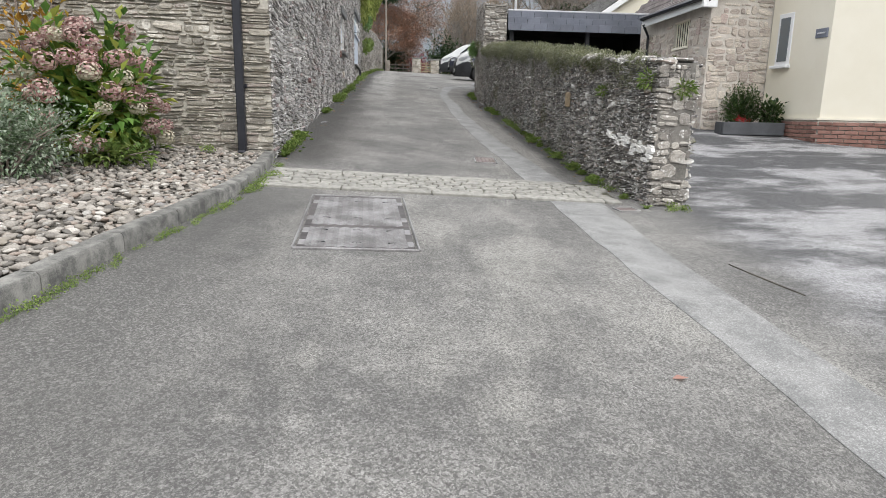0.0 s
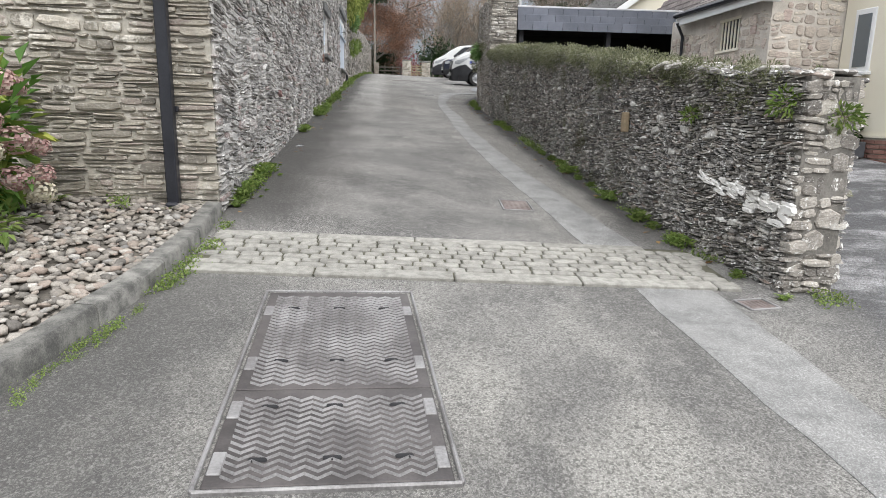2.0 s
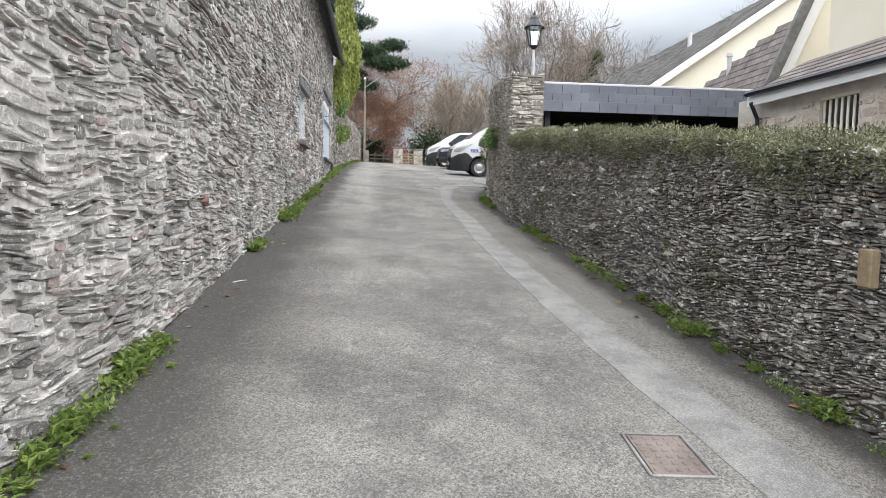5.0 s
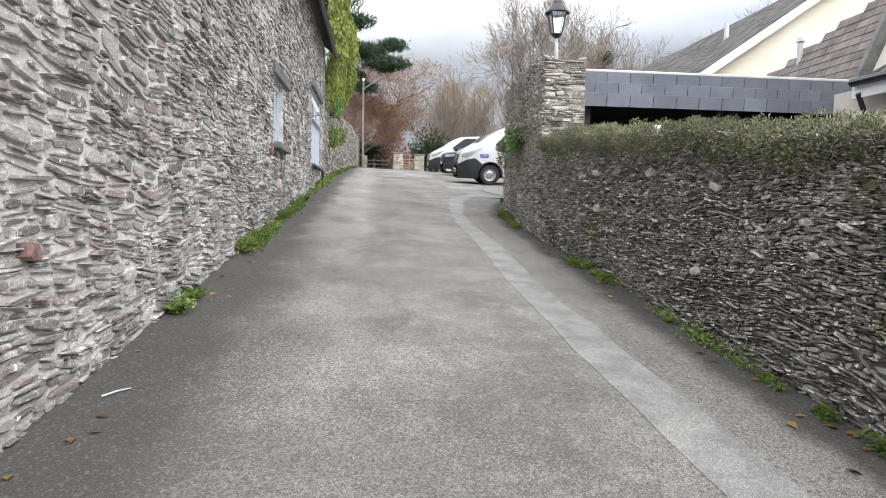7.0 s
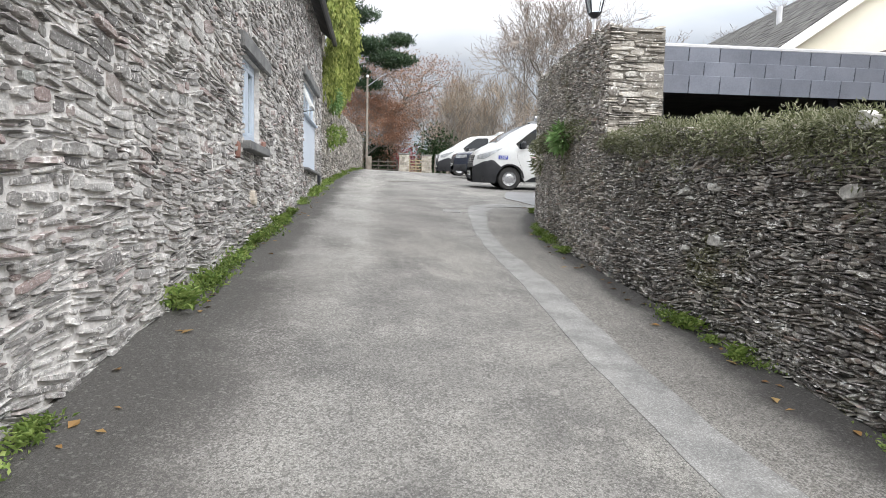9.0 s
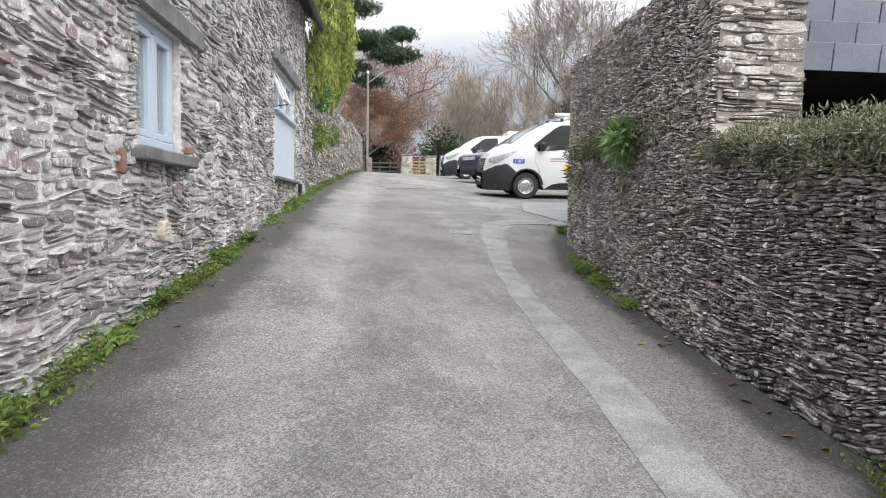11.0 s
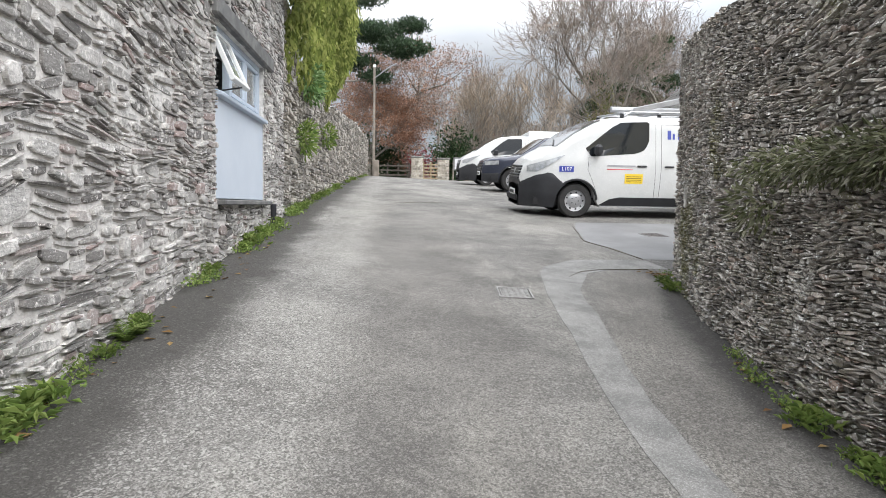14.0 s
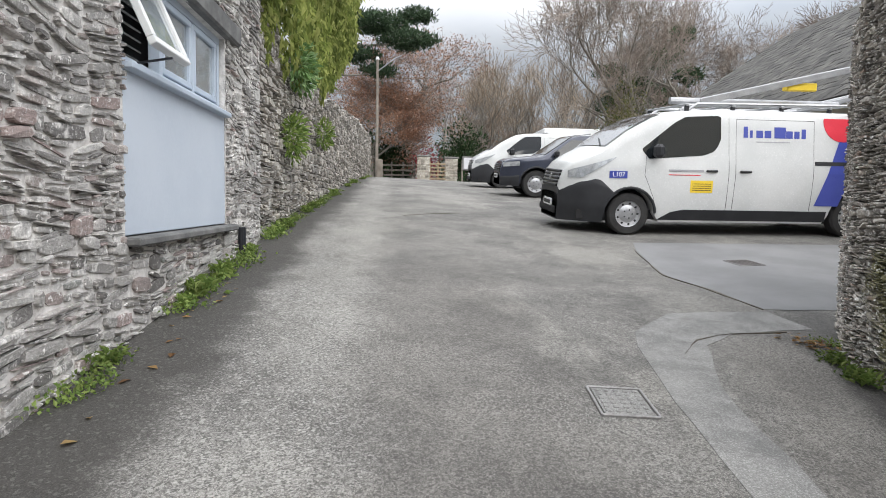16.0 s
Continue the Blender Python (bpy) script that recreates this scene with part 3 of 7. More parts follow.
def lay_stones(wall, line, bottom, top, heights, lengths, proud, mat, singles, holes=(), seed=1, wave=0.03, gap=0.012, tilt=3.0, deep=DEEP, big=0.15, start=0.0, kinds=VARIANTS):
    """Rough courses of rubble on a wall face, each bay of a course filled by one block or by two or three thinner slabs.
    line(s): point and outward normal on the plan, s in metres up to line.length.
    singles(s, z): stones laid as objects of their own; the others are joined into one mesh."""
    r = random.Random(seed)
    V, F, k = [], [], 0
    meshes, count = {}, 0
    rise = lambda s, z: wave * (noise.noise((s * 0.5, z * 0.9, seed)) * 2.2 + noise.noise((s * 1.9, z * 2.3, seed + 9)))
    z, zmax = min(bottom(s) for s in np.linspace(start, line.length, 40)) - 0.12, max(top(s) for s in np.linspace(start, line.length, 40)) + 0.05
    while z < zmax:
        h = r.uniform(*heights)
        s = start - r.uniform(0, lengths[1])
        while s < line.length:
            w = r.uniform(*lengths)
            pieces = []
            pick = r.random()
            if pick < big:
                pieces.append((s, w * 0.8, z, h * r.uniform(0.85, 1.25)))
                w *= 0.8
            else:
                cuts = sorted([0.0, 1.0] + [r.uniform(0.25, 0.75)] if pick < big + (1 - big) * 0.6 else [0.0, r.uniform(0.22, 0.42), r.uniform(0.56, 0.8), 1.0])
                for lo, hi in zip(cuts, cuts[1:]):
                    if r.random() < 0.55:
                        m = r.uniform(0.3, 0.7)
                        pieces += [(s, w * m, z + lo * h, (hi - lo) * h), (s + w * m, w * (1 - m), z + lo * h, (hi - lo) * h * r.uniform(0.8, 1.1))]
                    else:
                        pieces.append((s + r.uniform(-0.1, 0.1) * w, w, z + lo * h, (hi - lo) * h))
            s += w
            for ps, pw, pz, ph in pieces:
                cs = ps + pw / 2
                cs2 = min(max(cs, pw / 2), line.length - pw / 2)
                cz = pz + ph / 2 + rise(cs2, pz)
                if abs(cs2 - cs) > pw * 0.6 or cs2 < start or cz < bottom(cs2) - 0.02 or cz + ph / 2 > top(cs2) + 0.02:
                    continue
                left, right = cs2 - pw / 2, cs2 + pw / 2
                for a, b, c, d in holes:
                    if cz + 0.3 * ph > c and cz - 0.3 * ph < d and right > a and left < b:
                        left, right = (left, a) if a - left > right - b else (b, right)
                if right - left < 0.03:
                    continue
                cs2, pw = (left + right) / 2, right - left
                p, n = line(cs2)
                t = Vector((n[1], -n[0], 0))
                d = (proud[0] + (proud[1] - proud[0]) * r.random() ** 1.4) + deep
                p = p - Vector((n[0], n[1], 0)) * deep
                a = radians(r.gauss(0, tilt * 0.5)) - math.atan((rise(cs2 + 0.1, pz) - rise(cs2 - 0.1, pz)) / 0.2)
                ex = (t * math.cos(a) + Vector((0, 0, math.sin(a)))) * max(0.015, pw - gap * r.uniform(0.2, 1.6))
                ez = (Vector((0, 0, math.cos(a))) - t * math.sin(a)) * max(0.008, ph - gap * r.uniform(0.2, 1.3))
                ey = Vector((n[0], n[1], 0)) * d
                m = Matrix(((ex[0], ey[0], ez[0], p[0]), (ex[1], ey[1], ez[1], p[1]), (ex[2], ey[2], ez[2], cz), (0, 0, 0, 1)))
                vi = r.randrange(len(kinds))
                if count < 290 and singles(cs2, cz):
                    if vi not in meshes:
                        meshes[vi] = Geo().add([tuple(q) for q in kinds[vi][0]], kinds[vi][1]).fix("stone", mat)
                    ob = new("stone", meshes[vi])
                    ob.parent = wall
                    ob.matrix_world = m
                    count += 1
                else:
                    A = np.array(m)
                    V.append(kinds[vi][0] @ A[:3, :3].T + A[:3, 3])
                    F += [tuple(i + k for i in q) for q in kinds[vi][1]]
                    k += len(kinds[vi][0])
        z += h
    if not V:
        return None
    g = Geo()
    g.v, g.f = [tuple(q) for q in np.concatenate(V)], F
    ob = new("rubble_facing", g.fix("rubble_facing", mat))
    ob.parent = wall
    tagged(ob, kind="stuff")
    return ob


class Line:
    """A plan line through corner points; the wall's face is on its right hand as one walks it."""

    def __init__(self, pts):
        self.p = [Vector((*q, 0)) for q in pts]
        self.seg = [(b - a).length for a, b in zip(self.p, self.p[1:])]
        self.length = sum(self.seg)

    def __call__(self, s):
        for a, b, l in zip(self.p, self.p[1:], self.seg):
            if s <= l or b is self.p[-1]:
                d = (b - a) / l
                return a + d * s, (d[1], -d[0])
            s -= l


def wall_core(g, line, bottom, top, thick, n=40, back=DEEP):
    """The mortar body of a wall behind its face stones."""
    rings = []
    for i in range(n + 1):
        s = line.length * i / n
        p, nn = line(min(s, line.length - 1e-4))
        p = (p[0] - nn[0] * back, p[1] - nn[1] * back)
        q = (p[0] - nn[0] * thick, p[1] - nn[1] * thick)
        rings.append([(p[0], p[1], bottom(s)), (p[0], p[1], top(s)), (q[0], q[1], top(s)), (q[0], q[1], bottom(s))])
    return g.loft(rings)

# ---- ground ----
def build_ground():
    xs = sorted(set([-400, -200, -80, -40, -20] + [round(-10 + 0.5 * i, 3) for i in range(61)] + [24, 32, 50, 100, 200, 400]))
    ys = sorted(set([-300, -100, -40, -20] + [round(-12 + 0.25 * i, 3) for i in range(320)] + [72, 80, 100, 150, 250, 400]))
    g = Geo()
    g.v = [(x, y, ground_z(x, y)) for x in xs for y in ys]
    n = len(ys)
    g.f = [(i * n + j, (i + 1) * n + j, (i + 1) * n + j + 1, i * n + j + 1) for i in range(len(xs) - 1) for j in range(n - 1)]
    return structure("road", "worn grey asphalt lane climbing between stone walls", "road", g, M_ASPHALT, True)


road = build_ground()


def ribbon(pts, widths, lift, step=0.3):
    """A thin strip that follows the road through plan points, with given widths."""
    g = Geo()
    P = [Vector((x, y, 0)) for x, y in pts]
    cum = [0]
    for a, b in zip(P, P[1:]):
        cum.append(cum[-1] + (b - a).length)
    rings = []
    n = max(2, int(cum[-1] / step))
    for i in range(n + 1):
        s = cum[-1] * i / n
        x, y = np.interp(s, cum, [p[0] for p in P]), np.interp(s, cum, [p[1] for p in P])
        x2, y2 = np.interp(min(s + 0.3, cum[-1]), cum, [p[0] for p in P]), np.interp(min(s + 0.3, cum[-1]), cum, [p[1] for p in P])
        x0, y0 = np.interp(max(s - 0.3, 0), cum, [p[0] for p in P]), np.interp(max(s - 0.3, 0), cum, [p[1] for p in P])
        d = Vector((x2 - x0, y2 - y0, 0)).normalized()
        w = np.interp(s, cum, widths) / 2
        rag = 0.035 * noise.noise((s * 1.9, 3.1, lift)), 0.035 * noise.noise((s * 1.9, 8.1, lift))
        a, b = (x + d[1] * (w + rag[0]), y - d[0] * (w + rag[0])), (x - d[1] * (w + rag[1]), y + d[0] * (w + rag[1]))
        za, zb = ground_z(*a), ground_z(*b)
        rings.append([(*a, za - 0.03), (*a, za + lift), (*b, zb + lift), (*b, zb - 0.03)])
    return g.loft(rings)


trench = structure("trench_patch", "pale grey filled trench in the asphalt", "road patch",
                   ribbon([(1.95, -6), (1.95, 3.0), (1.92, 5.0), (1.98, 6.8), (1.80, 8.5), (1.56, 11.0), (1.46, 13.0), (1.39, 15.0), (1.43, 17.3), (1.38, 19.5), (1.45, 21.0), (1.62, 22.3), (1.76, 23.5), (2.0, 24.45), (2.5, 24.95), (3.35, 25.1)],
                          [0.45, 0.45, 0.5, 0.6, 0.45, 0.38, 0.36, 0.31, 0.32, 0.24, 0.24, 0.30, 0.34, 0.5, 0.6, 0.5], 0.004), M_PATCH)
tagged(trench, kind="structure")

# ---- left building: long rubble wall with two openings ----
LX, LY0, LY1, EAVE = -1.6, 8.45, 27.9, 6.45
W1 = (18.6, 19.56, 2.98, 3.96)
W2 = (24.05, 26.35, 3.02, 4.78)
left_wall = structure("wall_left", "tall grey slate rubble wall with pale lime pointing", "wall")


def left_core():
    g = Geo()
    y = LY0 + 0.06
    for a, b, c, d in (W1, W2):
        g.box((LX - 0.259, (y + a) / 2, 3.0), (0.5, a - y, 7.2))
        g.box((LX - 0.259, (a + b) / 2, (c - 0.6) / 2), (0.5, b - a, c + 0.6))
        g.box((LX - 0.259, (a + b) / 2, (d + 6.6) / 2), (0.5, b - a, 6.6 - d))
        y = b
    g.box((LX - 0.259, (y + LY1) / 2, 3.0), (0.5, LY1 - y, 7.2))
    return g


part("mortar_core", left_core(), M_MORTAR_L, left_wall)
left_line = Line([(LX, LY0), (LX, LY1)])
lay_stones(left_wall, left_line, lambda s: ground_z(LX, LY0 + s), lambda s: EAVE + 0.1, (0.065, 0.14), (0.16, 0.42), (0.0, 0.03), M_STONE_L,
           lambda s, z: 4.5 < s < 8.6 and z < 2.7, [(a - LY0, b - LY0, c, d) for a, b, c, d in (W1, W2)], 11, 0.06, 0.019, 9.0, 0.008, 0.10)

# front wall of the same building, facing the flower bed
front_wall = structure("wall_front", "buff coursed slate wall behind the flower bed", "wall")
part("mortar_core", Geo().box((-5.1, LY0 + 0.25 + 0.014, 3.0), (6.95, 0.5, 7.4)), M_MORTAR_F, front_wall)
front_line = Line([(-8.5, LY0 - 0.006), (-1.6, LY0 - 0.006)])
lay_stones(front_wall, front_line, lambda s: 0.45, lambda s: 5.2, (0.07, 0.15), (0.2, 0.5), (0.0, 0.026), M_STONE_F,
           lambda s, z: s > 4.6 and z < 2.2, (), 12, 0.02, 0.014, 5.0, 0.034, 0.12)

# ---- boundary wall beyond the building ----
far_line = Line([(-1.62, 27.95), (-1.55, 40), (-1.3, 53)])
far_top = lambda s: float(np.interp(s, [0, 0.8, 1.6, 4, 16, 25], [6.4, 6.2, 5.5, 5.4, 6.35, 6.6])) + 0.12 * noise.noise((s * 0.8, 0, 5))
far_wall = structure("wall_far", "weathered rubble boundary wall under a creeper", "wall")
part("mortar_core", wall_core(Geo(), far_line, lambda s: 2.2, far_top, 0.5), M_MORTAR_L, far_wall)
lay_stones(far_wall, far_line, lambda s: ground_z(-1.6, 27.95 + s), far_top, (0.09, 0.2), (0.2, 0.5), (0.0, 0.05), M_STONE_E,
           lambda s, z: s < 3.2 and z < 4.2, (), 13, 0.03, 0.024, 7.0, 0.02, 0.25, 0.0, SLIVERS)

# ---- right wall: low with a green top, then a tall stretch that curves away ----
R_LOW = Line([(2.33, 18.05), (2.36, 17.4), (2.45, 14.0), (2.52, 9.7), (2.62, 8.0), (2.78, 6.85)])
low_top = lambda s: float(np.interp(18.05 - s, [6.8, 8.8, 10.9, 14.5, 16.3, 18.1], [1.90, 2.10, 2.36, 2.77, 2.95, 3.07])) + 0.05 * noise.noise((s * 1.1, 2, 0))
right_wall = structure("wall_right", "dark slate rubble garden wall with a green top", "wall")
part("mortar_core", wall_core(Geo(), R_LOW, lambda s: -0.2, lambda s: low_top(s) - 0.03, 0.41, 40, 0.026), M_MORTAR_R, right_wall)
lay_stones(right_wall, R_LOW, lambda s: ground_z(2.45, 18.05 - s), low_top, (0.024, 0.062), (0.06, 0.2), (0.0, 0.028), M_STONE_R,
           lambda s, z: 5.2 < s < 8.2 and z < 2.2, (), 21, 0.06, 0.003, 14.0, 0.034, 0.07, 0.0, SLIVERS)
R_END = Line([(2.77, 6.84), (3.27, 6.93)])
lay_stones(right_wall, R_END, lambda s: 0.25, lambda s: 1.93 - 0.18 * max(0.0, s - 0.22), (0.08, 0.19), (0.12, 0.3), (0.0, 0.035), M_STONE_E, lambda s, z: False, (), 22, 0.03, 0.006, 14.0, DEEP, 0.45)
R_BACK = Line([(3.27, 6.93), (3.05, 12), (3.0, 18.0)])
lay_stones(right_wall, R_BACK, lambda s: 0.3 + 0.09 * s, lambda s: 1.9 + 0.11 * s, (0.08, 0.18), (0.2, 0.45), (0.012, 0.045), M_STONE_R, lambda s, z: False, (), 23, 0.02)

R_TALL = Line([(6.4, 25.5), (5.0, 25.5), (4.1, 25.35), (3.68, 24.98), (3.14, 24.15), (2.70, 22.6), (2.42, 20.6), (2.33, 19.0), (2.32, 18.05)])
TL = R_TALL.length
tall_top = lambda s: float(np.interp(TL - s, [0, 1.0, 3.0, 5.0, 7.5, 14], [4.28, 4.32, 4.43, 4.61, 4.75, 4.75])) + 0.07 * noise.noise((s * 1.4, 4, 0))
tall_wall = structure("wall_tall", "tall dark slate wall that curves into the yard", "wall")
part("mortar_core", wall_core(Geo(), R_TALL, lambda s: 0.8, lambda s: tall_top(s) - 0.04, 0.6, 60, 0.024), M_MORTAR_T, tall_wall)
lay_stones(tall_wall, R_TALL, lambda s: ground_z(*R_TALL(s)[0][:2]), tall_top, (0.024, 0.06), (0.055, 0.19), (0.0, 0.026), M_STONE_T,
           lambda s, z: TL - 6.2 < s < TL - 3.4 and z < 3.6, (), 24, 0.06, 0.003, 14.0, 0.034, 0.07, 1.9, SLIVERS)
R_PIER = Line([(2.32, 18.04), (2.95, 18.04)])
lay_stones(tall_wall, R_PIER, lambda s: 2.9, lambda s: 4.27, (0.05, 0.11), (0.14, 0.34), (0.0, 0.036), M_STONE_E, lambda s, z: False, (), 25, 0.01, 0.004, 7.0, DEEP, 0.25)

# ---- openings of the left building ----
def sheet(a, b, c, d, off=(0, 0, 0)):
    return [tuple(Vector(q) + Vector(off)) for q in (a, b, c, d)]


def frame_bars(g, x, y0, y1, z0, z1, w, depth):
    """A rectangular frame of four bars, in the plane x."""
    g.box((x, (y0 + y1) / 2, z0 + w / 2), (depth, y1 - y0, w), None, 0.006)
    g.box((x, (y0 + y1) / 2, z1 - w / 2), (depth, y1 - y0, w), None, 0.006)
    g.box((x, y0 + w / 2, (z0 + z1) / 2), (depth - 0.004, w, z1 - z0 - 2 * w), None, 0.006)
    g.box((x, y1 - w / 2, (z0 + z1) / 2), (depth - 0.004, w, z1 - z0 - 2 * w), None, 0.006)
    return g


def window_one():
    a, b, c, d = W1
    w = structure("window_1", "pale blue-grey painted two-light window with slatted blinds", "window")
    part("window_frame", frame_bars(Geo(), LX - 0.105, a + 0.02, b - 0.02, c + 0.03, d, 0.07, 0.09), M_BLUEWOOD, w)
    mid = (a + b) / 2
    part("mullion", Geo().box((LX - 0.105, mid, (c + d) / 2), (0.085, 0.075, d - c - 0.16), None, 0.006), M_BLUEWOOD, w)
    for lo, hi in ((a + 0.09, mid - 0.04), (mid + 0.04, b - 0.09)):
        sash = part("sash", frame_bars(Geo(), LX - 0.09, lo, hi, c + 0.1, d - 0.07, 0.055, 0.06), M_BLUEWOOD, w)
        pane = part("pane", Geo().box((LX - 0.10, (lo + hi) / 2, (c + d) / 2 + 0.015), (0.006, hi - lo - 0.1, d - c - 0.28)), M_CLEAR, sash, "clear glass")
        pane.visible_shadow = False
    blind = Geo()
    for i in range(22):
        z = c + 0.12 + i * (d - c - 0.2) / 22
        blind.box((0, 0, 0), (0.05, b - a - 0.2, 0.006), pose(LX - 0.22, mid, z, 0, 35, 0))
    part("blind", blind, M_WHITE, w, "white slatted blind")
    # added near-black board: its colour gives the darkness of the unseen room
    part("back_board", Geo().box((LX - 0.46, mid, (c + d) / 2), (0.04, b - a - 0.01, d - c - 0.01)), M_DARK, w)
    part("sill", Geo().box((LX - 0.03, mid, c - 0.045), (0.28, b - a + 0.22, 0.10), None, 0.012), M_LINTEL, w, "grey slate sill")
    part("lintel", Geo().box((LX - 0.07, mid + 0.16, d + 0.095), (0.26, b - a + 0.7, 0.18), None, 0.015), M_LINTEL, w, "weathered timber lintel")


def window_two():
    a, b, c, d = W2
    rail = 4.06
    w = structure("window_2", "blue-grey window above a plain boarded panel, its first light open", "window")
    part("board", Geo().box((LX - 0.04, (a + b) / 2, (c + rail) / 2), (0.05, b - a - 0.02, rail - c - 0.02), None, 0.006), M_PANEL, w, "flat pale blue-grey board")
    part("transom", Geo().box((LX - 0.01, (a + b) / 2, rail + 0.005), (0.13, b - a - 0.01, 0.045), None, 0.008), M_BLUEWOOD, w)
    part("window_frame", frame_bars(Geo(), LX - 0.10, a + 0.01, b - 0.01, rail + 0.03, d, 0.06, 0.09), M_BLUEWOOD, w)
    n = 3
    wd = (b - a - 0.14) / n
    for i in range(n):
        lo = a + 0.07 + i * wd
        if i:
            part("mullion", Geo().box((LX - 0.10, lo, (rail + d) / 2), (0.085, 0.06, d - rail - 0.15), None, 0.006), M_BLUEWOOD, w)
        g = frame_bars(Geo(), 0, lo + 0.035 - (lo + wd / 2), lo + wd - 0.035 - (lo + wd / 2), -(d - rail - 0.17), 0, 0.05, 0.055)
        p = Geo().box((0, 0, -(d - rail - 0.17) / 2), (0.006, wd - 0.15, d - rail - 0.26))
        m = pose(LX - 0.085, lo + wd / 2, d - 0.065, 0, -24 if i == 0 else 0, 0)
        sash = part("sash", g, M_WHITE if i == 0 else M_BLUEWOOD, w, "white top-hung light standing open" if i == 0 else "")
        sash.matrix_world = m
        pane = part("pane", p, M_CLEAR, sash, "clear glass")
        pane.visible_shadow = False
    part("stay", Geo().tube([(LX - 0.06, a + 0.35, rail + 0.08), (LX + 0.17, a + 0.35, rail + 0.12)], 0.008, 6), M_BLACK, w)
    lou = Geo()
    for i in range(9):
        lou.box((0, 0, 0), (0.07, 0.62, 0.012), pose(LX - 0.2, a + 0.4, rail + 0.1 + i * 0.07, 0, 30, 0))
    part("louvre", lou, M_LINTEL, w, "dark slatted blind behind the open light")
    # same added board here, coloured as the unlit room
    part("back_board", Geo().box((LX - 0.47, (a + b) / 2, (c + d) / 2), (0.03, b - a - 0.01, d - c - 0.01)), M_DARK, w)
    part("sill", Geo().box((LX - 0.0, (a + b) / 2 + 0.02, c - 0.025), (0.2, b - a + 0.1, 0.055), None, 0.012), M_LINTEL, w, "grey slate sill")
    part("lintel", Geo().box((LX - 0.06, (a + b) / 2 + 0.1, d + 0.1), (0.26, b - a + 0.5, 0.19), None, 0.02), M_LINTEL, w, "heavy weathered timber lintel")


M_CLEAR = Nodes("clear_window_glass")
M_CLEAR.put(M_CLEAR.bsdf.inputs["Transmission Weight"], 0.85)
M_CLEAR = M_CLEAR.done((0.75, 0.8, 0.82), 0.03, 0.0, 0.6)
window_one()
window_two()
lroof = structure("roof_left", "dark slate roof edge with black gutter", "roof")
part("roof_slope", Geo().add([(-1.32, 8.2, 6.42), (-1.32, 28.0, 6.42), (-5.5, 28.0, 9.6), (-5.5, 8.2, 9.6), (-1.32, 8.2, 6.5), (-1.32, 28.0, 6.5), (-5.5, 28.0, 9.7), (-5.5, 8.2, 9.7)],
                             [(0, 1, 2, 3), (4, 5, 6, 7), (0, 1, 5, 4), (1, 2, 6, 5), (2, 3, 7, 6), (3, 0, 4, 7)]), M_OLDSLATE, lroof)
part("gutter", Geo().tube([(-1.28, 8.3, 6.36), (-1.28, 28.05, 6.36)], 0.06, 8), M_BLACK, lroof)
part("rear_wall", Geo().box((-8.6, 18.0, 3.6), (0.3, 19.5, 7.0)).box((-5.1, 27.7, 3.4), (6.8, 0.36, 7.0)), M_MORTAR_L, lroof)

drain = thing("drainpipe", "square black plastic downpipe against the stone wall", "pipe")
part("pipe", Geo().box((-1.98, LY0 - 0.10, 3.35), (0.10, 0.10, 5.2), None, 0.012), M_BLACK, drain)
part("shoe", Geo().box((-1.98, LY0 - 0.13, 0.72), (0.11, 0.13, 0.16), pose(0, 0, 0), 0.02), M_BLACK, drain)
for zz in (1.6, 3.4):
    part("bracket", Geo().box((-1.98, LY0 - 0.05, zz), (0.15, 0.05, 0.05), None, 0.008), M_BLACK, drain)
stub = thing("waste_pipe", "short dark pipe stub at the foot of the wall", "pipe", geo=Geo().tube([(LX + 0.05, 26.75, 2.5), (LX + 0.05, 26.75, 2.98)], 0.04, 10), mat=M_BLACK)

# ---- slate-clad carport between the houses ----
carport = thing("carport", "flat carport with blue-grey slate fascia and pale capping", "carport", m=pose(0, 0, -0.06))
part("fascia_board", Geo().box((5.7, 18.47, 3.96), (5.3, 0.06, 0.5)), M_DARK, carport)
for r in range(3):
    for i in range(15):
        x0 = 3.03 + i * 0.37 + (0.18 if r % 2 else 0)
        if x0 + 0.37 > 8.45:
            continue
        part("slate", Geo().box((0, 0, 0), (0.362, 0.012, 0.2), pose(x0 + 0.185, 18.42 - 0.012 * (2 - r), 3.80 + r * 0.16, 7, 0, 0), 0.003), M_SLATE, carport)
part("slate", Geo().box((0, 0, 0), (0.172, 0.012, 0.2), pose(3.12, 18.408, 3.96, 7, 0, 0), 0.003), M_SLATE, carport)
part("capping", Geo().box((5.7, 18.5, 4.235), (5.35, 0.2, 0.045), None, 0.01), M_LEADW, carport, "pale lead capping")
part("roof_deck", Geo().box((5.45, 20.6, 4.12), (4.8, 4.2, 0.12)), M_OLDSLATE, carport)
# near-black walls put the shade under the carport roof into their colour
part("back_wall", Geo().box((5.45, 22.5, 2.8), (4.8, 0.2, 2.6)).box((7.8, 20.6, 2.8), (0.2, 4, 2.6)), M_DARK, carport, "back wall coloured near-black for the shade inside")
for xx in (3.2, 5.4, 7.5):
    part("post", Geo().box((xx, 18.75, 2.65), (0.12, 0.12, 2.6), None, 0.01), M_BLACK, carport)

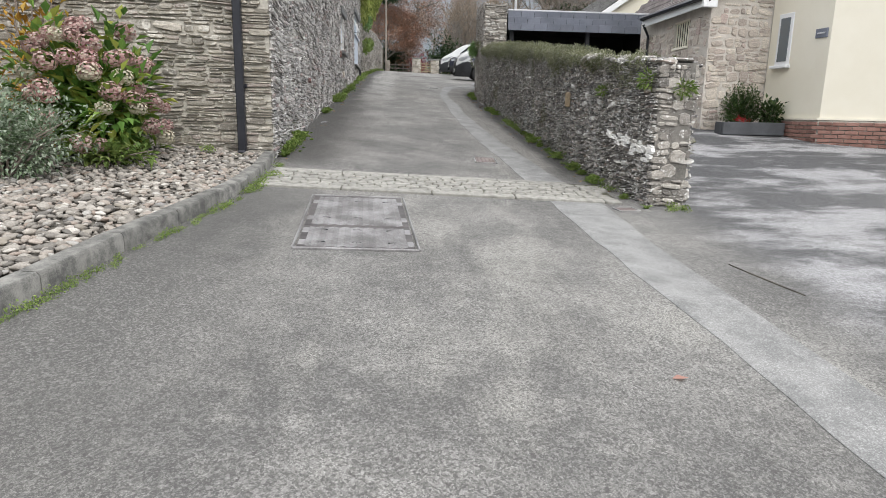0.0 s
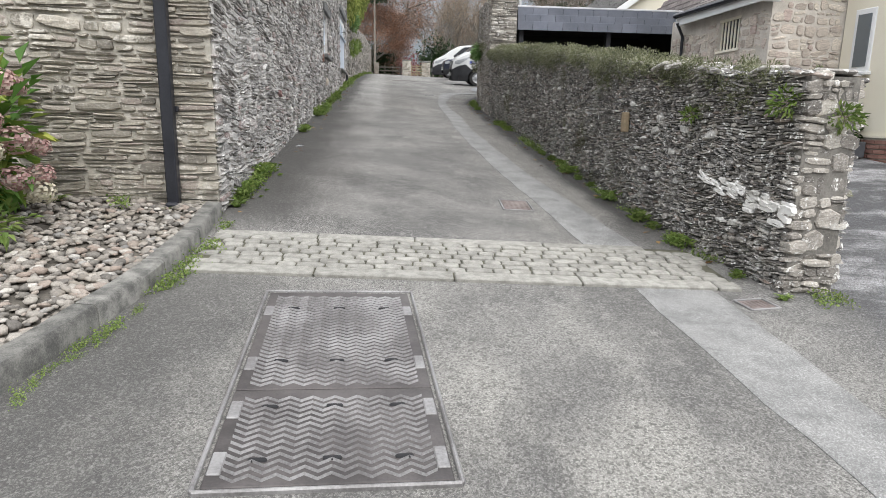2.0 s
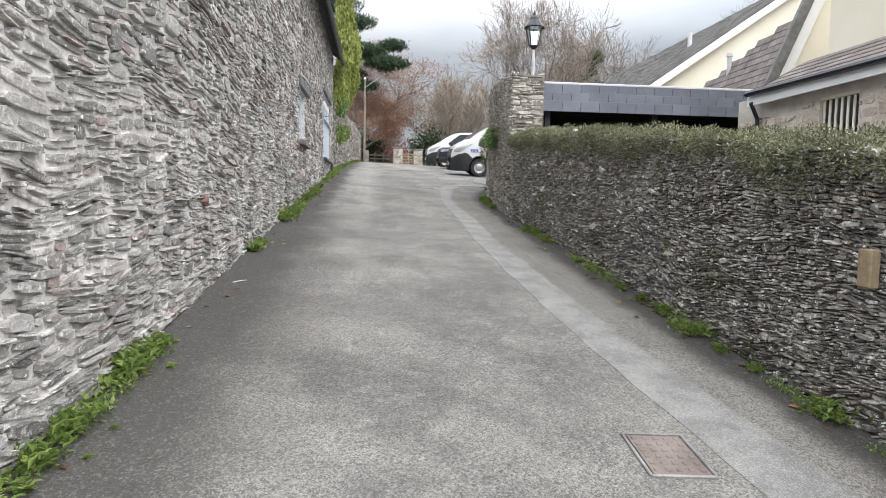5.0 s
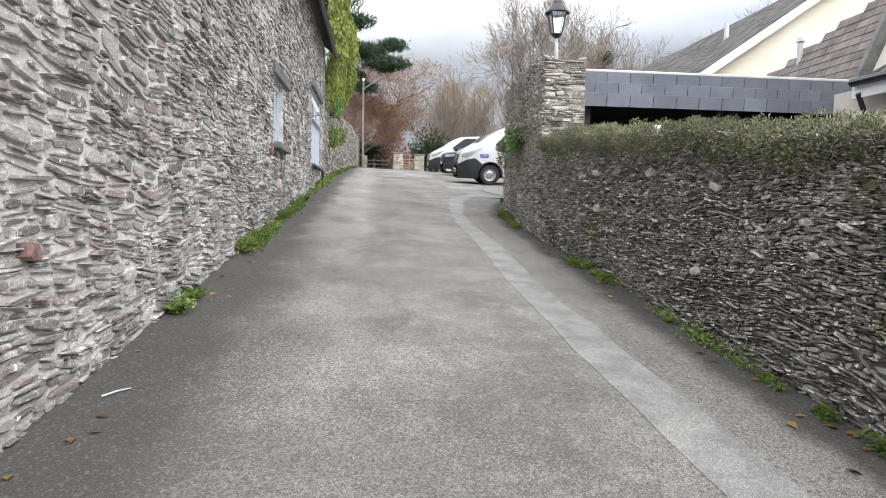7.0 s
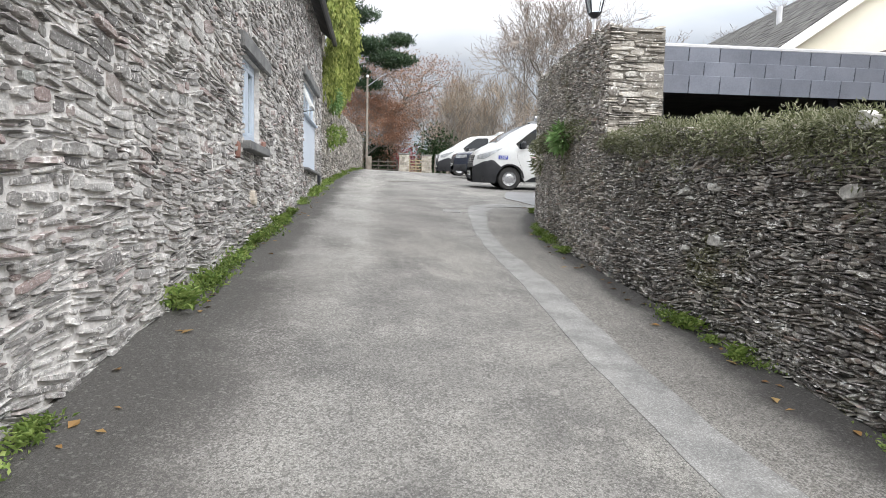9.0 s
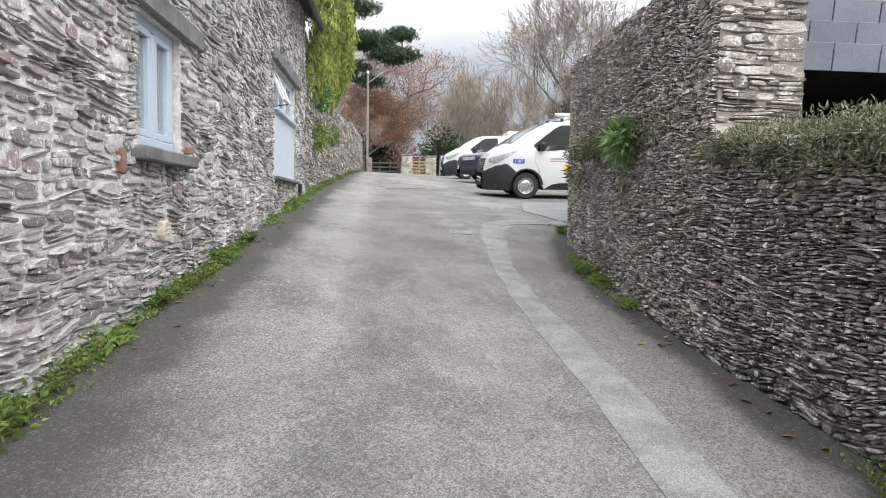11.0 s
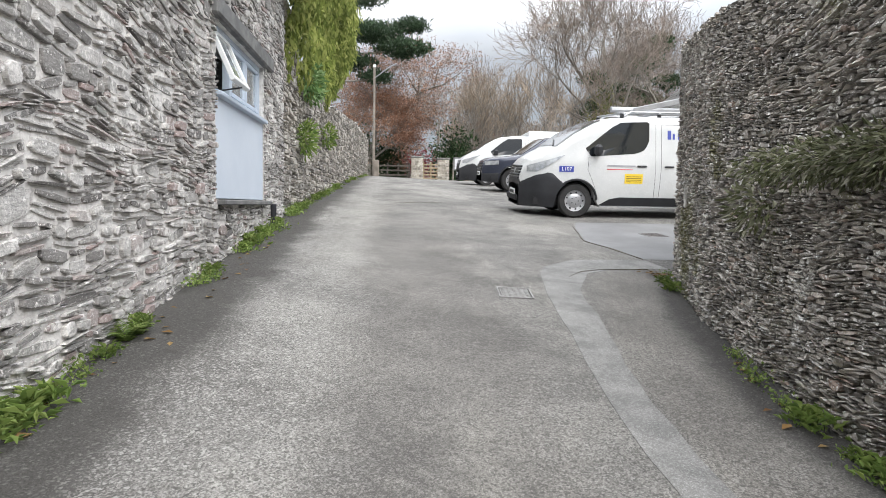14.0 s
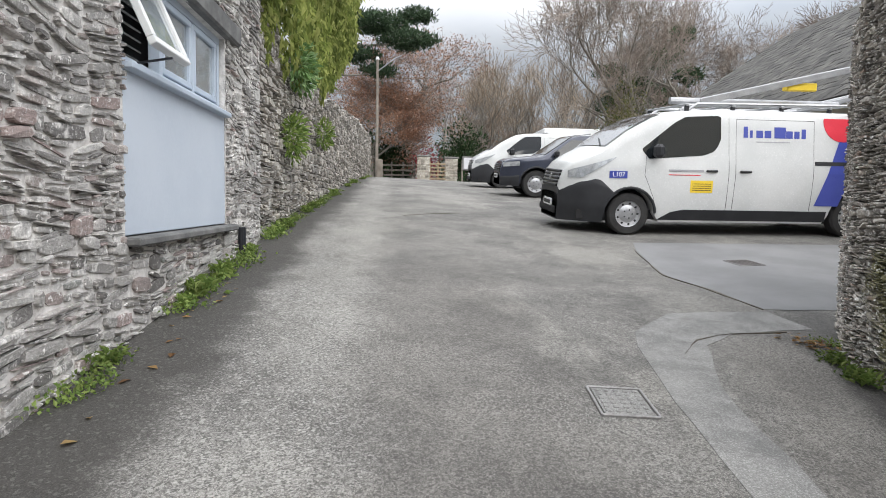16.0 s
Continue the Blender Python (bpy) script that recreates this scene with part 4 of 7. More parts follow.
# ---- stone house with a lean-to roof ----
house = thing("stone_house", "pinkish limestone house with brown tiled lean-to roof and white eaves", "house")
for c, d in (((7.25, 13.85, 2.05), (1.4, 0.4, 3.5)), ((6.75, 14.35, 2.05), (0.38, 0.6, 3.5)), ((6.75, 16.55, 2.05), (0.38, 2.2, 3.5)), ((6.75, 15.05, 1.6), (0.38, 0.8, 2.6)), ((6.75, 15.05, 3.66), (0.38, 0.8, 0.24))):
    part("wall", Geo().box(c, d), M_MORTAR_H, house)
part("gable_stone", Geo().add([(6.56, 13.66, 3.5), (7.95, 13.66, 3.5), (7.95, 13.66, 5.2), (7.24, 13.66, 5.2), (7.24, 13.66, 4.15), (6.56, 14.0, 3.5), (7.95, 14.0, 3.5), (7.95, 14.0, 5.2), (7.24, 14.0, 5.2), (7.24, 14.0, 4.15)], [(0, 1, 2, 3, 4), (9, 8, 7, 6, 5), (0, 5, 6, 1), (1, 6, 7, 2), (2, 7, 8, 3), (3, 8, 9, 4), (4, 9, 5, 0)]), M_MORTAR_H, house)
win = part("window", Geo().box((6.66, 15.05, 3.22), (0.07, 0.8, 0.62)), M_DARKGLASS, house, "dark glazed window with pale bars")
for k in range(7):
    part("bar", Geo().box((6.618, 14.68 + k * 0.123, 3.22), (0.02, 0.042, 0.54), None, 0.003), M_CREAM, win)
part("head", Geo().box((6.60, 15.05, 3.52), (0.07, 0.84, 0.05), None, 0.004), M_CREAM, win)
part("sill", Geo().box((6.59, 15.05, 2.92), (0.12, 0.84, 0.05), None, 0.004), M_CREAM, win)
part("roof", Geo().add([(6.38, 13.45, 3.69), (6.38, 17.1, 3.79), (7.25, 17.1, 4.29), (7.25, 13.45, 4.25), (6.38, 13.45, 3.75), (6.38, 17.1, 3.85), (7.25, 17.1, 4.35), (7.25, 13.45, 4.31)],
                       [(0, 1, 2, 3), (4, 5, 6, 7), (0, 1, 5, 4), (1, 2, 6, 5), (2, 3, 7, 6), (3, 0, 4, 7)]), M_DARK, house)


def tile_rows(parent, x0, z0, x1, z1, y0, y1, rows, wide, mat, hip=0.0):
    """Courses of tiles on a roof slope that rises to +x; each course is one long lapped row of single tiles."""
    ang = math.degrees(math.atan2(z1 - z0, x1 - x0))
    ln = math.hypot(x1 - x0, z1 - z0) / rows
    tile = Geo().box((ln * 0.5, 0, 0.03), (ln * 1.12, wide - 0.008, 0.028), pose(0, 0, 0, 0, 4, 0), 0.006).fix("roof_tile", mat)
    for r in range(rows):
        x, z = x0 + (x1 - x0) * r / rows, z0 + (z1 - z0) * r / rows
        yy1 = y1 - hip * r / rows
        n = int((yy1 - y0) / wide)
        for i in range(n):
            ob = new("roof_tile", tile)
            ob.parent = parent
            ob.matrix_world = pose(x, y0 + (i + 0.5) * wide, z, 0, -ang, 0)


tile_rows(house, 6.36, 3.82, 7.22, 4.36, 13.45, 17.0, 5, 0.33, M_TILE)
part("fascia", Geo().box((6.37, 15.25, 3.71), (0.03, 3.6, 0.17), None, 0.004), M_WHITE, house, "white painted fascia")
part("gutter", Geo().tube([(6.31, 13.45, 3.79), (6.31, 17.0, 3.84)], 0.055, 8), M_BLACK, house)
part("barge_end", Geo().box((6.43, 13.5, 3.73), (0.30, 0.09, 0.28), None, 0.008), M_WHITE, house, "white boxed eaves end")
part("bargeboard", Geo().box((0.5, 0, 0), (1.0, 0.04, 0.16), pose(6.42, 13.47, 3.76, 0, -32, 0), 0.004), M_WHITE, house)
part("downpipe", Geo().tube([(6.33, 16.9, 3.68), (6.5, 16.95, 3.4), (6.5, 16.95, 1.0)], 0.035, 8), M_BLACK, house)
hs_gable = Line([(6.56, 13.65), (7.9, 13.65)])
lay_stones(house, hs_gable, lambda s: 0.95, lambda s: 3.5 + s * 0.6 if s < 0.66 else 5.2, (0.12, 0.26), (0.16, 0.4), (0.01, 0.03), M_STONE_H, lambda s, z: z > 1.0, (), 31, 0.06, 0.02, 14, DEEP, 0.7)
hs_side = Line([(6.56, 17.6), (6.56, 13.65)])
lay_stones(house, hs_side, lambda s: 1.0, lambda s: 3.52, (0.12, 0.26), (0.16, 0.4), (0.008, 0.025), M_STONE_H, lambda s, z: False, [(2.15, 2.95, 2.92, 3.54)], 32, 0.06, 0.02, 14, DEEP, 0.7)

# taller block behind the lean-to: cream gable and steep tiled slope
part("upper_wall", Geo().box((9.4, 14.95, 4.5), (4.4, 2.5, 7.0)), M_CREAM, house, "cream rendered wall")
part("rear_gable", Geo().add([(7.6, 18.62, 3.0), (13.0, 18.62, 3.0), (13.0, 18.62, 9.0), (9.65, 18.62, 9.0), (7.6, 18.62, 4.1), (7.6, 18.8, 3.0), (13.0, 18.8, 3.0), (13.0, 18.8, 9.0), (9.65, 18.8, 9.0), (7.6, 18.8, 4.1)],
                             [(0, 1, 2, 3, 4), (9, 8, 7, 6, 5), (0, 5, 6, 1), (1, 6, 7, 2), (2, 7, 8, 3), (3, 8, 9, 4), (4, 9, 5, 0)]), M_CREAM, house, "cream rendered gable")
part("steep_roof", Geo().add([(7.53, 18.5, 4.0), (7.53, 23.6, 4.0), (8.22, 18.5, 5.62), (7.63, 18.5, 3.96), (7.63, 23.5, 3.96), (8.32, 18.5, 5.58)],
                             [(0, 1, 2), (3, 5, 4), (0, 3, 4, 1), (1, 4, 5, 2), (2, 5, 3, 0)]), M_DARK, house)
tile_rows(house, 7.52, 4.0, 8.21, 5.62, 18.55, 23.6, 11, 0.28, M_TILE, 4.8)
part("verge_board", Geo().box((2.4, 0, 0), (4.8, 0.1, 0.2), pose(7.59, 18.47, 4.14, 0, -66.7, 0), 0.006), M_LINTEL, house, "dark verge board")
part("verge_trim", Geo().box((2.4, 0, 0), (4.8, 0.06, 0.22), pose(7.83, 18.5, 4.14, 0, -66.7, 0), 0.006), M_WHITE, house, "white verge trim")
vent = part("roof_vent", Geo().tube([(7.9, 20.4, 4.8), (7.9, 20.4, 5.3)], 0.05, 10), M_LEADW, house, "grey plastic roof vent")
part("cowl", Geo().tube([(7.9, 20.4, 5.3), (7.9, 20.4, 5.38)], [0.075, 0.06], 10), M_LEADW, vent)

# ---- cream house at the yard ----
cream = thing("cream_house", "cream rendered house on a red brick plinth", "house")
CP = [(7.9, 13.62), (8.1, 11.95), (12.2, 9.5), (15, 13.62)]


def prism(pts, z0, z1, grow=0.0):
    c = Vector((sum(p[0] for p in pts) / len(pts), sum(p[1] for p in pts) / len(pts)))
    q = [Vector(p) + (Vector(p) - c).normalized() * grow for p in pts]
    n = len(q)
    return Geo().add([(*p, z0) for p in q] + [(*p, z1) for p in q], [tuple(range(n)), tuple(range(n, 2 * n))] + [(i, (i + 1) % n, n + (i + 1) % n, n + i) for i in range(n)])


part("wall", prism(CP, 1.36, 6.2), M_CREAM, cream)
part("plinth_core", prism(CP, 0.4, 1.36, 0.02), M_MORTAR_F, cream)
part("plinth_cap", prism(CP, 1.345, 1.385, 0.05), M_CREAM, cream)
part("roof", prism(CP, 6.2, 6.4, 0.4), M_TILE, cream)
CUT = Line([(7.9, 13.62), (8.1, 11.95), (12.2, 9.5)])
bk = Geo().box((0, 0, 0), (0.212, 0.03, 0.062), None, 0.004).fix("brick", M_BRICK)
for row in range(6):
    s = 0.0 if row % 2 else -0.11
    while s < 6.0:
        s += 0.224
        p, n = CUT(min(s, CUT.length - 0.01))
        ob = new("brick", bk)
        ob.parent = cream
        ob.matrix_world = pose(p[0] + n[0] * -0.0 + (-n[0]) * -0.03, p[1] + n[1] * 0.03, 0.88 + row * 0.079, 0, 0, math.degrees(math.atan2(n[1], n[0])) + 90)
d1 = (Vector((8.1, 11.95)) - Vector((7.9, 13.62))).normalized()
n1 = Vector((d1[1], -d1[0]))
wp = Vector((7.9, 13.62)) + d1 * 0.44 + n1 * -0.005
ang1 = math.degrees(math.atan2(d1[1], d1[0]))
cw = part("window", Geo().box((0, 0, 0.0), (0.42, 0.05, 1.04), None, 0.01), M_WHITE, cream, "narrow white window")
cw.matrix_world = pose(wp[0], wp[1], 2.95, 0, 0, ang1)
part("pane", Geo().box((0, -0.006, 0), (0.27, 0.06, 0.86)), M_GLASS, cw)
part("sill", Geo().box((0, -0.05, -0.54), (0.5, 0.14, 0.06), None, 0.01), M_WHITE, cw)
np_ = Vector((7.9, 13.62)) + d1 * 1.46 + n1 * 0.012
plate = part("name_plate", Geo().box((0, 0, 0), (0.30, 0.03, 0.17), None, 0.006), M_SLATE, cream, "small dark slate name plate")
plate.matrix_world = pose(np_[0], np_[1], 2.97, 0, 0, ang1)
part("writing_bar", Geo().box((0, -0.019, 0.0), (0.2, 0.006, 0.03)), M_LEADW, plate)

# ---- long house behind the yard ----
barn = thing("long_house", "long cream house with a grey slate roof", "house", m=pose(0.4, 0, 0.15))
BY0, BY1 = 25.0, 41.5
part("wall", Geo().box((13.0, (BY0 + BY1) / 2, 3.4), (10.0, BY1 - BY0 - 0.6, 3.6)), M_CREAM, barn)
part("gable", Geo().add([(7.6, 25.25, 1.5), (18.4, 25.25, 1.5), (18.4, 25.25, 5.2), (13, 25.25, 9.0), (7.6, 25.25, 5.2), (7.6, 25.4, 1.5), (18.4, 25.4, 1.5), (18.4, 25.4, 5.2), (13, 25.4, 9.0), (7.6, 25.4, 5.2)],
                        [(0, 1, 2, 3, 4), (9, 8, 7, 6, 5), (0, 5, 6, 1), (1, 6, 7, 2), (2, 7, 8, 3), (3, 8, 9, 4), (4, 9, 5, 0)]), M_CREAM, barn)
part("roof_slope", Geo().add([(7.3, BY0, 5.06), (7.3, BY1, 5.06), (13, BY1, 9.03), (13, BY0, 9.03), (7.3, BY0, 4.98), (7.3, BY1, 4.98), (13, BY1, 8.9), (13, BY0, 8.9)],
                             [(0, 1, 2, 3), (4, 5, 6, 7), (0, 1, 5, 4), (1, 2, 6, 5), (2, 3, 7, 6), (3, 0, 4, 7)]), M_OLDSLATE, barn)
part("roof_slope", Geo().add([(18.7, BY0, 5.06), (18.7, BY1, 5.06), (13, BY1, 9.03), (13, BY0, 9.03), (18.7, BY0, 4.98), (18.7, BY1, 4.98), (13, BY1, 8.9), (13, BY0, 8.9)],
                             [(0, 1, 2, 3), (4, 5, 6, 7), (0, 1, 5, 4), (1, 2, 6, 5), (2, 3, 7, 6), (3, 0, 4, 7)]), M_OLDSLATE, barn)
sl = Geo()
rr = random.Random(5)
for r in range(26):
    f = r / 26
    y = BY0
    while y < BY1 - 0.1:
        w = rr.uniform(0.24, 0.34)
        sl.box((0.12, 0, 0.02), (0.3, w - 0.008, 0.014), pose(7.28 + 5.7 * f, y + w / 2, 5.07 + 3.97 * f, 0, -34.8 + rr.uniform(-1.5, 3), 0))
        y += w
tagged(part("slating", sl, M_OLDSLATE, barn), kind="stuff")
part("bargeboard", Geo().box((3.45, 0, 0), (6.9, 0.05, 0.2), pose(7.3, BY0 - 0.03, 4.97, 0, -34.8, 0), 0.006), M_WHITE, barn, "white bargeboard")
part("gutter", Geo().tube([(7.22, BY0, 4.98), (7.22, BY1, 4.98)], 0.06, 8), M_LEADW, barn)
part("roof_vent", Geo().tube([(10.7, 28.7, 7.3), (10.7, 28.7, 7.95)], 0.075, 10), M_LEADW, barn, "grey plastic roof vent")

# ---- lamp post behind the tall wall ----
lamp = thing("street_lamp", "black Victorian style lantern on a slim post", "street lamp", m=pose(4.28, 24.4, ground_z(4.28, 24.4)))
part("post", Geo().turn([(0.09, 0), (0.09, 0.8), (0.055, 0.9), (0.045, 3.6), (0.06, 3.65), (0.035, 3.75), (0.03, 4.0)], 12), M_LEADW, lamp, "grey painted post", True)
LS = 1.05
part("cradle", Geo().turn([(0.03, 3.98), (0.12 * LS, 4.06), (0.13 * LS, 4.09), (0.0, 4.10)], 10), M_BLACK, lamp)
for a in range(4):
    c, s = math.cos(math.pi / 4 + a * math.pi / 2), math.sin(math.pi / 4 + a * math.pi / 2)
    part("cage_bar", Geo().tube([(0.13 * LS * c, 0.13 * LS * s, 4.08), (0.25 * LS * c, 0.25 * LS * s, 4.60)], 0.016, 6), M_BLACK, lamp)
corner = [math.pi / 4 + k * math.pi / 2 for k in range(4)]
part("glazing", Geo().loft([[(0.125 * LS * math.cos(a), 0.125 * LS * math.sin(a), 4.09) for a in corner], [(0.24 * LS * math.cos(a), 0.24 * LS * math.sin(a), 4.59) for a in corner]]), M_CLEAR, lamp, "clear lantern glass")
part("hood", Geo().turn([(0.29 * LS, 4.59), (0.27 * LS, 4.63), (0.14 * LS, 4.80), (0.12 * LS, 4.87), (0.08 * LS, 4.92), (0.03, 4.95), (0.035, 5.0), (0.0, 5.07)], 12), M_BLACK, lamp)

# ---- planter by the cream house ----
planter = thing("planter_trough", "grey trough planter against the house wall", "planter", m=pose(7.28, 12.95, ground_z(7.0, 12.9)) @ pose(0, 0, 0, 0, 0, -6))
for nm, c, s in (("front", (0, -0.2, 0.13), (1.25, 0.04, 0.26)), ("back", (0, 0.2, 0.13), (1.25, 0.04, 0.26)), ("side", (-0.62, 0, 0.13), (0.04, 0.36, 0.26)), ("side", (0.62, 0, 0.13), (0.04, 0.36, 0.26)), ("soil", (0, 0, 0.12), (1.2, 0.36, 0.2))):
    part(nm, Geo().box(c, s, None, 0.01), M_SOIL if nm == "soil" else M_TROUGH, planter)

# ---- ground furniture ----
def on_ground(x, y, dz=0.0, rz=0.0):
    """A pose on the road, tilted with it."""
    e = 0.3
    gx, gy = (ground_z(x + e, y) - ground_z(x - e, y)) / (2 * e), (ground_z(x, y + e) - ground_z(x, y - e)) / (2 * e)
    zx = Vector((-gx, -gy, 1)).normalized()
    ax = Vector((1, 0, gx)).normalized()
    ay = zx.cross(ax)
    m = Matrix((ax, ay, zx)).transposed().to_4x4()
    return Matrix.Translation((x, y, ground_z(x, y) + dz)) @ m @ pose(0, 0, 0, 0, 0, rz)


# large drain cover of two ribbed plates
dc = thing("drain_cover", "large rusty ribbed iron drain cover in the road", "drain cover", m=on_ground(-0.355, 5.61, 0.004, 3.2))
CW, CL = 0.93, 2.06
fr = Geo()
fr.box((-CW / 2, 0, 0), (0.018, CL, 0.03), None, 0.006).box((CW / 2, 0, 0), (0.018, CL, 0.03), None, 0.006)
fr.box((0, -CL / 2, 0), (CW, 0.018, 0.03), None, 0.006).box((0, CL / 2, 0), (CW, 0.018, 0.03), None, 0.006)
part("frame", fr, M_RIB, dc, "worn bright frame edge")
for k, (y0, y1) in enumerate(((-CL / 2 + 0.025, -0.31), (-0.30, CL / 2 - 0.025))):
    pl = part("plate", Geo().box((0, (y0 + y1) / 2, -0.006), (CW - 0.05, y1 - y0, 0.022), None, 0.004), M_IRON, dc)
    rows = int((y1 - y0 - 0.07) / 0.043)
    for i in range(rows):
        yy = y0 + 0.045 + i * 0.043
        rib = Geo()
        pts = []
        for j in range(49):
            x = -CW / 2 + 0.08 + j * (CW - 0.16) / 48
            pts.append((x, yy + 0.012 * (abs((j % 6) - 3) - 1.5) / 1.1, 0.0045))
        a = [(p[0], p[1] - 0.007, 0.004) for p in pts]
        b = [(p[0], p[1], 0.015) for p in pts]
        c = [(p[0], p[1] + 0.007, 0.004) for p in pts]
        n = len(pts)
        rib.add(a + b + c, [(q, q + 1, n + q + 1, n + q) for q in range(n - 1)] + [(n + q, n + q + 1, 2 * n + q + 1, 2 * n + q) for q in range(n - 1)])
        part("rib", rib.mesh("rib", M_RIB), None, pl)
    for sx in (-0.27, 0.0, 0.27):
        for sy in (0.22, 0.78):
            part("key_slot", Geo().box((sx, y0 + (y1 - y0) * sy, 0.007), (0.07, 0.026, 0.012), None, 0.008), M_DARK, pl, "dark lifting slot")
    for sx in (-CW / 2 + 0.055, CW / 2 - 0.055):
        for sy in (0.2, 0.75):
            part("lug", Geo().box((sx, y0 + (y1 - y0) * sy, 0.006), (0.05, 0.14, 0.012), None, 0.004), M_RIB, pl)


def small_cover(x, y, w, l, rz, mat, label):
    c = thing("access_cover", label, "drain cover", m=on_ground(x, y, 0.004, rz))
    part("frame", Geo().box((-w / 2, 0, 0), (0.016, l, 0.02), None, 0.004).box((w / 2, 0, 0), (0.016, l, 0.02), None, 0.004)
         .box((0, -l / 2, 0), (w, 0.016, 0.02), None, 0.004).box((0, l / 2, 0), (w, 0.016, 0.02), None, 0.004), M_RIB, c)
    lid = part("lid", Geo().box((0, 0, -0.004), (w - 0.035, l - 0.035, 0.018), None, 0.003), mat, c)
    for i in range(5):
        for j in range(6):
            part("stud", Geo().box((-w / 2 + 0.045 + i * (w - 0.09) / 4, -l / 2 + 0.05 + j * (l - 0.1) / 5, 0.006), (0.03, 0.03, 0.009), None, 0.004), mat, lid)
    return c


small_cover(1.26, 9.17, 0.31, 0.40, -2, M_IRON_RED, "small red-brown iron access cover in the road")
small_cover(1.26, 23.32, 0.30, 0.37, -4, M_PATCH, "small access cover filled with pale concrete")
small_cover(2.45, 6.60, 0.24, 0.18, 12, M_IRON_RED, "small rusty stop tap cover by the wall")
small_cover(4.35, 27.6, 0.34, 0.34, 10, M_IRON, "small grey iron access cover in the road")

# pale band of setts across the road
band = structure("sett_band", "band of pale stone setts with flat kerbs across the road", "paving")
BX0, BX1 = -1.5, 2.5


def band_y(x, f):
    """Across the band: f from 0 at its near edge to 1 at its far edge."""
    return 6.915 - 0.02 * x + f * 0.95


bed = Geo().grid(lambda u, v: (BX0 + (BX1 - BX0) * u, band_y(BX0 + (BX1 - BX0) * u, v), ground_z(BX0 + (BX1 - BX0) * u, band_y(BX0 + (BX1 - BX0) * u, v)) + 0.012), 16, 4)
part("joint_bed", bed.mesh("joint_bed", M_JOINT), None, band)
rs = random.Random(3)
for f0, wid in ((0.0, 0.15), (0.90, 0.12)):
    x = BX0
    while x < BX1 - 0.1:
        w = min(rs.uniform(0.8, 1.15), BX1 - x)
        cx = x + w / 2
        if not (f0 > 0.5 and cx > 2.0):
            ob = part("edge_stone", Geo().box((0, 0, 0), (w - 0.012, wid, 0.06), None, 0.008), M_SETT, band)
            ob.matrix_world = on_ground(cx, band_y(cx, f0 + wid / 2), -0.002, -1.1)
        x += w


def sett_stone(w, d):
    """One hand-cut sett with worn, uneven corners and a slightly domed top."""
    c = [min(0.03, w * 0.2) * rs.uniform(0.5, 1.1) for _ in range(4)]
    a, b = w / 2, d / 2
    plan = [(-a + c[0], -b), (a - c[1], -b), (a, -b + c[1] * 0.7), (a, b - c[2] * 0.7), (a - c[2], b), (-a + c[3], b), (-a, b - c[3] * 0.7), (-a, -b + c[0] * 0.7)]
    plan = [(x + rs.uniform(-0.004, 0.004), y + rs.uniform(-0.004, 0.004)) for x, y in plan]
    return Geo().loft([[(x * k, y * k2, z) for x, y in plan] for k, k2, z in ((1, 1, -0.04), (1, 1, 0.018), (0.96, 0.93, 0.029), (0.86, 0.78, 0.033))])


for row in range(7):
    f = 0.16 + row * 0.106
    x = BX0 + (0.1 if row % 2 else 0)
    while x < BX1 - 0.12:
        w = rs.uniform(0.13, 0.21)
        cx = x + w / 2
        ob = part("sett", sett_stone(w - 0.012, 0.094 + rs.uniform(-0.008, 0.004)), M_SETT, band)
        ob.matrix_world = on_ground(cx, band_y(cx, f + 0.05) + rs.uniform(-0.006, 0.006), -0.005 + rs.uniform(-0.004, 0.004), -1.1 + rs.uniform(-3, 3))
        x += w

# kerb and pebble bed
KERB = [(-2.9, -0.6), (-2.35, 1.2), (-2.05, 2.4), (-1.93, 3.4), (-1.82, 4.5), (-1.68, 5.6), (-1.58, 6.6), (-1.55, 7.5), (-1.58, 8.4)]
kerb = structure("kerb", "worn grey granite kerb round the pebble bed", "kerb")


class Path2:
    def __init__(self, pts):
        self.line = Line(pts)
        self.length = self.line.length

    def __call__(self, s):
        a, b = self.line(max(0.0, s - 0.25)), self.line(min(self.length, s + 0.25))
        p = self.line(s)[0]
        d = (b[0] - a[0]).normalized()
        return p, d


kp = Path2(KERB)
s = 0.0
while s < kp.length - 0.15:
    w = min(rs.uniform(0.75, 0.95), kp.length - s)
    rings = []
    for i in range(5):
        p, d = kp(min(s + 0.005 + (w - 0.01) * i / 4, kp.length))
        nx, ny = d[1], -d[0]
        z = ground_z(p[0], p[1])
        q = lambda o, h: (p[0] + nx * o, p[1] + ny * o, z + h + 0.006 * noise.noise((p[0] * 3, p[1] * 3, o * 9)))
        rings.append([q(0.0, -0.1), q(-0.005, 0.105), q(-0.022, 0.125), q(-0.13, 0.13), q(-0.14, 0.12), q(-0.14, -0.1)])
    part("kerbstone", Geo().loft(rings), M_GRANITE, kerb, angle=40)
    s += w
pbed = structure("pebble_bed", "bed of rounded river pebbles before the wall", "bed")


def bed_z(x, y):
    return ground_z(max(x, -3.0), y) + 0.10 + 0.05 * max(0.0, min(1.0, (-1.8 - x) / 2)) + 0.03 * noise.noise((x * 0.9, y * 0.9, 1))


def kerb_x(y):
    return float(np.interp(y, [q[1] for q in KERB], [q[0] for q in KERB]))


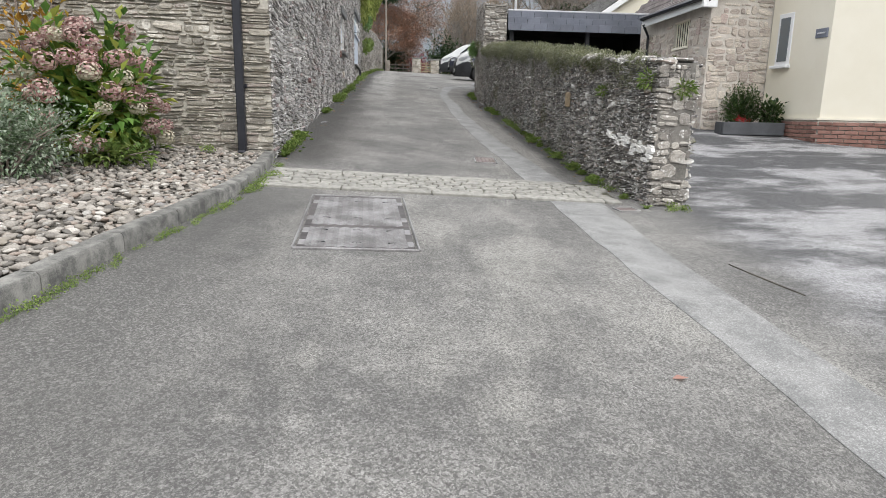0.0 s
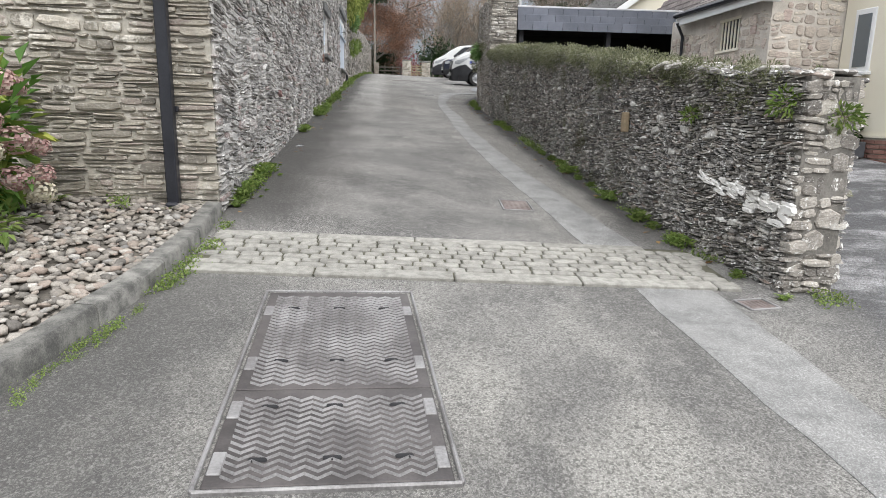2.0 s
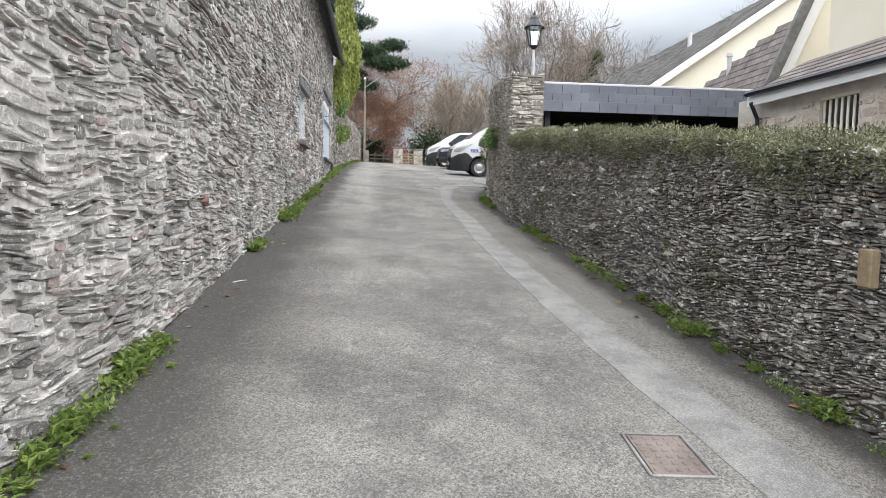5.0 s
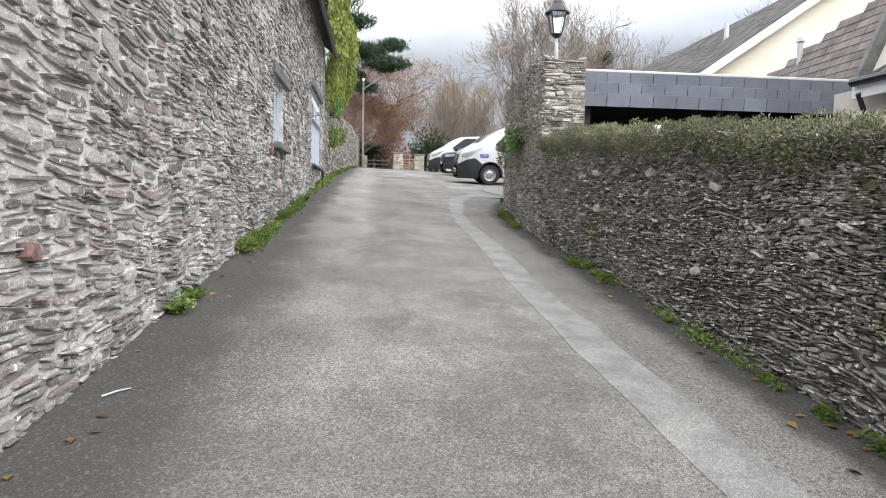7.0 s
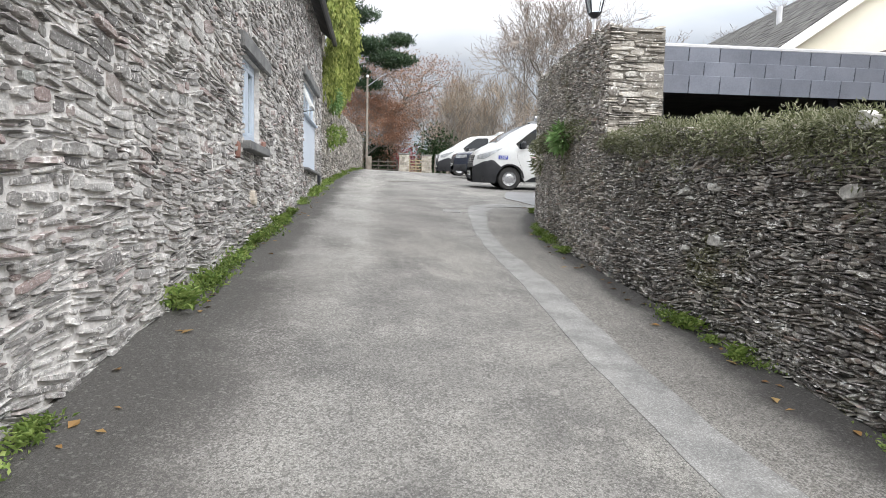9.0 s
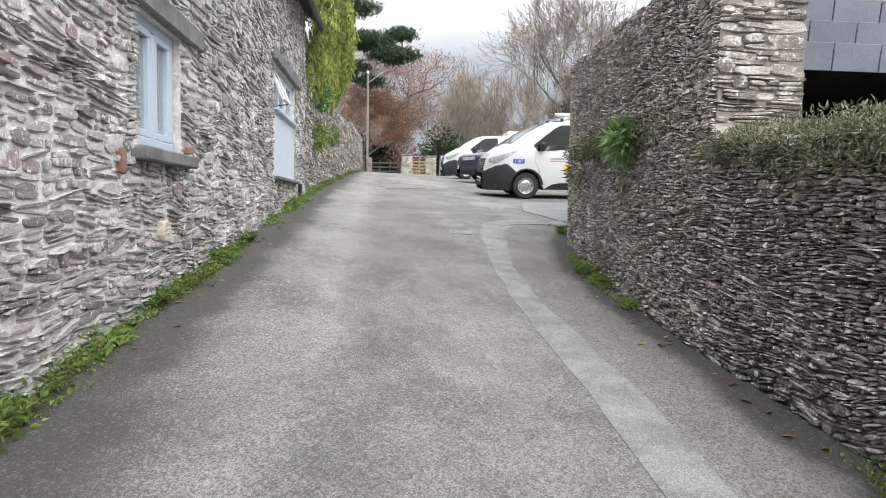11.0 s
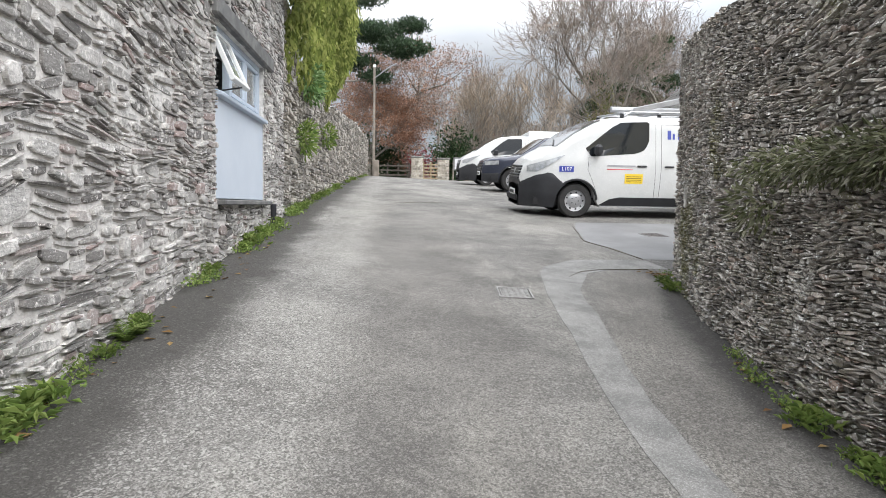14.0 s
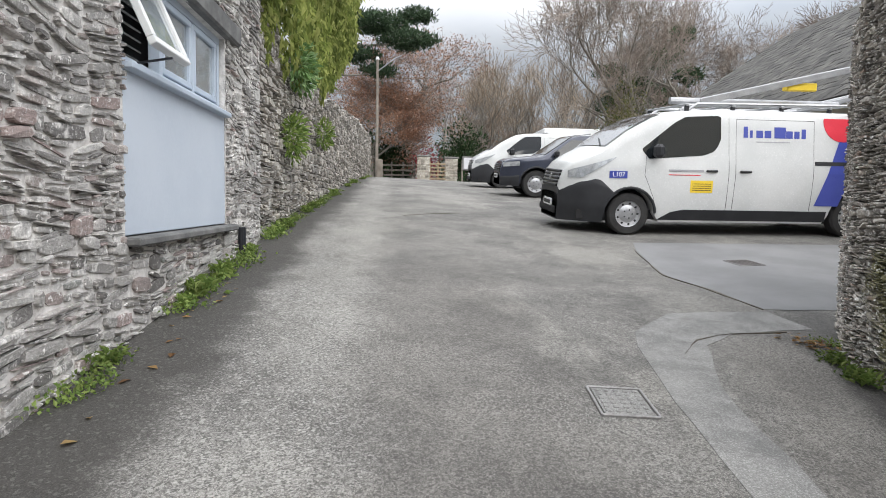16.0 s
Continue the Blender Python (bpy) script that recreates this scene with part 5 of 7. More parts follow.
part("soil", Geo().grid(lambda u, v: (kerb_x(-0.6 + 9.1 * v) - 0.13 - 6.2 * u, -0.6 + 9.1 * v, bed_z(kerb_x(-0.6 + 9.1 * v) - 0.13 - 6.2 * u, -0.6 + 9.1 * v) - 0.015), 24, 40).mesh("soil", M_SOIL, True), None, pbed)


def pebble_variant(seed):
    r = random.Random(seed)
    bm = bmesh.new()
    bmesh.ops.create_icosphere(bm, subdivisions=1, radius=1.0)
    for v in bm.verts:
        v.co *= 1 + 0.42 * noise.noise(v.co * 1.1 + Vector((seed, 0, 0)))
    V, F = np.array([tuple(v.co) for v in bm.verts]), [tuple(v.index for v in f.verts) for f in bm.faces]
    bm.free()
    return V, F


PV = [pebble_variant(k) for k in range(8)]
PM = []
for V, F in PV:
    g = Geo()
    g.v, g.f = [tuple(q) for q in V], F
    PM.append(g.mesh("pebble", M_PEBBLE, True))
jv, jf, jk, cnt = [], [], 0, 0
spots = []
tries = 0
while len(spots) < 19000 and tries < 60000:
    tries += 1
    y = rs.uniform(0.6, 8.35)
    x = kerb_x(y) - 0.16 - abs(rs.random()) ** 1.15 * 4.2
    rad = 0.012 + 0.030 * rs.random() ** 1.7
    spots.append((x, y, rad))
grid_used = {}
for x, y, rad in sorted(spots, key=lambda q: -q[2]):
    key = (round(x / 0.047), round(y / 0.047))
    if grid_used.get(key, 0) >= 1:
        continue
    grid_used[key] = 1
    vi = rs.randrange(8)
    m = Matrix.Translation((x, y, bed_z(x, y) + rad * 0.25)) @ pose(0, 0, 0, rs.uniform(-20, 20), rs.uniform(-20, 20), rs.uniform(0, 360)) @ Matrix.Diagonal((rad * 1.3, rad, rad * rs.uniform(0.4, 0.7), 1))
    if cnt < 290 and 3.4 < y < 6.4 and x > kerb_x(y) - 1.1:
        ob = new("pebble", PM[vi])
        ob.parent = pbed
        ob.matrix_world = m
        cnt += 1
    else:
        A = np.array(m)
        jv.append(PV[vi][0] @ A[:3, :3].T + A[:3, 3])
        jf += [tuple(i + jk for i in q) for q in PV[vi][1]]
        jk += len(PV[vi][0])
g = Geo()
g.v, g.f = [tuple(q) for q in np.concatenate(jv)], jf
ob = new("pebbles", g.mesh("pebbles", M_PEBBLE, True))
ob.parent = pbed
tagged(ob, kind="stuff")

# asphalt repairs and cracks at the top of the lane
def yard_sheet(u, v):
    y = 25.45 + 3.6 * v
    left = float(np.interp(y, [25.43, 26.16, 26.8, 28.34, 29.1], [3.33, 3.19, 2.97, 3.26, 3.5]))
    x = left + (9.5 - left) * u
    return x, y, ground_z(x, y) + 0.004


structure("yard_patch", "dark smooth asphalt repair beside the wall end", "road patch", Geo().grid(yard_sheet, 24, 18), M_PATCH2)
for nm, pts in (("crack", [(2.0, 24.15), (2.2, 24.45), (2.5, 24.62), (3.1, 24.75)]), ("crack", [(3.24, 28.34), (2.95, 26.8), (3.17, 26.16), (3.31, 25.43)]), ("crack", [(0.15, 31.1), (0.6, 31.6), (1.25, 32.1)]),
                ("crack", [(2.55, 4.6), (2.65, 4.2), (2.72, 3.9)])):
    structure("road_crack", "dark open crack in the asphalt", "crack", ribbon(pts, [0.006, 0.012, 0.012, 0.006][:len(pts)], 0.009, 0.12), M_SOIL)

# ---- vehicles ----
M_VANWHITE = surf("white_van_paint", (0.53, 0.54, 0.54), (0.61, 0.615, 0.615), 1.5, 0.22, 0, 0.0, 40)
M_NAVY = surf("dark_blue_grey_paint", (0.035, 0.04, 0.06), (0.05, 0.056, 0.08), 1.5, 0.2, 0.2, 0.0, 40)
M_TRIM = surf("dark_grey_bumper_plastic", (0.013, 0.014, 0.017), (0.024, 0.025, 0.029), 3.0, 0.55, 0, 0.2, 120)
M_RUBBER = surf("tyre_rubber", (0.016, 0.016, 0.017), (0.034, 0.033, 0.032), 5.0, 0.85, 0, 0.3, 60)
M_RIM = surf("silver_wheel", (0.33, 0.335, 0.35), (0.46, 0.465, 0.48), 4.0, 0.4, 0.6, 0.1, 60)
M_ALLOY = surf("dull_aluminium", (0.30, 0.305, 0.315), (0.44, 0.445, 0.46), 3.0, 0.42, 0.7, 0.1, 60)
M_LENS = surf("headlamp_lens", (0.30, 0.315, 0.33), (0.58, 0.60, 0.62), 9.0, 0.08, 0.3, 0.0, 60)
M_YELLOW = surf("yellow_sticker", (0.72, 0.50, 0.03), (0.78, 0.56, 0.05), 3.0, 0.5, 0, 0.0)
M_BLUE = surf("royal_blue_vinyl", (0.04, 0.06, 0.30), (0.055, 0.075, 0.34), 3.0, 0.35, 0, 0.0)
M_RED = surf("red_vinyl", (0.62, 0.03, 0.055), (0.68, 0.045, 0.07), 3.0, 0.35, 0, 0.0)
M_GREYTEXT = surf("grey_vinyl", (0.30, 0.30, 0.32), (0.36, 0.36, 0.38), 3.0, 0.5, 0, 0.0)


class Body:
    """The skin of a vehicle: u from the nose back, h up, half width w(u, h)."""

    def __init__(self, length, half, top, clear, wheels, arch, hub, waist, lean, nose):
        self.L, self.W, self.topline, self.clear, self.wheels, self.arch, self.hub, self.waist, self.lean, self.nose = length, half, top, clear, wheels, arch, hub, waist, lean, nose

    def t(self, u):
        return float(np.interp(u, [p[0] for p in self.topline], [p[1] for p in self.topline]))

    def b(self, u):
        z = self.clear
        for c in self.wheels:
            if abs(u - c) < self.arch:
                z = max(z, self.hub + math.sqrt(self.arch ** 2 - (u - c) ** 2))
        return z

    def w(self, u, h):
        w = self.W
        if u < self.nose:
            w *= 1 - 0.42 * (1 - u / self.nose) ** 2.2
        if u > self.L - 0.3:
            w *= 1 - 0.08 * ((u - self.L + 0.3) / 0.3) ** 2
        if h > self.waist:
            w *= 1 - self.lean * (h - self.waist)
        w -= 0.05 * max(0.0, (0.45 - h) / 0.25) + 0.015 * math.cos(min(1.0, abs(h - 0.8) / 0.5) * math.pi / 2) * -1
        return w

    def section(self, u, grow=0.0, lo=None, hi=None):
        B, H = self.b(u) if lo is None else lo(u), self.t(u) if hi is None else hi(u)
        H = max(H, B + 0.12)
        side = [(self.w(u, B + (H - 0.1 - B) * j / 9) + grow, B + (H - 0.1 - B) * j / 9) for j in range(10)]
        ws = side[-1][0]
        side += [(ws * 0.975, H - 0.045), (ws * 0.91, H - 0.012), (ws * 0.62, H + 0.004), (ws * 0.2, H + 0.012)]
        return [(u, -a, h) for a, h in side] + [(u, a, h) for a, h in side[::-1]]

    def stations(self, u0, u1):
        us = set(np.linspace(u0, u1, 30))
        for c in self.wheels:
            us |= {c + self.arch * math.sin(a) * 0.999 for a in np.linspace(-math.pi / 2, math.pi / 2, 15)}
        us |= {p[0] for p in self.topline}
        return sorted(round(u, 4) for u in us if u0 <= u <= u1)

    def skin(self, u0=0.0, u1=None, grow=0.0, lo=None, hi=None):
        return Geo().loft([self.section(u, grow, lo, hi) for u in self.stations(u0, self.L if u1 is None else u1)])

    def side(self, u0, u1, lo, hi, off=0.006, n=10, sgn=-1):
        """A thin panel on the flank between the heights lo(u) and hi(u)."""
        g = Geo()
        rings = []
        for i in range(n + 1):
            u = u0 + (u1 - u0) * i / n
            a, c = lo(u), max(hi(u), lo(u) + 0.004)
            row = []
            for k in range(5):
                h = a + (c - a) * k / 4
                row.append((u, sgn * (self.w(u, h) + off), h))
            back = [(q[0], q[1] - sgn * (off + 0.01), q[2]) for q in row[::-1]]
            rings.append(row + back)
        return g.loft(rings)

    def nose_u(self, h):
        us = np.linspace(0, 1.2, 200)
        for u in us:
            if self.t(u) >= h:
                return float(u)
        return 1.2


def const(v):
    return lambda u: v


def wheel(parent, u, y, hub, R, width, sgn):
    w = part("wheel", Geo().turn([(R * 0.62, -width / 2), (R * 0.9, -width / 2), (R * 0.985, -width * 0.36), (R, -width * 0.1), (R, width * 0.1), (R * 0.985, width * 0.36), (R * 0.9, width / 2), (R * 0.62, width / 2), (R * 0.6, 0), (R * 0.62, -width / 2)], 28), M_RUBBER, parent, "black rubber tyre", angle=30)
    w.matrix_world = parent.matrix_world @ pose(u, y, hub, 90 * (1 if sgn < 0 else -1), 0, 0)
    rim = part("rim", Geo().turn([(R * 0.66, width * 0.42), (R * 0.63, width * 0.47), (R * 0.58, width * 0.36), (R * 0.42, width * 0.30), (R * 0.3, width * 0.40), (R * 0.16, width * 0.42), (0.0, width * 0.44)], 24), M_RIM, w, "grey steel wheel", angle=30)
    for k in range(9):
        a = 2 * math.pi * k / 9
        hole = part("vent_hole", Geo().tube([(R * 0.49 * math.cos(a), R * 0.49 * math.sin(a), width * 0.3), (R * 0.49 * math.cos(a), R * 0.49 * math.sin(a), width * 0.355)], R * 0.055, 8), M_DARK, w)
    for k in range(5):
        a = 2 * math.pi * k / 5
        part("wheel_nut", Geo().tube([(R * 0.2 * math.cos(a), R * 0.2 * math.sin(a), width * 0.4), (R * 0.2 * math.cos(a), R * 0.2 * math.sin(a), width * 0.46)], R * 0.035, 6), M_TRIM, w)


def line_strip(body, parent, pts, off=0.002, width=0.007, mat=None, name="panel_gap"):
    """A thin dark shut line along the flank."""
    g = Geo()
    rings = []
    P = []
    for (u0, h0), (u1, h1) in zip(pts, pts[1:]):
        for i in range(6):
            P.append((u0 + (u1 - u0) * i / 6, h0 + (h1 - h0) * i / 6))
    P.append(pts[-1])
    g.tube([(u, -(body.w(u, h) + off - width * 0.3), h) for u, h in P], width / 2, 5)
    part(name, g, mat or M_TRIM, parent)


def text_mesh(word, size, mat):
    cu = bpy.data.curves.new("lettering", "FONT")
    cu.body, cu.size, cu.extrude, cu.align_x, cu.align_y = word, size, 0.001, "CENTER", "CENTER"
    ob = bpy.data.objects.new("lettering", cu)
    me = bpy.data.meshes.new_from_object(ob)
    bpy.data.objects.remove(ob)
    me.materials.clear()
    me.materials.append(mat)
    return me


def common(body, root, paint, glass_lo, screen, wheels_R, plate_h, grille):
    part("body", body.skin(), paint, root, angle=32)
    part("underbody", Geo().box((body.L / 2, 0, body.clear + 0.1), (body.L - 0.5, body.W * 1.7, 0.14)), M_DARK, root)
    for c in body.wheels:
        part("wheel_well", Geo().box((c, 0, body.hub + 0.12), (body.arch * 1.9, body.W * 1.5, 0.5)), M_DARK, root)
        for sgn in (-1, 1):
            wheel(root, c, sgn * (body.W - 0.135), body.hub, wheels_R, 0.22, sgn)
    u0, u1 = screen
    part("windscreen", Geo().grid(lambda a, v: (u0 + (u1 - u0) * a, (2 * v - 1) * 0.86 * body.w(u0 + (u1 - u0) * a, body.t(u0 + (u1 - u0) * a) - 0.05), body.t(u0 + (u1 - u0) * a) + 0.012 + 0.012 * (1 - (2 * v - 1) ** 2)), 8, 12).mesh("windscreen", M_DARKGLASS, True), None, root, "dark reflecting windscreen")
    g0, g1, gw = grille
    for k in range(5):
        h = g0 + (g1 - g0) * (k + 0.5) / 5
        part("grille_bar", Geo().box((body.nose_u(h) - 0.005, 0, h), (0.05, 2 * gw * (0.9 + 0.02 * k), (g1 - g0) / 5 - 0.014), None, 0.01), M_TRIM, root, "black grille bar")
    pl = part("number_plate", Geo().box((-0.03, -0.05, plate_h), (0.02, 0.52, 0.115), None, 0.004), M_WHITE, root, "white number plate")
    part("writing_bar", Geo().box((-0.043, -0.05, plate_h), (0.006, 0.40, 0.06), None, 0.002), M_TRIM, pl)


def white_van(m, fleet):
    root = thing("panel_van", "white panel van with roof rack and blue and red livery" if fleet else "white panel van with dark bumper in the parking row", "van", "parked vehicles", m=m)
    b = Body(5.6, 0.965, [(0, 0.62), (0.02, 0.80), (0.08, 1.0), (0.2, 1.12), (0.45, 1.26), (0.6, 1.33), (0.72, 1.42), (1.0, 1.63), (1.4, 1.85), (1.7, 1.94), (2.1, 1.985), (2.4, 1.995), (3.5, 2.0), (5.3, 1.98), (5.53, 1.9), (5.6, 1.7)],
             0.22, (1.05, 4.72), 0.40, 0.335, 1.05, 0.16, 0.85)
    common(b, root, M_VANWHITE, 1.2, (0.66, 1.55), 0.335, 0.46, (0.72, 1.0, 0.52))
    part("front_bumper", b.skin(0.0, 0.84, 0.012, lambda u: b.b(u) - 0.02, lambda u: float(np.interp(u, [0, 0.2, 0.48, 0.58, 0.80, 0.84], [0.72, 0.84, 0.94, 0.93, 0.74, 0.70]))), M_TRIM, root, "dark grey plastic bumper", angle=32)
    part("lower_intake", Geo().box((-0.02, 0, 0.35), (0.05, 1.0, 0.12), None, 0.02), M_DARK, root)
    for sgn in (-1, 1):
        part("headlight", b.side(0.12, 0.80, lambda u: 0.88 + 0.02 * (u - 0.1) + 0.62 * max(0, u - 0.3), lambda u: min(1.0 + 0.32 * (u - 0.12), b.t(u) - 0.05), 0.010, 12, sgn), M_LENS, root, "clear headlamp")
        gl = part("door_glass", b.side(1.22, 2.47, lambda u: float(np.interp(u, [1.22, 1.32, 2.2, 2.36, 2.43, 2.47], [1.33, 1.20, 1.27, 1.33, 1.42, 1.52])), lambda u: float(np.interp(u, [1.22, 1.72, 1.9, 2.43, 2.47], [1.36, 1.76, 1.86, 1.885, 1.86])), 0.007, 26, sgn), M_DARKGLASS, root, "dark side window")
        part("sill_trim", b.side(1.52, 4.28, const(0.25), lambda u: 0.26 + min(0.16, (u - 1.52) * 0.6), 0.010, 14, sgn), M_TRIM, root, "dark grey sill trim")
        part("arch_trim", Geo().tube([(1.05 + 0.415 * math.cos(a), sgn * (b.w(1.05 + 0.415 * math.cos(a), 0.6) - 0.002), 0.335 + 0.415 * math.sin(a)) for a in np.linspace(0.05, math.pi - 0.5, 16)], 0.022, 6), M_TRIM, root)
        mir = part("door_mirror", Geo().box((1.42, sgn * 1.07, 1.32), (0.14, 0.2, 0.22), None, 0.05), M_TRIM, root, "black door mirror")
        for hu in (2.33, 2.88):
            part("door_handle", Geo().box((hu, sgn * (b.w(hu, 1.03) + 0.012), 1.03), (0.19, 0.035, 0.035), None, 0.012), M_TRIM, root, "dark handle")
    line_strip(b, root, [(1.28, 1.24), (1.26, 0.95), (1.42, 0.6), (1.48, 0.28)])
    line_strip(b, root, [(2.60, 1.86), (2.61, 1.0), (2.60, 0.28)])
    line_strip(b, root, [(2.72, 1.84), (2.72, 1.0), (2.70, 0.28)])
    line_strip(b, root, [(4.0, 1.84), (4.0, 1.0), (3.98, 0.28)])
    line_strip(b, root, [(2.72, 1.84), (4.0, 1.84)])
    part("slide_rail", b.side(4.02, 5.3, const(1.15), const(1.21), 0.008), M_TRIM, root)
    part("bonnet_badge", Geo().turn([(0.0, 0.012), (0.06, 0.012), (0.07, 0.0)], 16, pose(0.02, 0, 0.86, 0, -80, 0)), M_ALLOY, root)
    part("wiper", Geo().tube([(0.64, -0.6, b.t(0.64) + 0.03), (0.8, 0.0, b.t(0.8) + 0.035)], 0.012, 6), M_TRIM, root)
    if not fleet:
        for c in (2.7, 4.3):
            part("roof_bar", Geo().box((c, 0, 2.02), (0.06, 1.5, 0.04), None, 0.01), M_ALLOY, root)
        return root
    # livery: plain shapes for the wordmark, web line and emblem
    for k, (du, hh) in enumerate(((0.0, 0.15), (0.065, 0.10), (0.13, 0.10), (0.215, 0.10), (0.315, 0.15), (0.435, 0.10), (0.52, 0.10), (0.595, 0.13))):
        wd = (0.045, 0.028, 0.07, 0.07, 0.12, 0.07, 0.055, 0.045)[k]
        part("wordmark_block", b.side(2.84 + du * 1.6, 2.84 + du * 1.6 + wd * 1.55, const(1.56), const(1.56 + hh * 1.15), 0.004, 2), M_BLUE, root)
    part("wordmark_line", b.side(3.05, 3.6, const(1.49), const(1.505), 0.004, 2), M_GREYTEXT, root)
    part("web_line", b.side(1.64, 2.2, const(1.015), const(1.045), 0.004, 3), M_GREYTEXT, root)
    part("web_line", b.side(1.64, 2.15, const(0.955), const(0.967), 0.004, 3), M_RED, root)
    stk = part("notice_sticker", b.side(2.0, 2.36, const(0.69), const(0.88), 0.005, 3), M_YELLOW, root, "yellow notice sticker")
    for k in range(4):
        part("writing_bar", b.side(2.03, 2.33, const(0.725 + 0.033 * k), const(0.732 + 0.033 * k), 0.008, 2), M_TRIM, stk)
    part("red_disc", Geo().loft([[(4.48 + 0.33 * math.cos(a), -(b.w(3.9, min(1.885, 1.85 + 0.33 * math.sin(a))) + o), min(1.885, 1.85 + 0.33 * math.sin(a))) for a in np.linspace(0, 2 * math.pi, 29)[:-1]] for o in (0.0, 0.006)]), M_RED, root, "red disc emblem")
    part("blue_stripe", Geo().grid(lambda a, v: (4.05 + 0.40 * a + 0.37 * v, -(b.w(3.5, 0.51 + 1.02 * v) + 0.006), 0.51 + 1.02 * v), 3, 8).mesh("blue_stripe", M_BLUE), None, root, "slanting blue stripe")
    tag = part("fleet_plate", b.side(0.70, 0.98, const(0.895), const(1.005), 0.008, 4), M_BLUE, root, "small blue fleet number plate")
    tx = part("lettering", text_mesh("L107", 0.10, M_WHITE), None, tag)
    y = -(b.w(0.84, 0.95) + 0.016)
    slope_a = math.degrees(math.atan2(-(b.w(0.98, 0.95) - b.w(0.70, 0.95)), 0.28))
    tx.matrix_basis = pose(0.84, y, 0.95, 90, 0, slope_a)
    # rack, ladder and tube on the roof
    for c in (1.95, 2.7, 3.5, 4.3):
        part("rack_bar", Geo().box((c, 0, 2.05), (0.05, 1.56, 0.035), None, 0.008), M_ALLOY, root)
        for sgn in (-1, 1):
            part("rack_foot", Geo().box((c, sgn * 0.74, 1.98), (0.07, 0.05, 0.13), None, 0.01), M_TRIM, root)
    for sgn in (-0.74, -0.42, 0.74):
        part("rack_rail", Geo().tube([(1.98, sgn, 1.98), (2.12, sgn, 2.07), (4.7, sgn, 2.10)], 0.024, 8), M_ALLOY, root)
    part("pipe_tube", Geo().tube([(1.9, -0.2, 2.15), (4.8, -0.2, 2.15)], 0.06, 10), M_ALLOY, root, "grey pipe carrier")
    lad = part("ladder", Geo().box((1.35, 0.0, 0.0), (2.9, 0.035, 0.10), None, 0.006), M_ALLOY, root, "aluminium ladder")
    lad.matrix_world = root.matrix_world @ pose(2.35, -0.55, 2.14, 0, -13, 0)
    part("ladder_rail", Geo().box((1.35, 0.36, 0.0), (2.9, 0.035, 0.10), None, 0.006), M_ALLOY, lad)
    for k in range(10):
        part("rung", Geo().tube([(0.05 + k * 0.29, 0.0, 0), (0.05 + k * 0.29, 0.36, 0)], 0.016, 6), M_ALLOY, lad)
    part("yellow_bracket", Geo().box((3.95, -0.45, 2.40), (0.5, 0.16, 0.13), None, 0.015), M_YELLOW, root, "yellow ladder clamp")
    return root


def dark_suv(m):
    root = thing("pickup", "dark blue-grey double-cab pickup parked side-on", "car", "parked vehicles", m=m)
    b = Body(5.2, 0.93, [(0, 0.62), (0.02, 0.82), (0.08, 0.98), (0.25, 1.06), (1.1, 1.16), (1.2, 1.19), (1.6, 1.46), (1.95, 1.70), (2.25, 1.77), (3.3, 1.75), (3.6, 1.66), (3.75, 1.25), (3.85, 1.16), (5.1, 1.15), (5.2, 1.0)],
             0.34, (0.98, 4.15), 0.46, 0.385, 1.05, 0.22, 0.8)
    common(b, root, M_NAVY, 1.2, (1.22, 2.0), 0.385, 0.58, (0.68, 0.92, 0.55))
    part("front_bumper", b.skin(0.0, 0.5, 0.012, const(0.32), lambda u: 0.64 + 0.1 * u), M_TRIM, root, "dark plastic bumper", angle=32)
    for sgn in (-1, 1):
        part("headlight", b.side(0.08, 0.5, lambda u: 0.84 + 0.1 * u, lambda u: min(0.97 + 0.08 * u, b.t(u) - 0.02), 0.008, 8, sgn), M_LENS, root, "clear headlamp")
        part("door_glass", b.side(1.45, 2.45, lambda u: 1.16, lambda u: min(1.24 + (u - 1.45) * 0.75, 1.62), 0.007, 14, sgn), M_DARKGLASS, root, "dark side window")
        part("door_glass", b.side(2.52, 3.45, lambda u: 1.16, lambda u: min(1.61, 1.61 - max(0, u - 3.2) * 0.8), 0.007, 10, sgn), M_DARKGLASS, root, "dark side window")
        part("door_mirror", Geo().box((1.5, sgn * 1.04, 1.24), (0.13, 0.22, 0.18), None, 0.05), M_TRIM, root, "black door mirror")
        part("arch_trim", Geo().tube([(0.98 + 0.47 * math.cos(a), sgn * (b.w(0.98 + 0.47 * math.cos(a), 0.6) - 0.002), 0.385 + 0.47 * math.sin(a)) for a in np.linspace(0.05, math.pi - 0.3, 16)], 0.025, 6), M_TRIM, root)
        for hu in (2.3, 3.25):
            part("door_handle", Geo().box((hu, sgn * (b.w(hu, 1.02) + 0.012), 1.02), (0.19, 0.03, 0.03), None, 0.01), M_NAVY, root)
    line_strip(b, root, [(1.38, 1.2), (1.36, 0.5)])
    line_strip(b, root, [(2.48, 1.7), (2.48, 0.5)])
    return root


def parked(x, y, rz=0.0):
    gz = [ground_z(x + 0.95, y - 0.9), ground_z(x + 4.0, y - 0.9), ground_z(x + 0.95, y + 0.9)]
    roll = math.degrees(math.atan2(gz[2] - gz[0], 1.8))
    pitch = -math.degrees(math.atan2(gz[1] - gz[0], 3.05))
    return Matrix.Translation((x, y, (gz[0] + gz[2]) / 2)) @ pose(0, 0, 0, 0, 0, rz) @ pose(0, 0, 0, roll, pitch, 0)


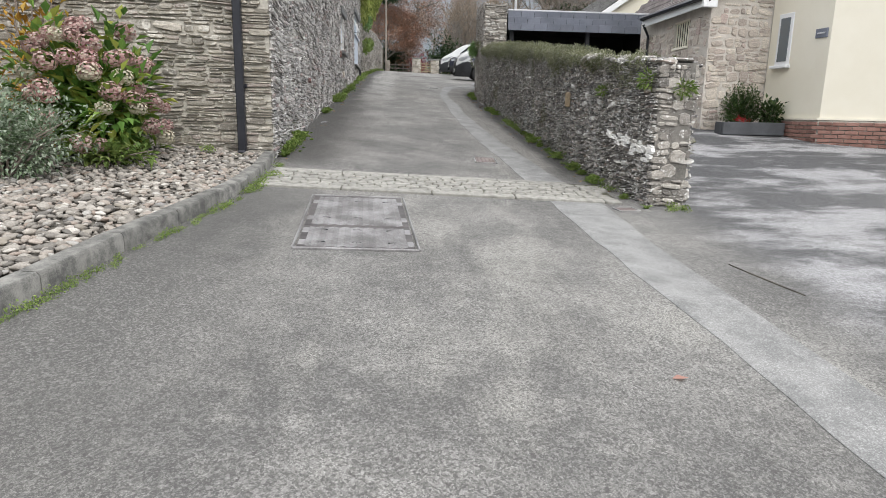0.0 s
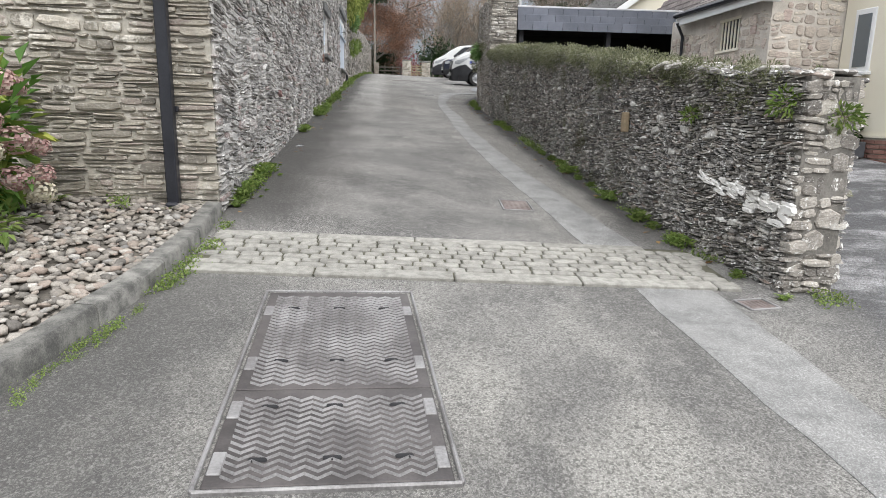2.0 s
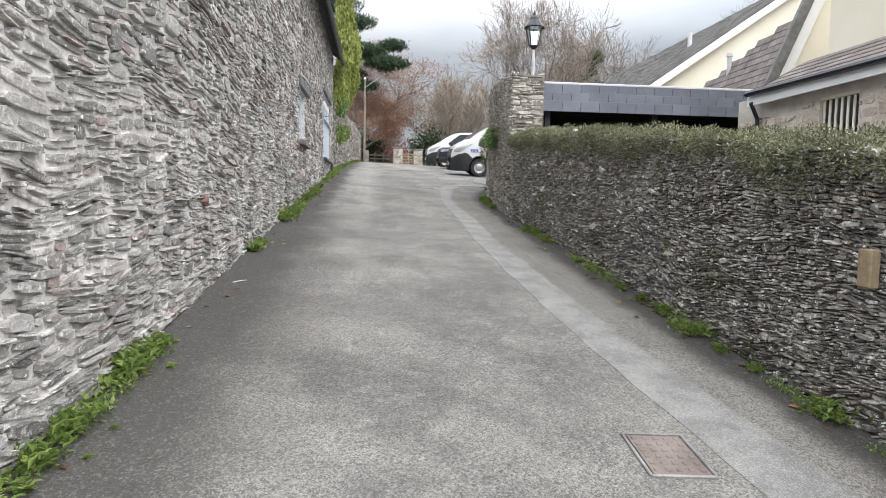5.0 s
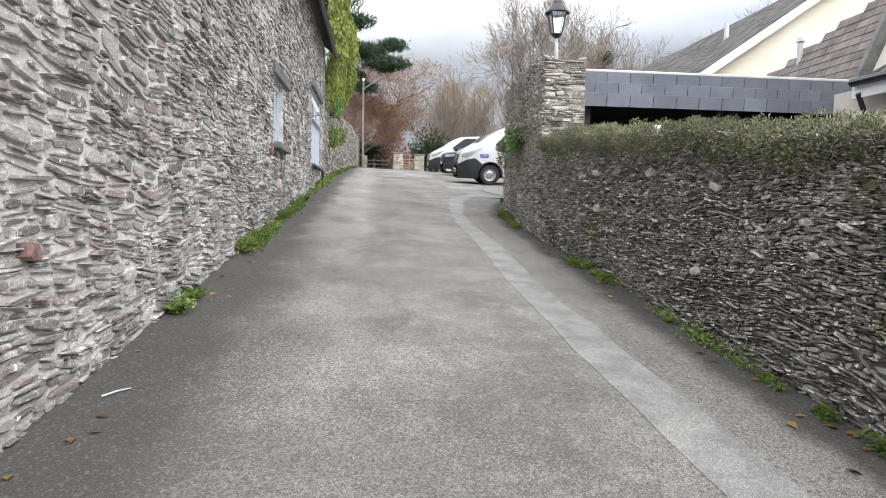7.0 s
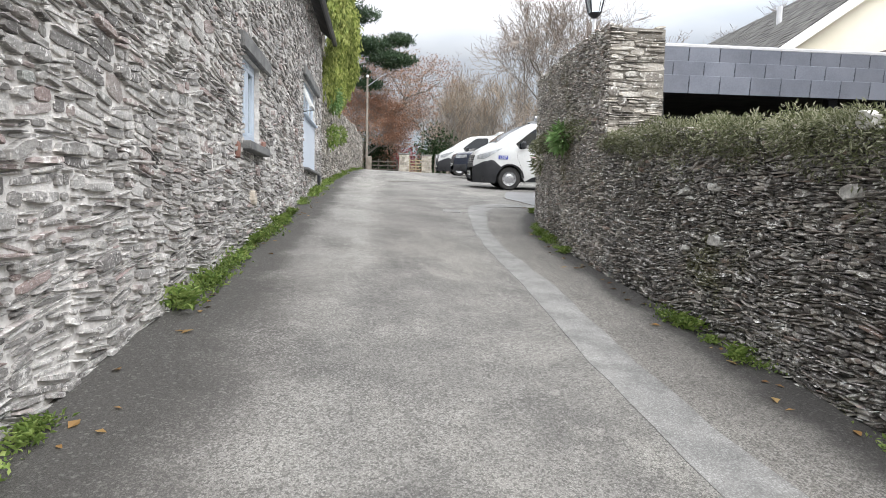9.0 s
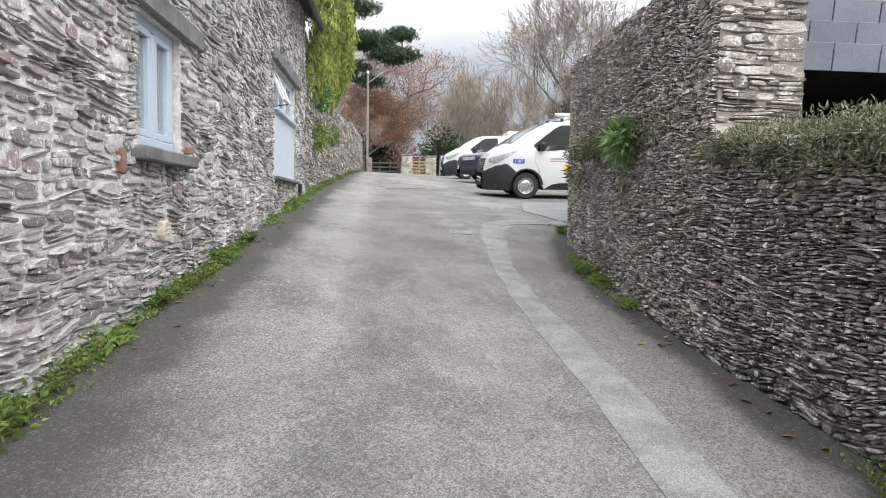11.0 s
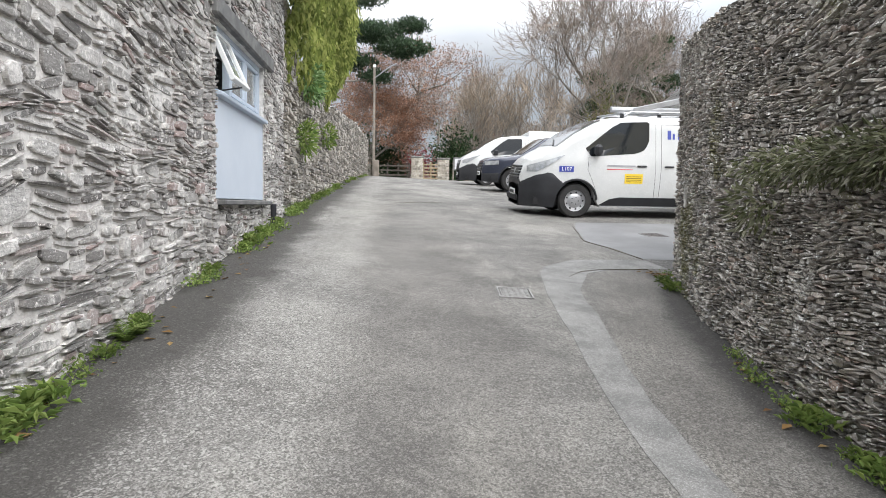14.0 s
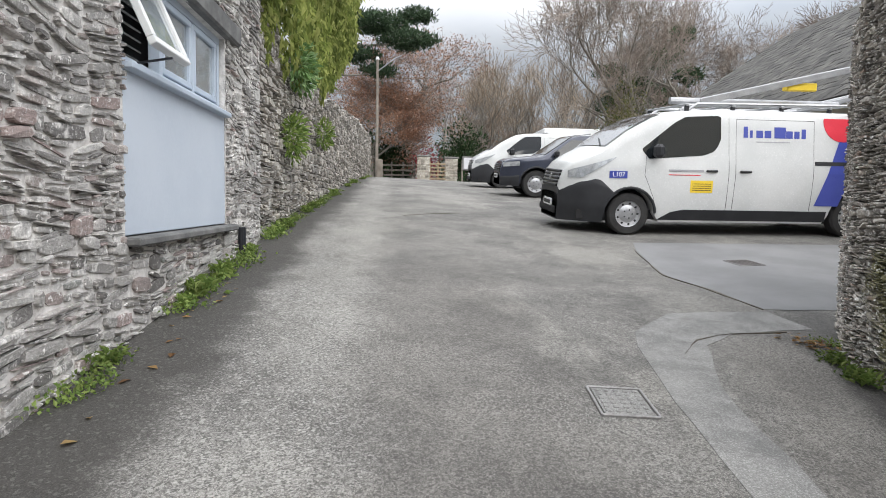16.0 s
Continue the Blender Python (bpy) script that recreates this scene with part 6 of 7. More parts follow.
white_van(parked(2.62, 30.75), True)
dark_suv(parked(2.95, 38.6))
white_van(parked(2.75, 43.8), False)

# ---- plants ----
def rnd_dir(r, up=0.0):
    v = Vector((r.gauss(0, 1), r.gauss(0, 1), r.gauss(0, 1) + up))
    return v.normalized()


def weed(seed, kind):
    """A low clump of weeds: broad, strappy or ferny leaves from one root."""
    r = random.Random(seed)
    g = Geo()
    if kind == 0:
        for i in range(170):
            a = r.uniform(0, 6.28)
            d = Vector((math.cos(a), math.sin(a), r.uniform(0.3, 1.5)))
            p = Vector((r.gauss(0, 0.045), r.gauss(0, 0.09), r.uniform(0, 0.09)))
            g.leaf(p, d, (0, 0, 1), r.uniform(0.03, 0.085), r.uniform(0.012, 0.026), 0.5)
    elif kind == 1:
        for i in range(180):
            p = Vector((r.gauss(0, 0.05), r.gauss(0, 0.14), abs(r.gauss(0, 0.05))))
            g.leaf(p, rnd_dir(r, 0.8), rnd_dir(r, 1), r.uniform(0.02, 0.042), r.uniform(0.014, 0.028), 0.2)
    else:
        for i in range(15):
            a = r.uniform(0, 6.28)
            d = Vector((math.cos(a), math.sin(a), r.uniform(0.7, 1.8))).normalized()
            L = r.uniform(0.12, 0.24)
            side = d.cross(Vector((0, 0, 1))).normalized()
            for k in range(10):
                f = k / 10
                p = d * L * f + Vector((0, 0, -0.5 * L * f * f))
                for sg in (-1, 1):
                    g.leaf(p, side * sg + d * 0.5, (0, 0, 1), 0.045 * (1 - f) + 0.01, 0.014, 0.2)
    return g.mesh("weed", M_WEED)


WEEDS = [weed(s, s % 3) for s in range(12)]
wr = random.Random(17)


def plant_weed(x, y, k, size, label):
    ob = thing("weed", label, "weed", "weeds along the walls")
    part("foliage", WEEDS[k], None, ob)
    ob.matrix_world = Matrix.Translation((x, y, ground_z(x, y) - 0.005)) @ pose(0, 0, 0, 0, 0, wr.uniform(-30, 30)) @ Matrix.Diagonal((size, size, size, 1))
    return ob


WL = ("leafy green weed growing at the foot of the stone wall", "low green creeping weed at the foot of the wall", "small green fern at the foot of the stone wall")
y = 8.7
while y < 52:
    dens = 0.10 if y < 30 else 0.3
    if noise.noise((y * 0.9, 1.7, 0)) > -0.05:
        k = wr.choice((0, 1, 3, 4, 6, 7, 9, 10, 2))
        plant_weed(LX + 0.06 + wr.uniform(0, 0.06) + (0.0 if y < 28 else 0.03 + (y - 28) * 0.011), y, k, wr.uniform(0.6, 1.35), WL[k % 3])
    y += wr.uniform(dens, dens * 3.2)
y = 7.2
while y < 24.5:
    xw = float(np.interp(y, [6.8, 8, 9.7, 14, 17.5, 19, 20.6, 22.6, 24.15, 25], [2.78, 2.62, 2.52, 2.45, 2.35, 2.33, 2.42, 2.70, 3.14, 3.7]))
    if noise.noise((y * 0.7, 9.7, 0)) > -0.1:
        k = wr.choice((0, 1, 3, 4, 6, 7, 9, 10, 2))
        plant_weed(xw - 0.08 - wr.uniform(0, 0.06), y, k, wr.uniform(0.45, 1.0), WL[k % 3])
    y += wr.uniform(0.12, 0.45)
for yy in np.arange(2.6, 8.3, 0.13):
    if wr.random() < 0.72:
        k = wr.randrange(12)
        plant_weed(kerb_x(yy) + 0.04 + wr.uniform(0, 0.05) * (1 + max(0, yy - 6.3)), yy, 3 * wr.randrange(4) + 1, wr.uniform(0.25, 0.5) + (0.25 if yy > 6.6 else 0), "green weed growing in the joint along the kerb")
for xx, yy, sz in ((3.0, 6.72, 0.7), (3.15, 6.75, 0.6), (2.72, 6.72, 0.6), (-1.62, 8.3, 0.5), (-2.4, 8.25, 0.8), (-2.9, 8.2, 0.8), (-3.4, 8.15, 0.9), (-2.0, 8.2, 0.4)):
    plant_weed(xx, yy, wr.randrange(12), sz, "leafy green weed at the foot of the wall end")
for ob in [o for o in scene.objects if o.name.startswith("weed") and o.parent is None and o.matrix_world.translation.x < -1.7 and o.matrix_world.translation.y < 8.4 and o.matrix_world.translation.y > 8.0]:
    ob.matrix_world.translation.z = bed_z(ob.matrix_world.translation.x, ob.matrix_world.translation.y) - 0.01

# fallen leaves
lf = Geo().add([(-0.5, 0, 0.0), (-0.1, 0.3, 0.12), (0.5, 0.02, 0.03), (-0.05, -0.28, 0.1), (0, 0, 0.02)], [(0, 4, 1), (1, 4, 2), (2, 4, 3), (3, 4, 0)]).mesh("fallen_leaf", M_DRYLEAF)
for i in range(130):
    if wr.random() < 0.5:
        y = wr.uniform(8, 26)
        x = LX + 0.1 + abs(wr.gauss(0, 0.13))
    else:
        y = wr.uniform(7.5, 22)
        x = float(np.interp(y, [6.8, 8, 9.7, 14, 17.5, 19, 20.6, 22.6], [2.78, 2.62, 2.52, 2.45, 2.35, 2.33, 2.42, 2.66])) - 0.1 - abs(wr.gauss(0, 0.12))
    ob = new("fallen_leaf", lf)
    tagged(ob, "dry brown fallen leaf lying on the asphalt", "leaf", "fallen leaves")
    sz = wr.uniform(0.04, 0.09)
    ob.matrix_world = Matrix.Translation((x, y, ground_z(x, y) + 0.006)) @ pose(0, 0, 0, wr.uniform(-12, 12), wr.uniform(-12, 12), wr.uniform(0, 360)) @ Matrix.Diagonal((sz, sz, sz, 1))
ob = new("fallen_leaf", Geo().add([(-0.5, 0, 0.0), (-0.1, 0.3, 0.12), (0.5, 0.02, 0.03), (-0.05, -0.28, 0.1), (0, 0, 0.02)], [(0, 4, 1), (1, 4, 2), (2, 4, 3), (3, 4, 0)]).mesh("fallen_leaf", M_BROWNLEAF))
tagged(ob, "small brown curled leaf on the open asphalt", "leaf", "fallen leaves")
ob.matrix_world = Matrix.Translation((1.30, 2.64, ground_z(1.30, 2.64) + 0.006)) @ Matrix.Diagonal((0.08, 0.08, 0.08, 1))


# greenery on the low right wall's top
def wall_top_green():
    r = random.Random(41)
    g = Geo()
    s = 0.0
    while s < R_LOW.length - 0.15:
        fade = min(1.0, (R_LOW.length - s) / 3.0)
        clump = noise.noise((s * 1.1, 0.3, 2)) + 0.5 * noise.noise((s * 3.3, 5, 2))
        if r.random() < 0.35 + 0.6 * fade + 0.3 * clump:
            p, n = R_LOW(s)
            size = r.uniform(0.06, 0.15) * (0.6 + 0.4 * fade) * (1 + 0.35 * clump)
            front = r.random() < 0.62
            out = r.uniform(-0.02, 0.04) if front else r.uniform(-0.45, -0.05)
            h = low_top(s) + (-abs(r.gauss(0, 0.09)) * (1 + clump) if front else r.uniform(-0.02, 0.05))
            for k in range(int(110 * size / 0.1)):
                v = rnd_dir(r, 0.35)
                q = Vector((p[0] + n[0] * out, p[1] + n[1] * out, h)) + Vector((v[0] * 0.75, v[1] * 1.2, v[2] * 0.75)) * size * r.uniform(0.75, 1.05)
                g.leaf(q, v + rnd_dir(r) * 0.8, rnd_dir(r, 0.8), r.uniform(0.014, 0.045), r.uniform(0.006, 0.014), 0.3)
        s += r.uniform(0.006, 0.03)
    return g


ivy = thing("wall_top_ivy", "straggling dull green ivy and tufts along the wall top", "ivy", kind="stuff")
ivy_mesh = part("foliage", wall_top_green().mesh("foliage", M_IVY), None, ivy)
cap = thing("coping_stone", "row of rough flat coping stones on the wall end", "stone")
rc = random.Random(9)
for i in range(18):
    s = R_LOW.length - 0.1 - i * 0.11
    p, n = R_LOW(s)
    st = part("slab", Geo().box((0, 0, 0), (rc.uniform(0.2, 0.34), rc.uniform(0.14, 0.26), rc.uniform(0.03, 0.06)), pose(p[0] - n[0] * (0.06 + 0.3 * (i % 2)) + rc.uniform(-0.04, 0.04), p[1], low_top(s) - 0.005 + rc.uniform(-0.02, 0.02), rc.uniform(-14, 8), rc.uniform(-9, 9), rc.uniform(-35, 35)), 0.014), M_STONE_R, cap)


def tuft(name, label, cat, x, y, z, n, spread, leaf, mat, seed, up=0.2, out=(0, 0, 0), kind="", narrow=0.25):
    """A loose clump of leaves about a point."""
    r = random.Random(seed)
    g = Geo()
    for i in range(n):
        v = rnd_dir(r)
        rad = r.random() ** 0.5
        p = Vector((v[0] * spread[0], v[1] * spread[1], v[2] * spread[2])) * rad
        d = (v + Vector(out) + rnd_dir(r) * 0.6).normalized()
        g.leaf(p, d, rnd_dir(r, up), r.uniform(leaf * 0.6, leaf * 1.3), leaf * r.uniform(narrow, narrow * 1.8), 0.4)
    ob = thing(name, label, cat, "", kind, None, None, pose(x, y, z))
    part("foliage", g.mesh("foliage", mat), None, ob)
    stalks = Geo()
    for i in range(7):
        v = rnd_dir(r)
        stalks.tube([(-out[0] * spread[0], 0, 0), (v[0] * spread[0] * 0.7, v[1] * spread[1] * 0.7, v[2] * spread[2] * 0.7)], [0.005, 0.002], 4)
    tagged(part("stem", stalks, M_TWIG, ob), kind="stuff")
    return ob


tuft("wall_shrub", "bright green leafy shrub rooted in the stone wall", "plant", 2.22, 19.45, 3.2, 230, (0.10, 0.16, 0.17), 0.12, M_FERN, 51, 0.3, (-0.5, -0.1, -0.45), "", 0.17)
tuft("wall_shrub", "small green plant rooted in the dark wall", "plant", 2.52, 21.6, 3.05, 160, (0.14, 0.3, 0.2), 0.08, M_IVY, 52, 0.3, (-0.5, 0, -0.3))
tuft("wall_plant", "brown-green moss tuft hanging on the dark wall", "plant", 2.35, 20.0, 3.27, 3000, (0.1, 1.7, 0.15), 0.05, M_IVY, 53, 0.3, (-0.4, 0, -0.5))
tuft("wall_plant", "small green wall plant below the coping", "plant", 2.72, 7.0, 1.72, 120, (0.1, 0.12, 0.1), 0.06, M_WEED, 54, 0.3, (-0.4, -0.3, -0.2))
tuft("wall_plant", "small green wall plant below the coping", "plant", 3.08, 6.84, 1.62, 120, (0.12, 0.08, 0.09), 0.06, M_WEED, 55, 0.3, (0, -0.5, -0.2))
tuft("wall_plant", "small green leafy plant growing from the wall face", "plant", 2.56, 8.1, 1.64, 50, (0.05, 0.08, 0.05), 0.06, M_WEED, 56, 0.3, (-0.4, 0, 0))
tuft("wall_plant", "green plants growing from the boundary wall face", "plant", -1.45, 29.6, 4.2, 260, (0.14, 0.5, 0.35), 0.12, M_WEED, 57, 0.3, (0.4, 0, 0))
tuft("wall_plant", "green plants growing from the boundary wall face", "plant", -1.45, 30.2, 5.3, 360, (0.2, 0.7, 0.35), 0.14, M_FERN, 58, 0.3, (0.4, 0, -0.2))
tuft("wall_plant", "green plants growing from the boundary wall face", "plant", -1.4, 33.0, 4.6, 200, (0.14, 0.6, 0.3), 0.12, M_WEED, 59, 0.3, (0.4, 0, 0))
# white lime run down the wall near its end
splash = thing("lime_splash", "white lime mortar splash run over the dark wall end", "mortar", geo=None)
rl = random.Random(19)
for k in range(40):
    f = rl.random() ** 0.7
    yy = 7.95 - 1.1 * f
    fx, fn = R_LOW(18.05 - yy + 0.02) if yy > 6.9 else R_LOW(R_LOW.length - 0.03)
    zz = 1.12 - 0.2 * f + rl.gauss(0, 0.015 + 0.045 * f)
    blob = Geo().add([tuple(q) for q in VARIANTS[k % 24][0]], VARIANTS[k % 24][1])
    ob = part("run", blob, M_QUARTZ, splash)
    ob.matrix_world = Matrix.Translation((fx[0], fx[1], zz)) @ pose(0, 0, 0, 0, 0, 92) @ pose(0, 0, 0, 0, -12 + rl.uniform(-16, 16), 0) @ Matrix.Diagonal((rl.uniform(0.09, 0.2), rl.uniform(0.02, 0.032), rl.uniform(0.018, 0.04) * (1 + 0.8 * f), 1))
# timber tag and pale stones set in the right wall
thing("wall_tag", "small weathered wooden block set in the stone wall", "block", geo=Geo().box((2.49, 9.45, 1.55), (0.06, 0.10, 0.21), None, 0.008), mat=M_FENCE)
rq = random.Random(77)
for k in range(16):
    s = rq.uniform(1.0, 10.9) if k < 12 else rq.uniform(10.1, 10.9)
    pq, nq = R_LOW(s)
    zq = ground_z(pq[0], pq[1]) + (rq.uniform(0.45, 1.15) if k < 12 else rq.uniform(0.35, 0.7))
    ob = thing("quartz_stone", "pale lichened quartz stone set in the dark wall", "stone", "pale stones in the wall", geo=Geo().add([tuple(q) for q in VARIANTS[k % 24][0]], VARIANTS[k % 24][1]), mat=M_LICHEN)
    ob.matrix_world = Matrix.Translation((pq[0] - 0.012, pq[1], zq)) @ pose(0, 0, 0, 0, 0, 90) @ pose(0, 0, 0, 0, rq.uniform(-20, 20), 0) @ Matrix.Diagonal((rq.uniform(0.04, 0.12), 0.045, rq.uniform(0.02, 0.055), 1))
for yq, zq, wq, hq in ((15.82, 2.08, 0.16, 0.09), (14.53, 2.42, 0.14, 0.08), (13.67, 1.6, 0.13, 0.08), (13.44, 2.26, 0.14, 0.06), (14.45, 2.79, 0.13, 0.1), (8.71, 1.59, 0.1, 0.09), (8.79, 1.48, 0.12, 0.07), (8.22, 1.5, 0.13, 0.06), (8.43, 1.29, 0.11, 0.06), (8.94, 1.09, 0.12, 0.05), (7.83, 1.46, 0.11, 0.06), (9.34, 1.74, 0.1, 0.05)):
    pq, nq = R_LOW(18.05 - yq)
    ob = thing("quartz_stone", "large pale lichened stone set in the dark wall", "stone", "pale stones in the wall", geo=Geo().add([tuple(q) for q in VARIANTS[int(yq * 7) % 24][0]], VARIANTS[int(yq * 7) % 24][1]), mat=M_LICHEN)
    ob.matrix_world = Matrix.Translation((pq[0] - 0.004, yq, zq)) @ pose(0, 0, 0, 0, 0, 91) @ pose(0, 0, 0, 0, rq.uniform(-18, 18), 0) @ Matrix.Diagonal((wq, 0.035, hq, 1))
ob = thing("pale_stone", "large pale rounded stone set in the rubble wall", "stone", geo=Geo().add([tuple(q) for q in VARIANTS[5][0]], VARIANTS[5][1]), mat=M_STONE_H)
ob.matrix_world = Matrix.Translation((LX, 19.03, 2.37)) @ pose(0, 0, 0, 0, 0, -90) @ Matrix.Diagonal((0.19, 0.05, 0.17, 1))
bracket = thing("old_wall_bracket", "weathered pale iron strap fixed to the dark wall", "bracket", m=pose(2.925, 23.5, 3.12, 4, 0, -17))
part("strap", Geo().box((0, 0, 0), (0.03, 0.032, 0.2), None, 0.006), M_LICHEN, bracket)
for dz in (-0.05, -0.095):
    part("slot", Geo().box((-0.015, 0, dz), (0.006, 0.02, 0.024), None, 0.003), M_DARK, bracket)
stick = thing("twig", "short pale dry twig lying on the asphalt", "twig", geo=Geo().tube([(-1.43, 12.15, ground_z(-1.43, 12.15) + 0.008), (-1.385, 12.205, ground_z(-1.385, 12.2) + 0.012), (-1.33, 12.26, ground_z(-1.33, 12.26) + 0.008)], [0.006, 0.005, 0.003], 6), mat=M_LEADW)
for k in range(34):
    xx, yy = 3.1 + rq.gauss(0, 0.09), 24.5 + rq.gauss(0, 0.12)
    ob = new("fallen_leaf", lf)
    tagged(ob, "dry brown fallen leaf heaped at the wall end", "leaf", "fallen leaves")
    sz = rq.uniform(0.04, 0.09)
    ob.matrix_world = Matrix.Translation((xx, yy, ground_z(xx, yy) + rq.uniform(0.006, 0.02))) @ pose(0, 0, 0, rq.uniform(-18, 18), rq.uniform(-18, 18), rq.uniform(0, 360)) @ Matrix.Diagonal((sz, sz, sz, 1))
ob = thing("red_stone", "dark red stone set in the pale rubble wall", "stone", geo=Geo().add([tuple(q) for q in VARIANTS[3][0]], VARIANTS[3][1]), mat=M_REDSTONE)
ob.matrix_world = Matrix.Translation((LX - 0.01, 11.83, 1.85)) @ pose(0, 0, 0, 0, 0, -90) @ Matrix.Diagonal((0.13, 0.055, 0.1, 1))


for yy, zz, tilt_a in ((19.72, 3.05, 8), (18.28, 2.86, 84)):
    bo = part("brick", Geo().box((0, 0, 0), (0.06, 0.17, 0.065), None, 0.01), M_BRICK, left_wall)
    bo.matrix_world = pose(LX + 0.005, yy, zz, tilt_a, 0, 0)

# ---- shrubs in the pebble bed ----
def bush(name, label, cat, x, y, z, size, n, leaf, mat, seed, stems=9, stem_mat=None):
    """A bush: stems and many leaves gathered in clumps."""
    r = random.Random(seed)
    root = thing(name, label, cat, m=pose(x, y, z))
    sg, lg = Geo(), Geo()
    tips = []
    for i in range(stems):
        a = r.uniform(0, 6.28)
        q = r.uniform(0.2, 1.0)
        tip = Vector((math.cos(a) * size[0] * q, math.sin(a) * size[1] * q, size[2] * r.uniform(0.35, 1.0) * (1.15 - 0.45 * q)))
        sg.tube([(0.05 * math.cos(a), 0.05 * math.sin(a), 0), tip * 0.5 + Vector((0, 0, size[2] * 0.12)), tip], [0.012, 0.009, 0.004], 5)
        tips.append(tip)
    for i in range(n):
        t = r.choice(tips)
        f = r.uniform(0.35, 1.05)
        v = rnd_dir(r, 0.3)
        p = t * f + Vector((v[0] * size[0], v[1] * size[1], v[2] * size[2])) * 0.24
        if p.z < 0.02:
            p.z = r.uniform(0.02, 0.2)
        lg.leaf(p, (v + Vector((0, 0, 0.1))).normalized(), (0, 0, 1), r.uniform(leaf * 0.6, leaf * 1.3), leaf * r.uniform(0.4, 0.65), 0.4)
    tagged(part("stem", sg, stem_mat or M_TWIG, root), kind="stuff")
    part("foliage", lg.mesh("foliage", mat), None, root)
    return root, tips


hyd, htips = bush("hydrangea", "hydrangea bush with faded pink flower heads and green leaves", "shrub", -3.4, 7.5, bed_z(-3.4, 7.5), (0.8, 0.62, 1.35), 2300, 0.165, M_HYD_LEAF, 61, 26)
rh = random.Random(62)


def flower_head(seed, mat):
    r = random.Random(seed)
    g = Geo()
    for i in range(170):
        v = rnd_dir(r)
        p = v * r.uniform(0.075, 0.1)
        side = v.orthogonal().normalized()
        g.leaf(p - side * 0.016, side, v, 0.034, 0.03, 0.25)
    return g.mesh("flower_head", mat)


HEADS = [flower_head(70 + k, M_HYD_PALE if k == 0 else M_HYD_FLOWER) for k in range(4)]
for i in range(48):
    a, h = rh.uniform(-3.0, 0.2), rh.uniform(0.15, 1.4)
    w = 0.80 * math.sqrt(max(0.12, 1 - (h / 1.55) ** 2))
    ob = new("flower_head", HEADS[rh.choice((0, 1, 1, 2, 2, 3, 3))])
    ob.parent = hyd
    sz = rh.uniform(0.9, 1.35)
    ob.matrix_world = Matrix.Translation((-3.4 + math.cos(a) * w, 7.5 + math.sin(a) * w * 0.85, bed_z(-3.4, 7.5) + h)) @ Matrix.Diagonal((sz, sz, sz * 0.8, 1))
bush("variegated_shrub", "low shrub with small silver-edged leaves", "shrub", -3.65, 6.15, bed_z(-3.65, 6.15), (0.75, 0.6, 0.82), 5200, 0.055, M_SILVER_LEAF, 63, 30)
bush("amber_shrub", "autumn shrub with amber and yellow leaves", "shrub", -4.3, 6.6, bed_z(-4.3, 6.6), (0.6, 0.6, 1.15), 700, 0.12, M_AMBER_LEAF, 64, 18)
bush("amber_shrub", "climbing shrub with amber leaves against the wall", "shrub", -4.3, 8.1, bed_z(-4.3, 8.1), (0.6, 0.25, 2.4), 500, 0.11, M_AMBER_LEAF, 65, 18)
bush("low_groundcover", "low dark green groundcover beneath the hydrangea", "shrub", -3.05, 7.0, bed_z(-3.05, 7.0), (0.6, 0.4, 0.28), 600, 0.09, M_WEED, 66, 16)
bush("box_shrub", "dense clipped green shrub in the grey trough", "shrub", 7.1, 13.02, ground_z(7, 12.9) + 0.2, (0.44, 0.26, 0.7), 6000, 0.05, M_HEDGE2, 67, 60)
bush("laurel_shrub", "glossy dark green shrub in the grey trough", "shrub", 7.72, 12.95, ground_z(7, 12.9) + 0.2, (0.32, 0.22, 0.5), 420, 0.11, M_HEDGE2, 68, 14)
bush("red_flowers", "small red flowers in the grey trough", "flower", 7.05, 12.85, ground_z(7, 12.9) + 0.22, (0.3, 0.08, 0.13), 160, 0.045, M_REDFLOWER, 69, 8)


# ---- trees ----
def grow(r, wood, twig, p, d, length, rad, depth, spec, tips):
    """One limb and, from it, the next ones."""
    n = 4 if depth > 1 else 2 if depth else 1
    pts, radii = [p], [rad]
    dd = d.copy()
    for i in range(n):
        dd = (dd + rnd_dir(r) * spec["wander"] + Vector((0, 0, spec["lift"]))).normalized()
        pts.append(pts[-1] + dd * length / n)
        radii.append(max(0.011, rad * (1 - (0.42 if depth > 0 else 0.75) * (i + 1) / n)))
    (wood if depth > 1 else twig).tube(pts, radii, 7 if depth > 3 else 5 if depth > 1 else 3, False)
    if depth == 0:
        tips.append((pts[-1], dd))
        return
    k = r.choice(spec["fork"])
    for i in range(k):
        f = r.uniform(0.35, 1.0) if i else 1.0
        j = f * n
        a = pts[int(min(j, n - 0.001))].lerp(pts[int(min(j, n - 0.001)) + 1], j - int(min(j, n - 0.001)))
        nd = (dd + rnd_dir(r) * spec["spread"]).normalized()
        grow(r, wood, twig, a, nd, length * r.uniform(0.62, 0.86), radii[-1] * (0.9 if i == 0 else 0.68), depth - 1, spec, tips)


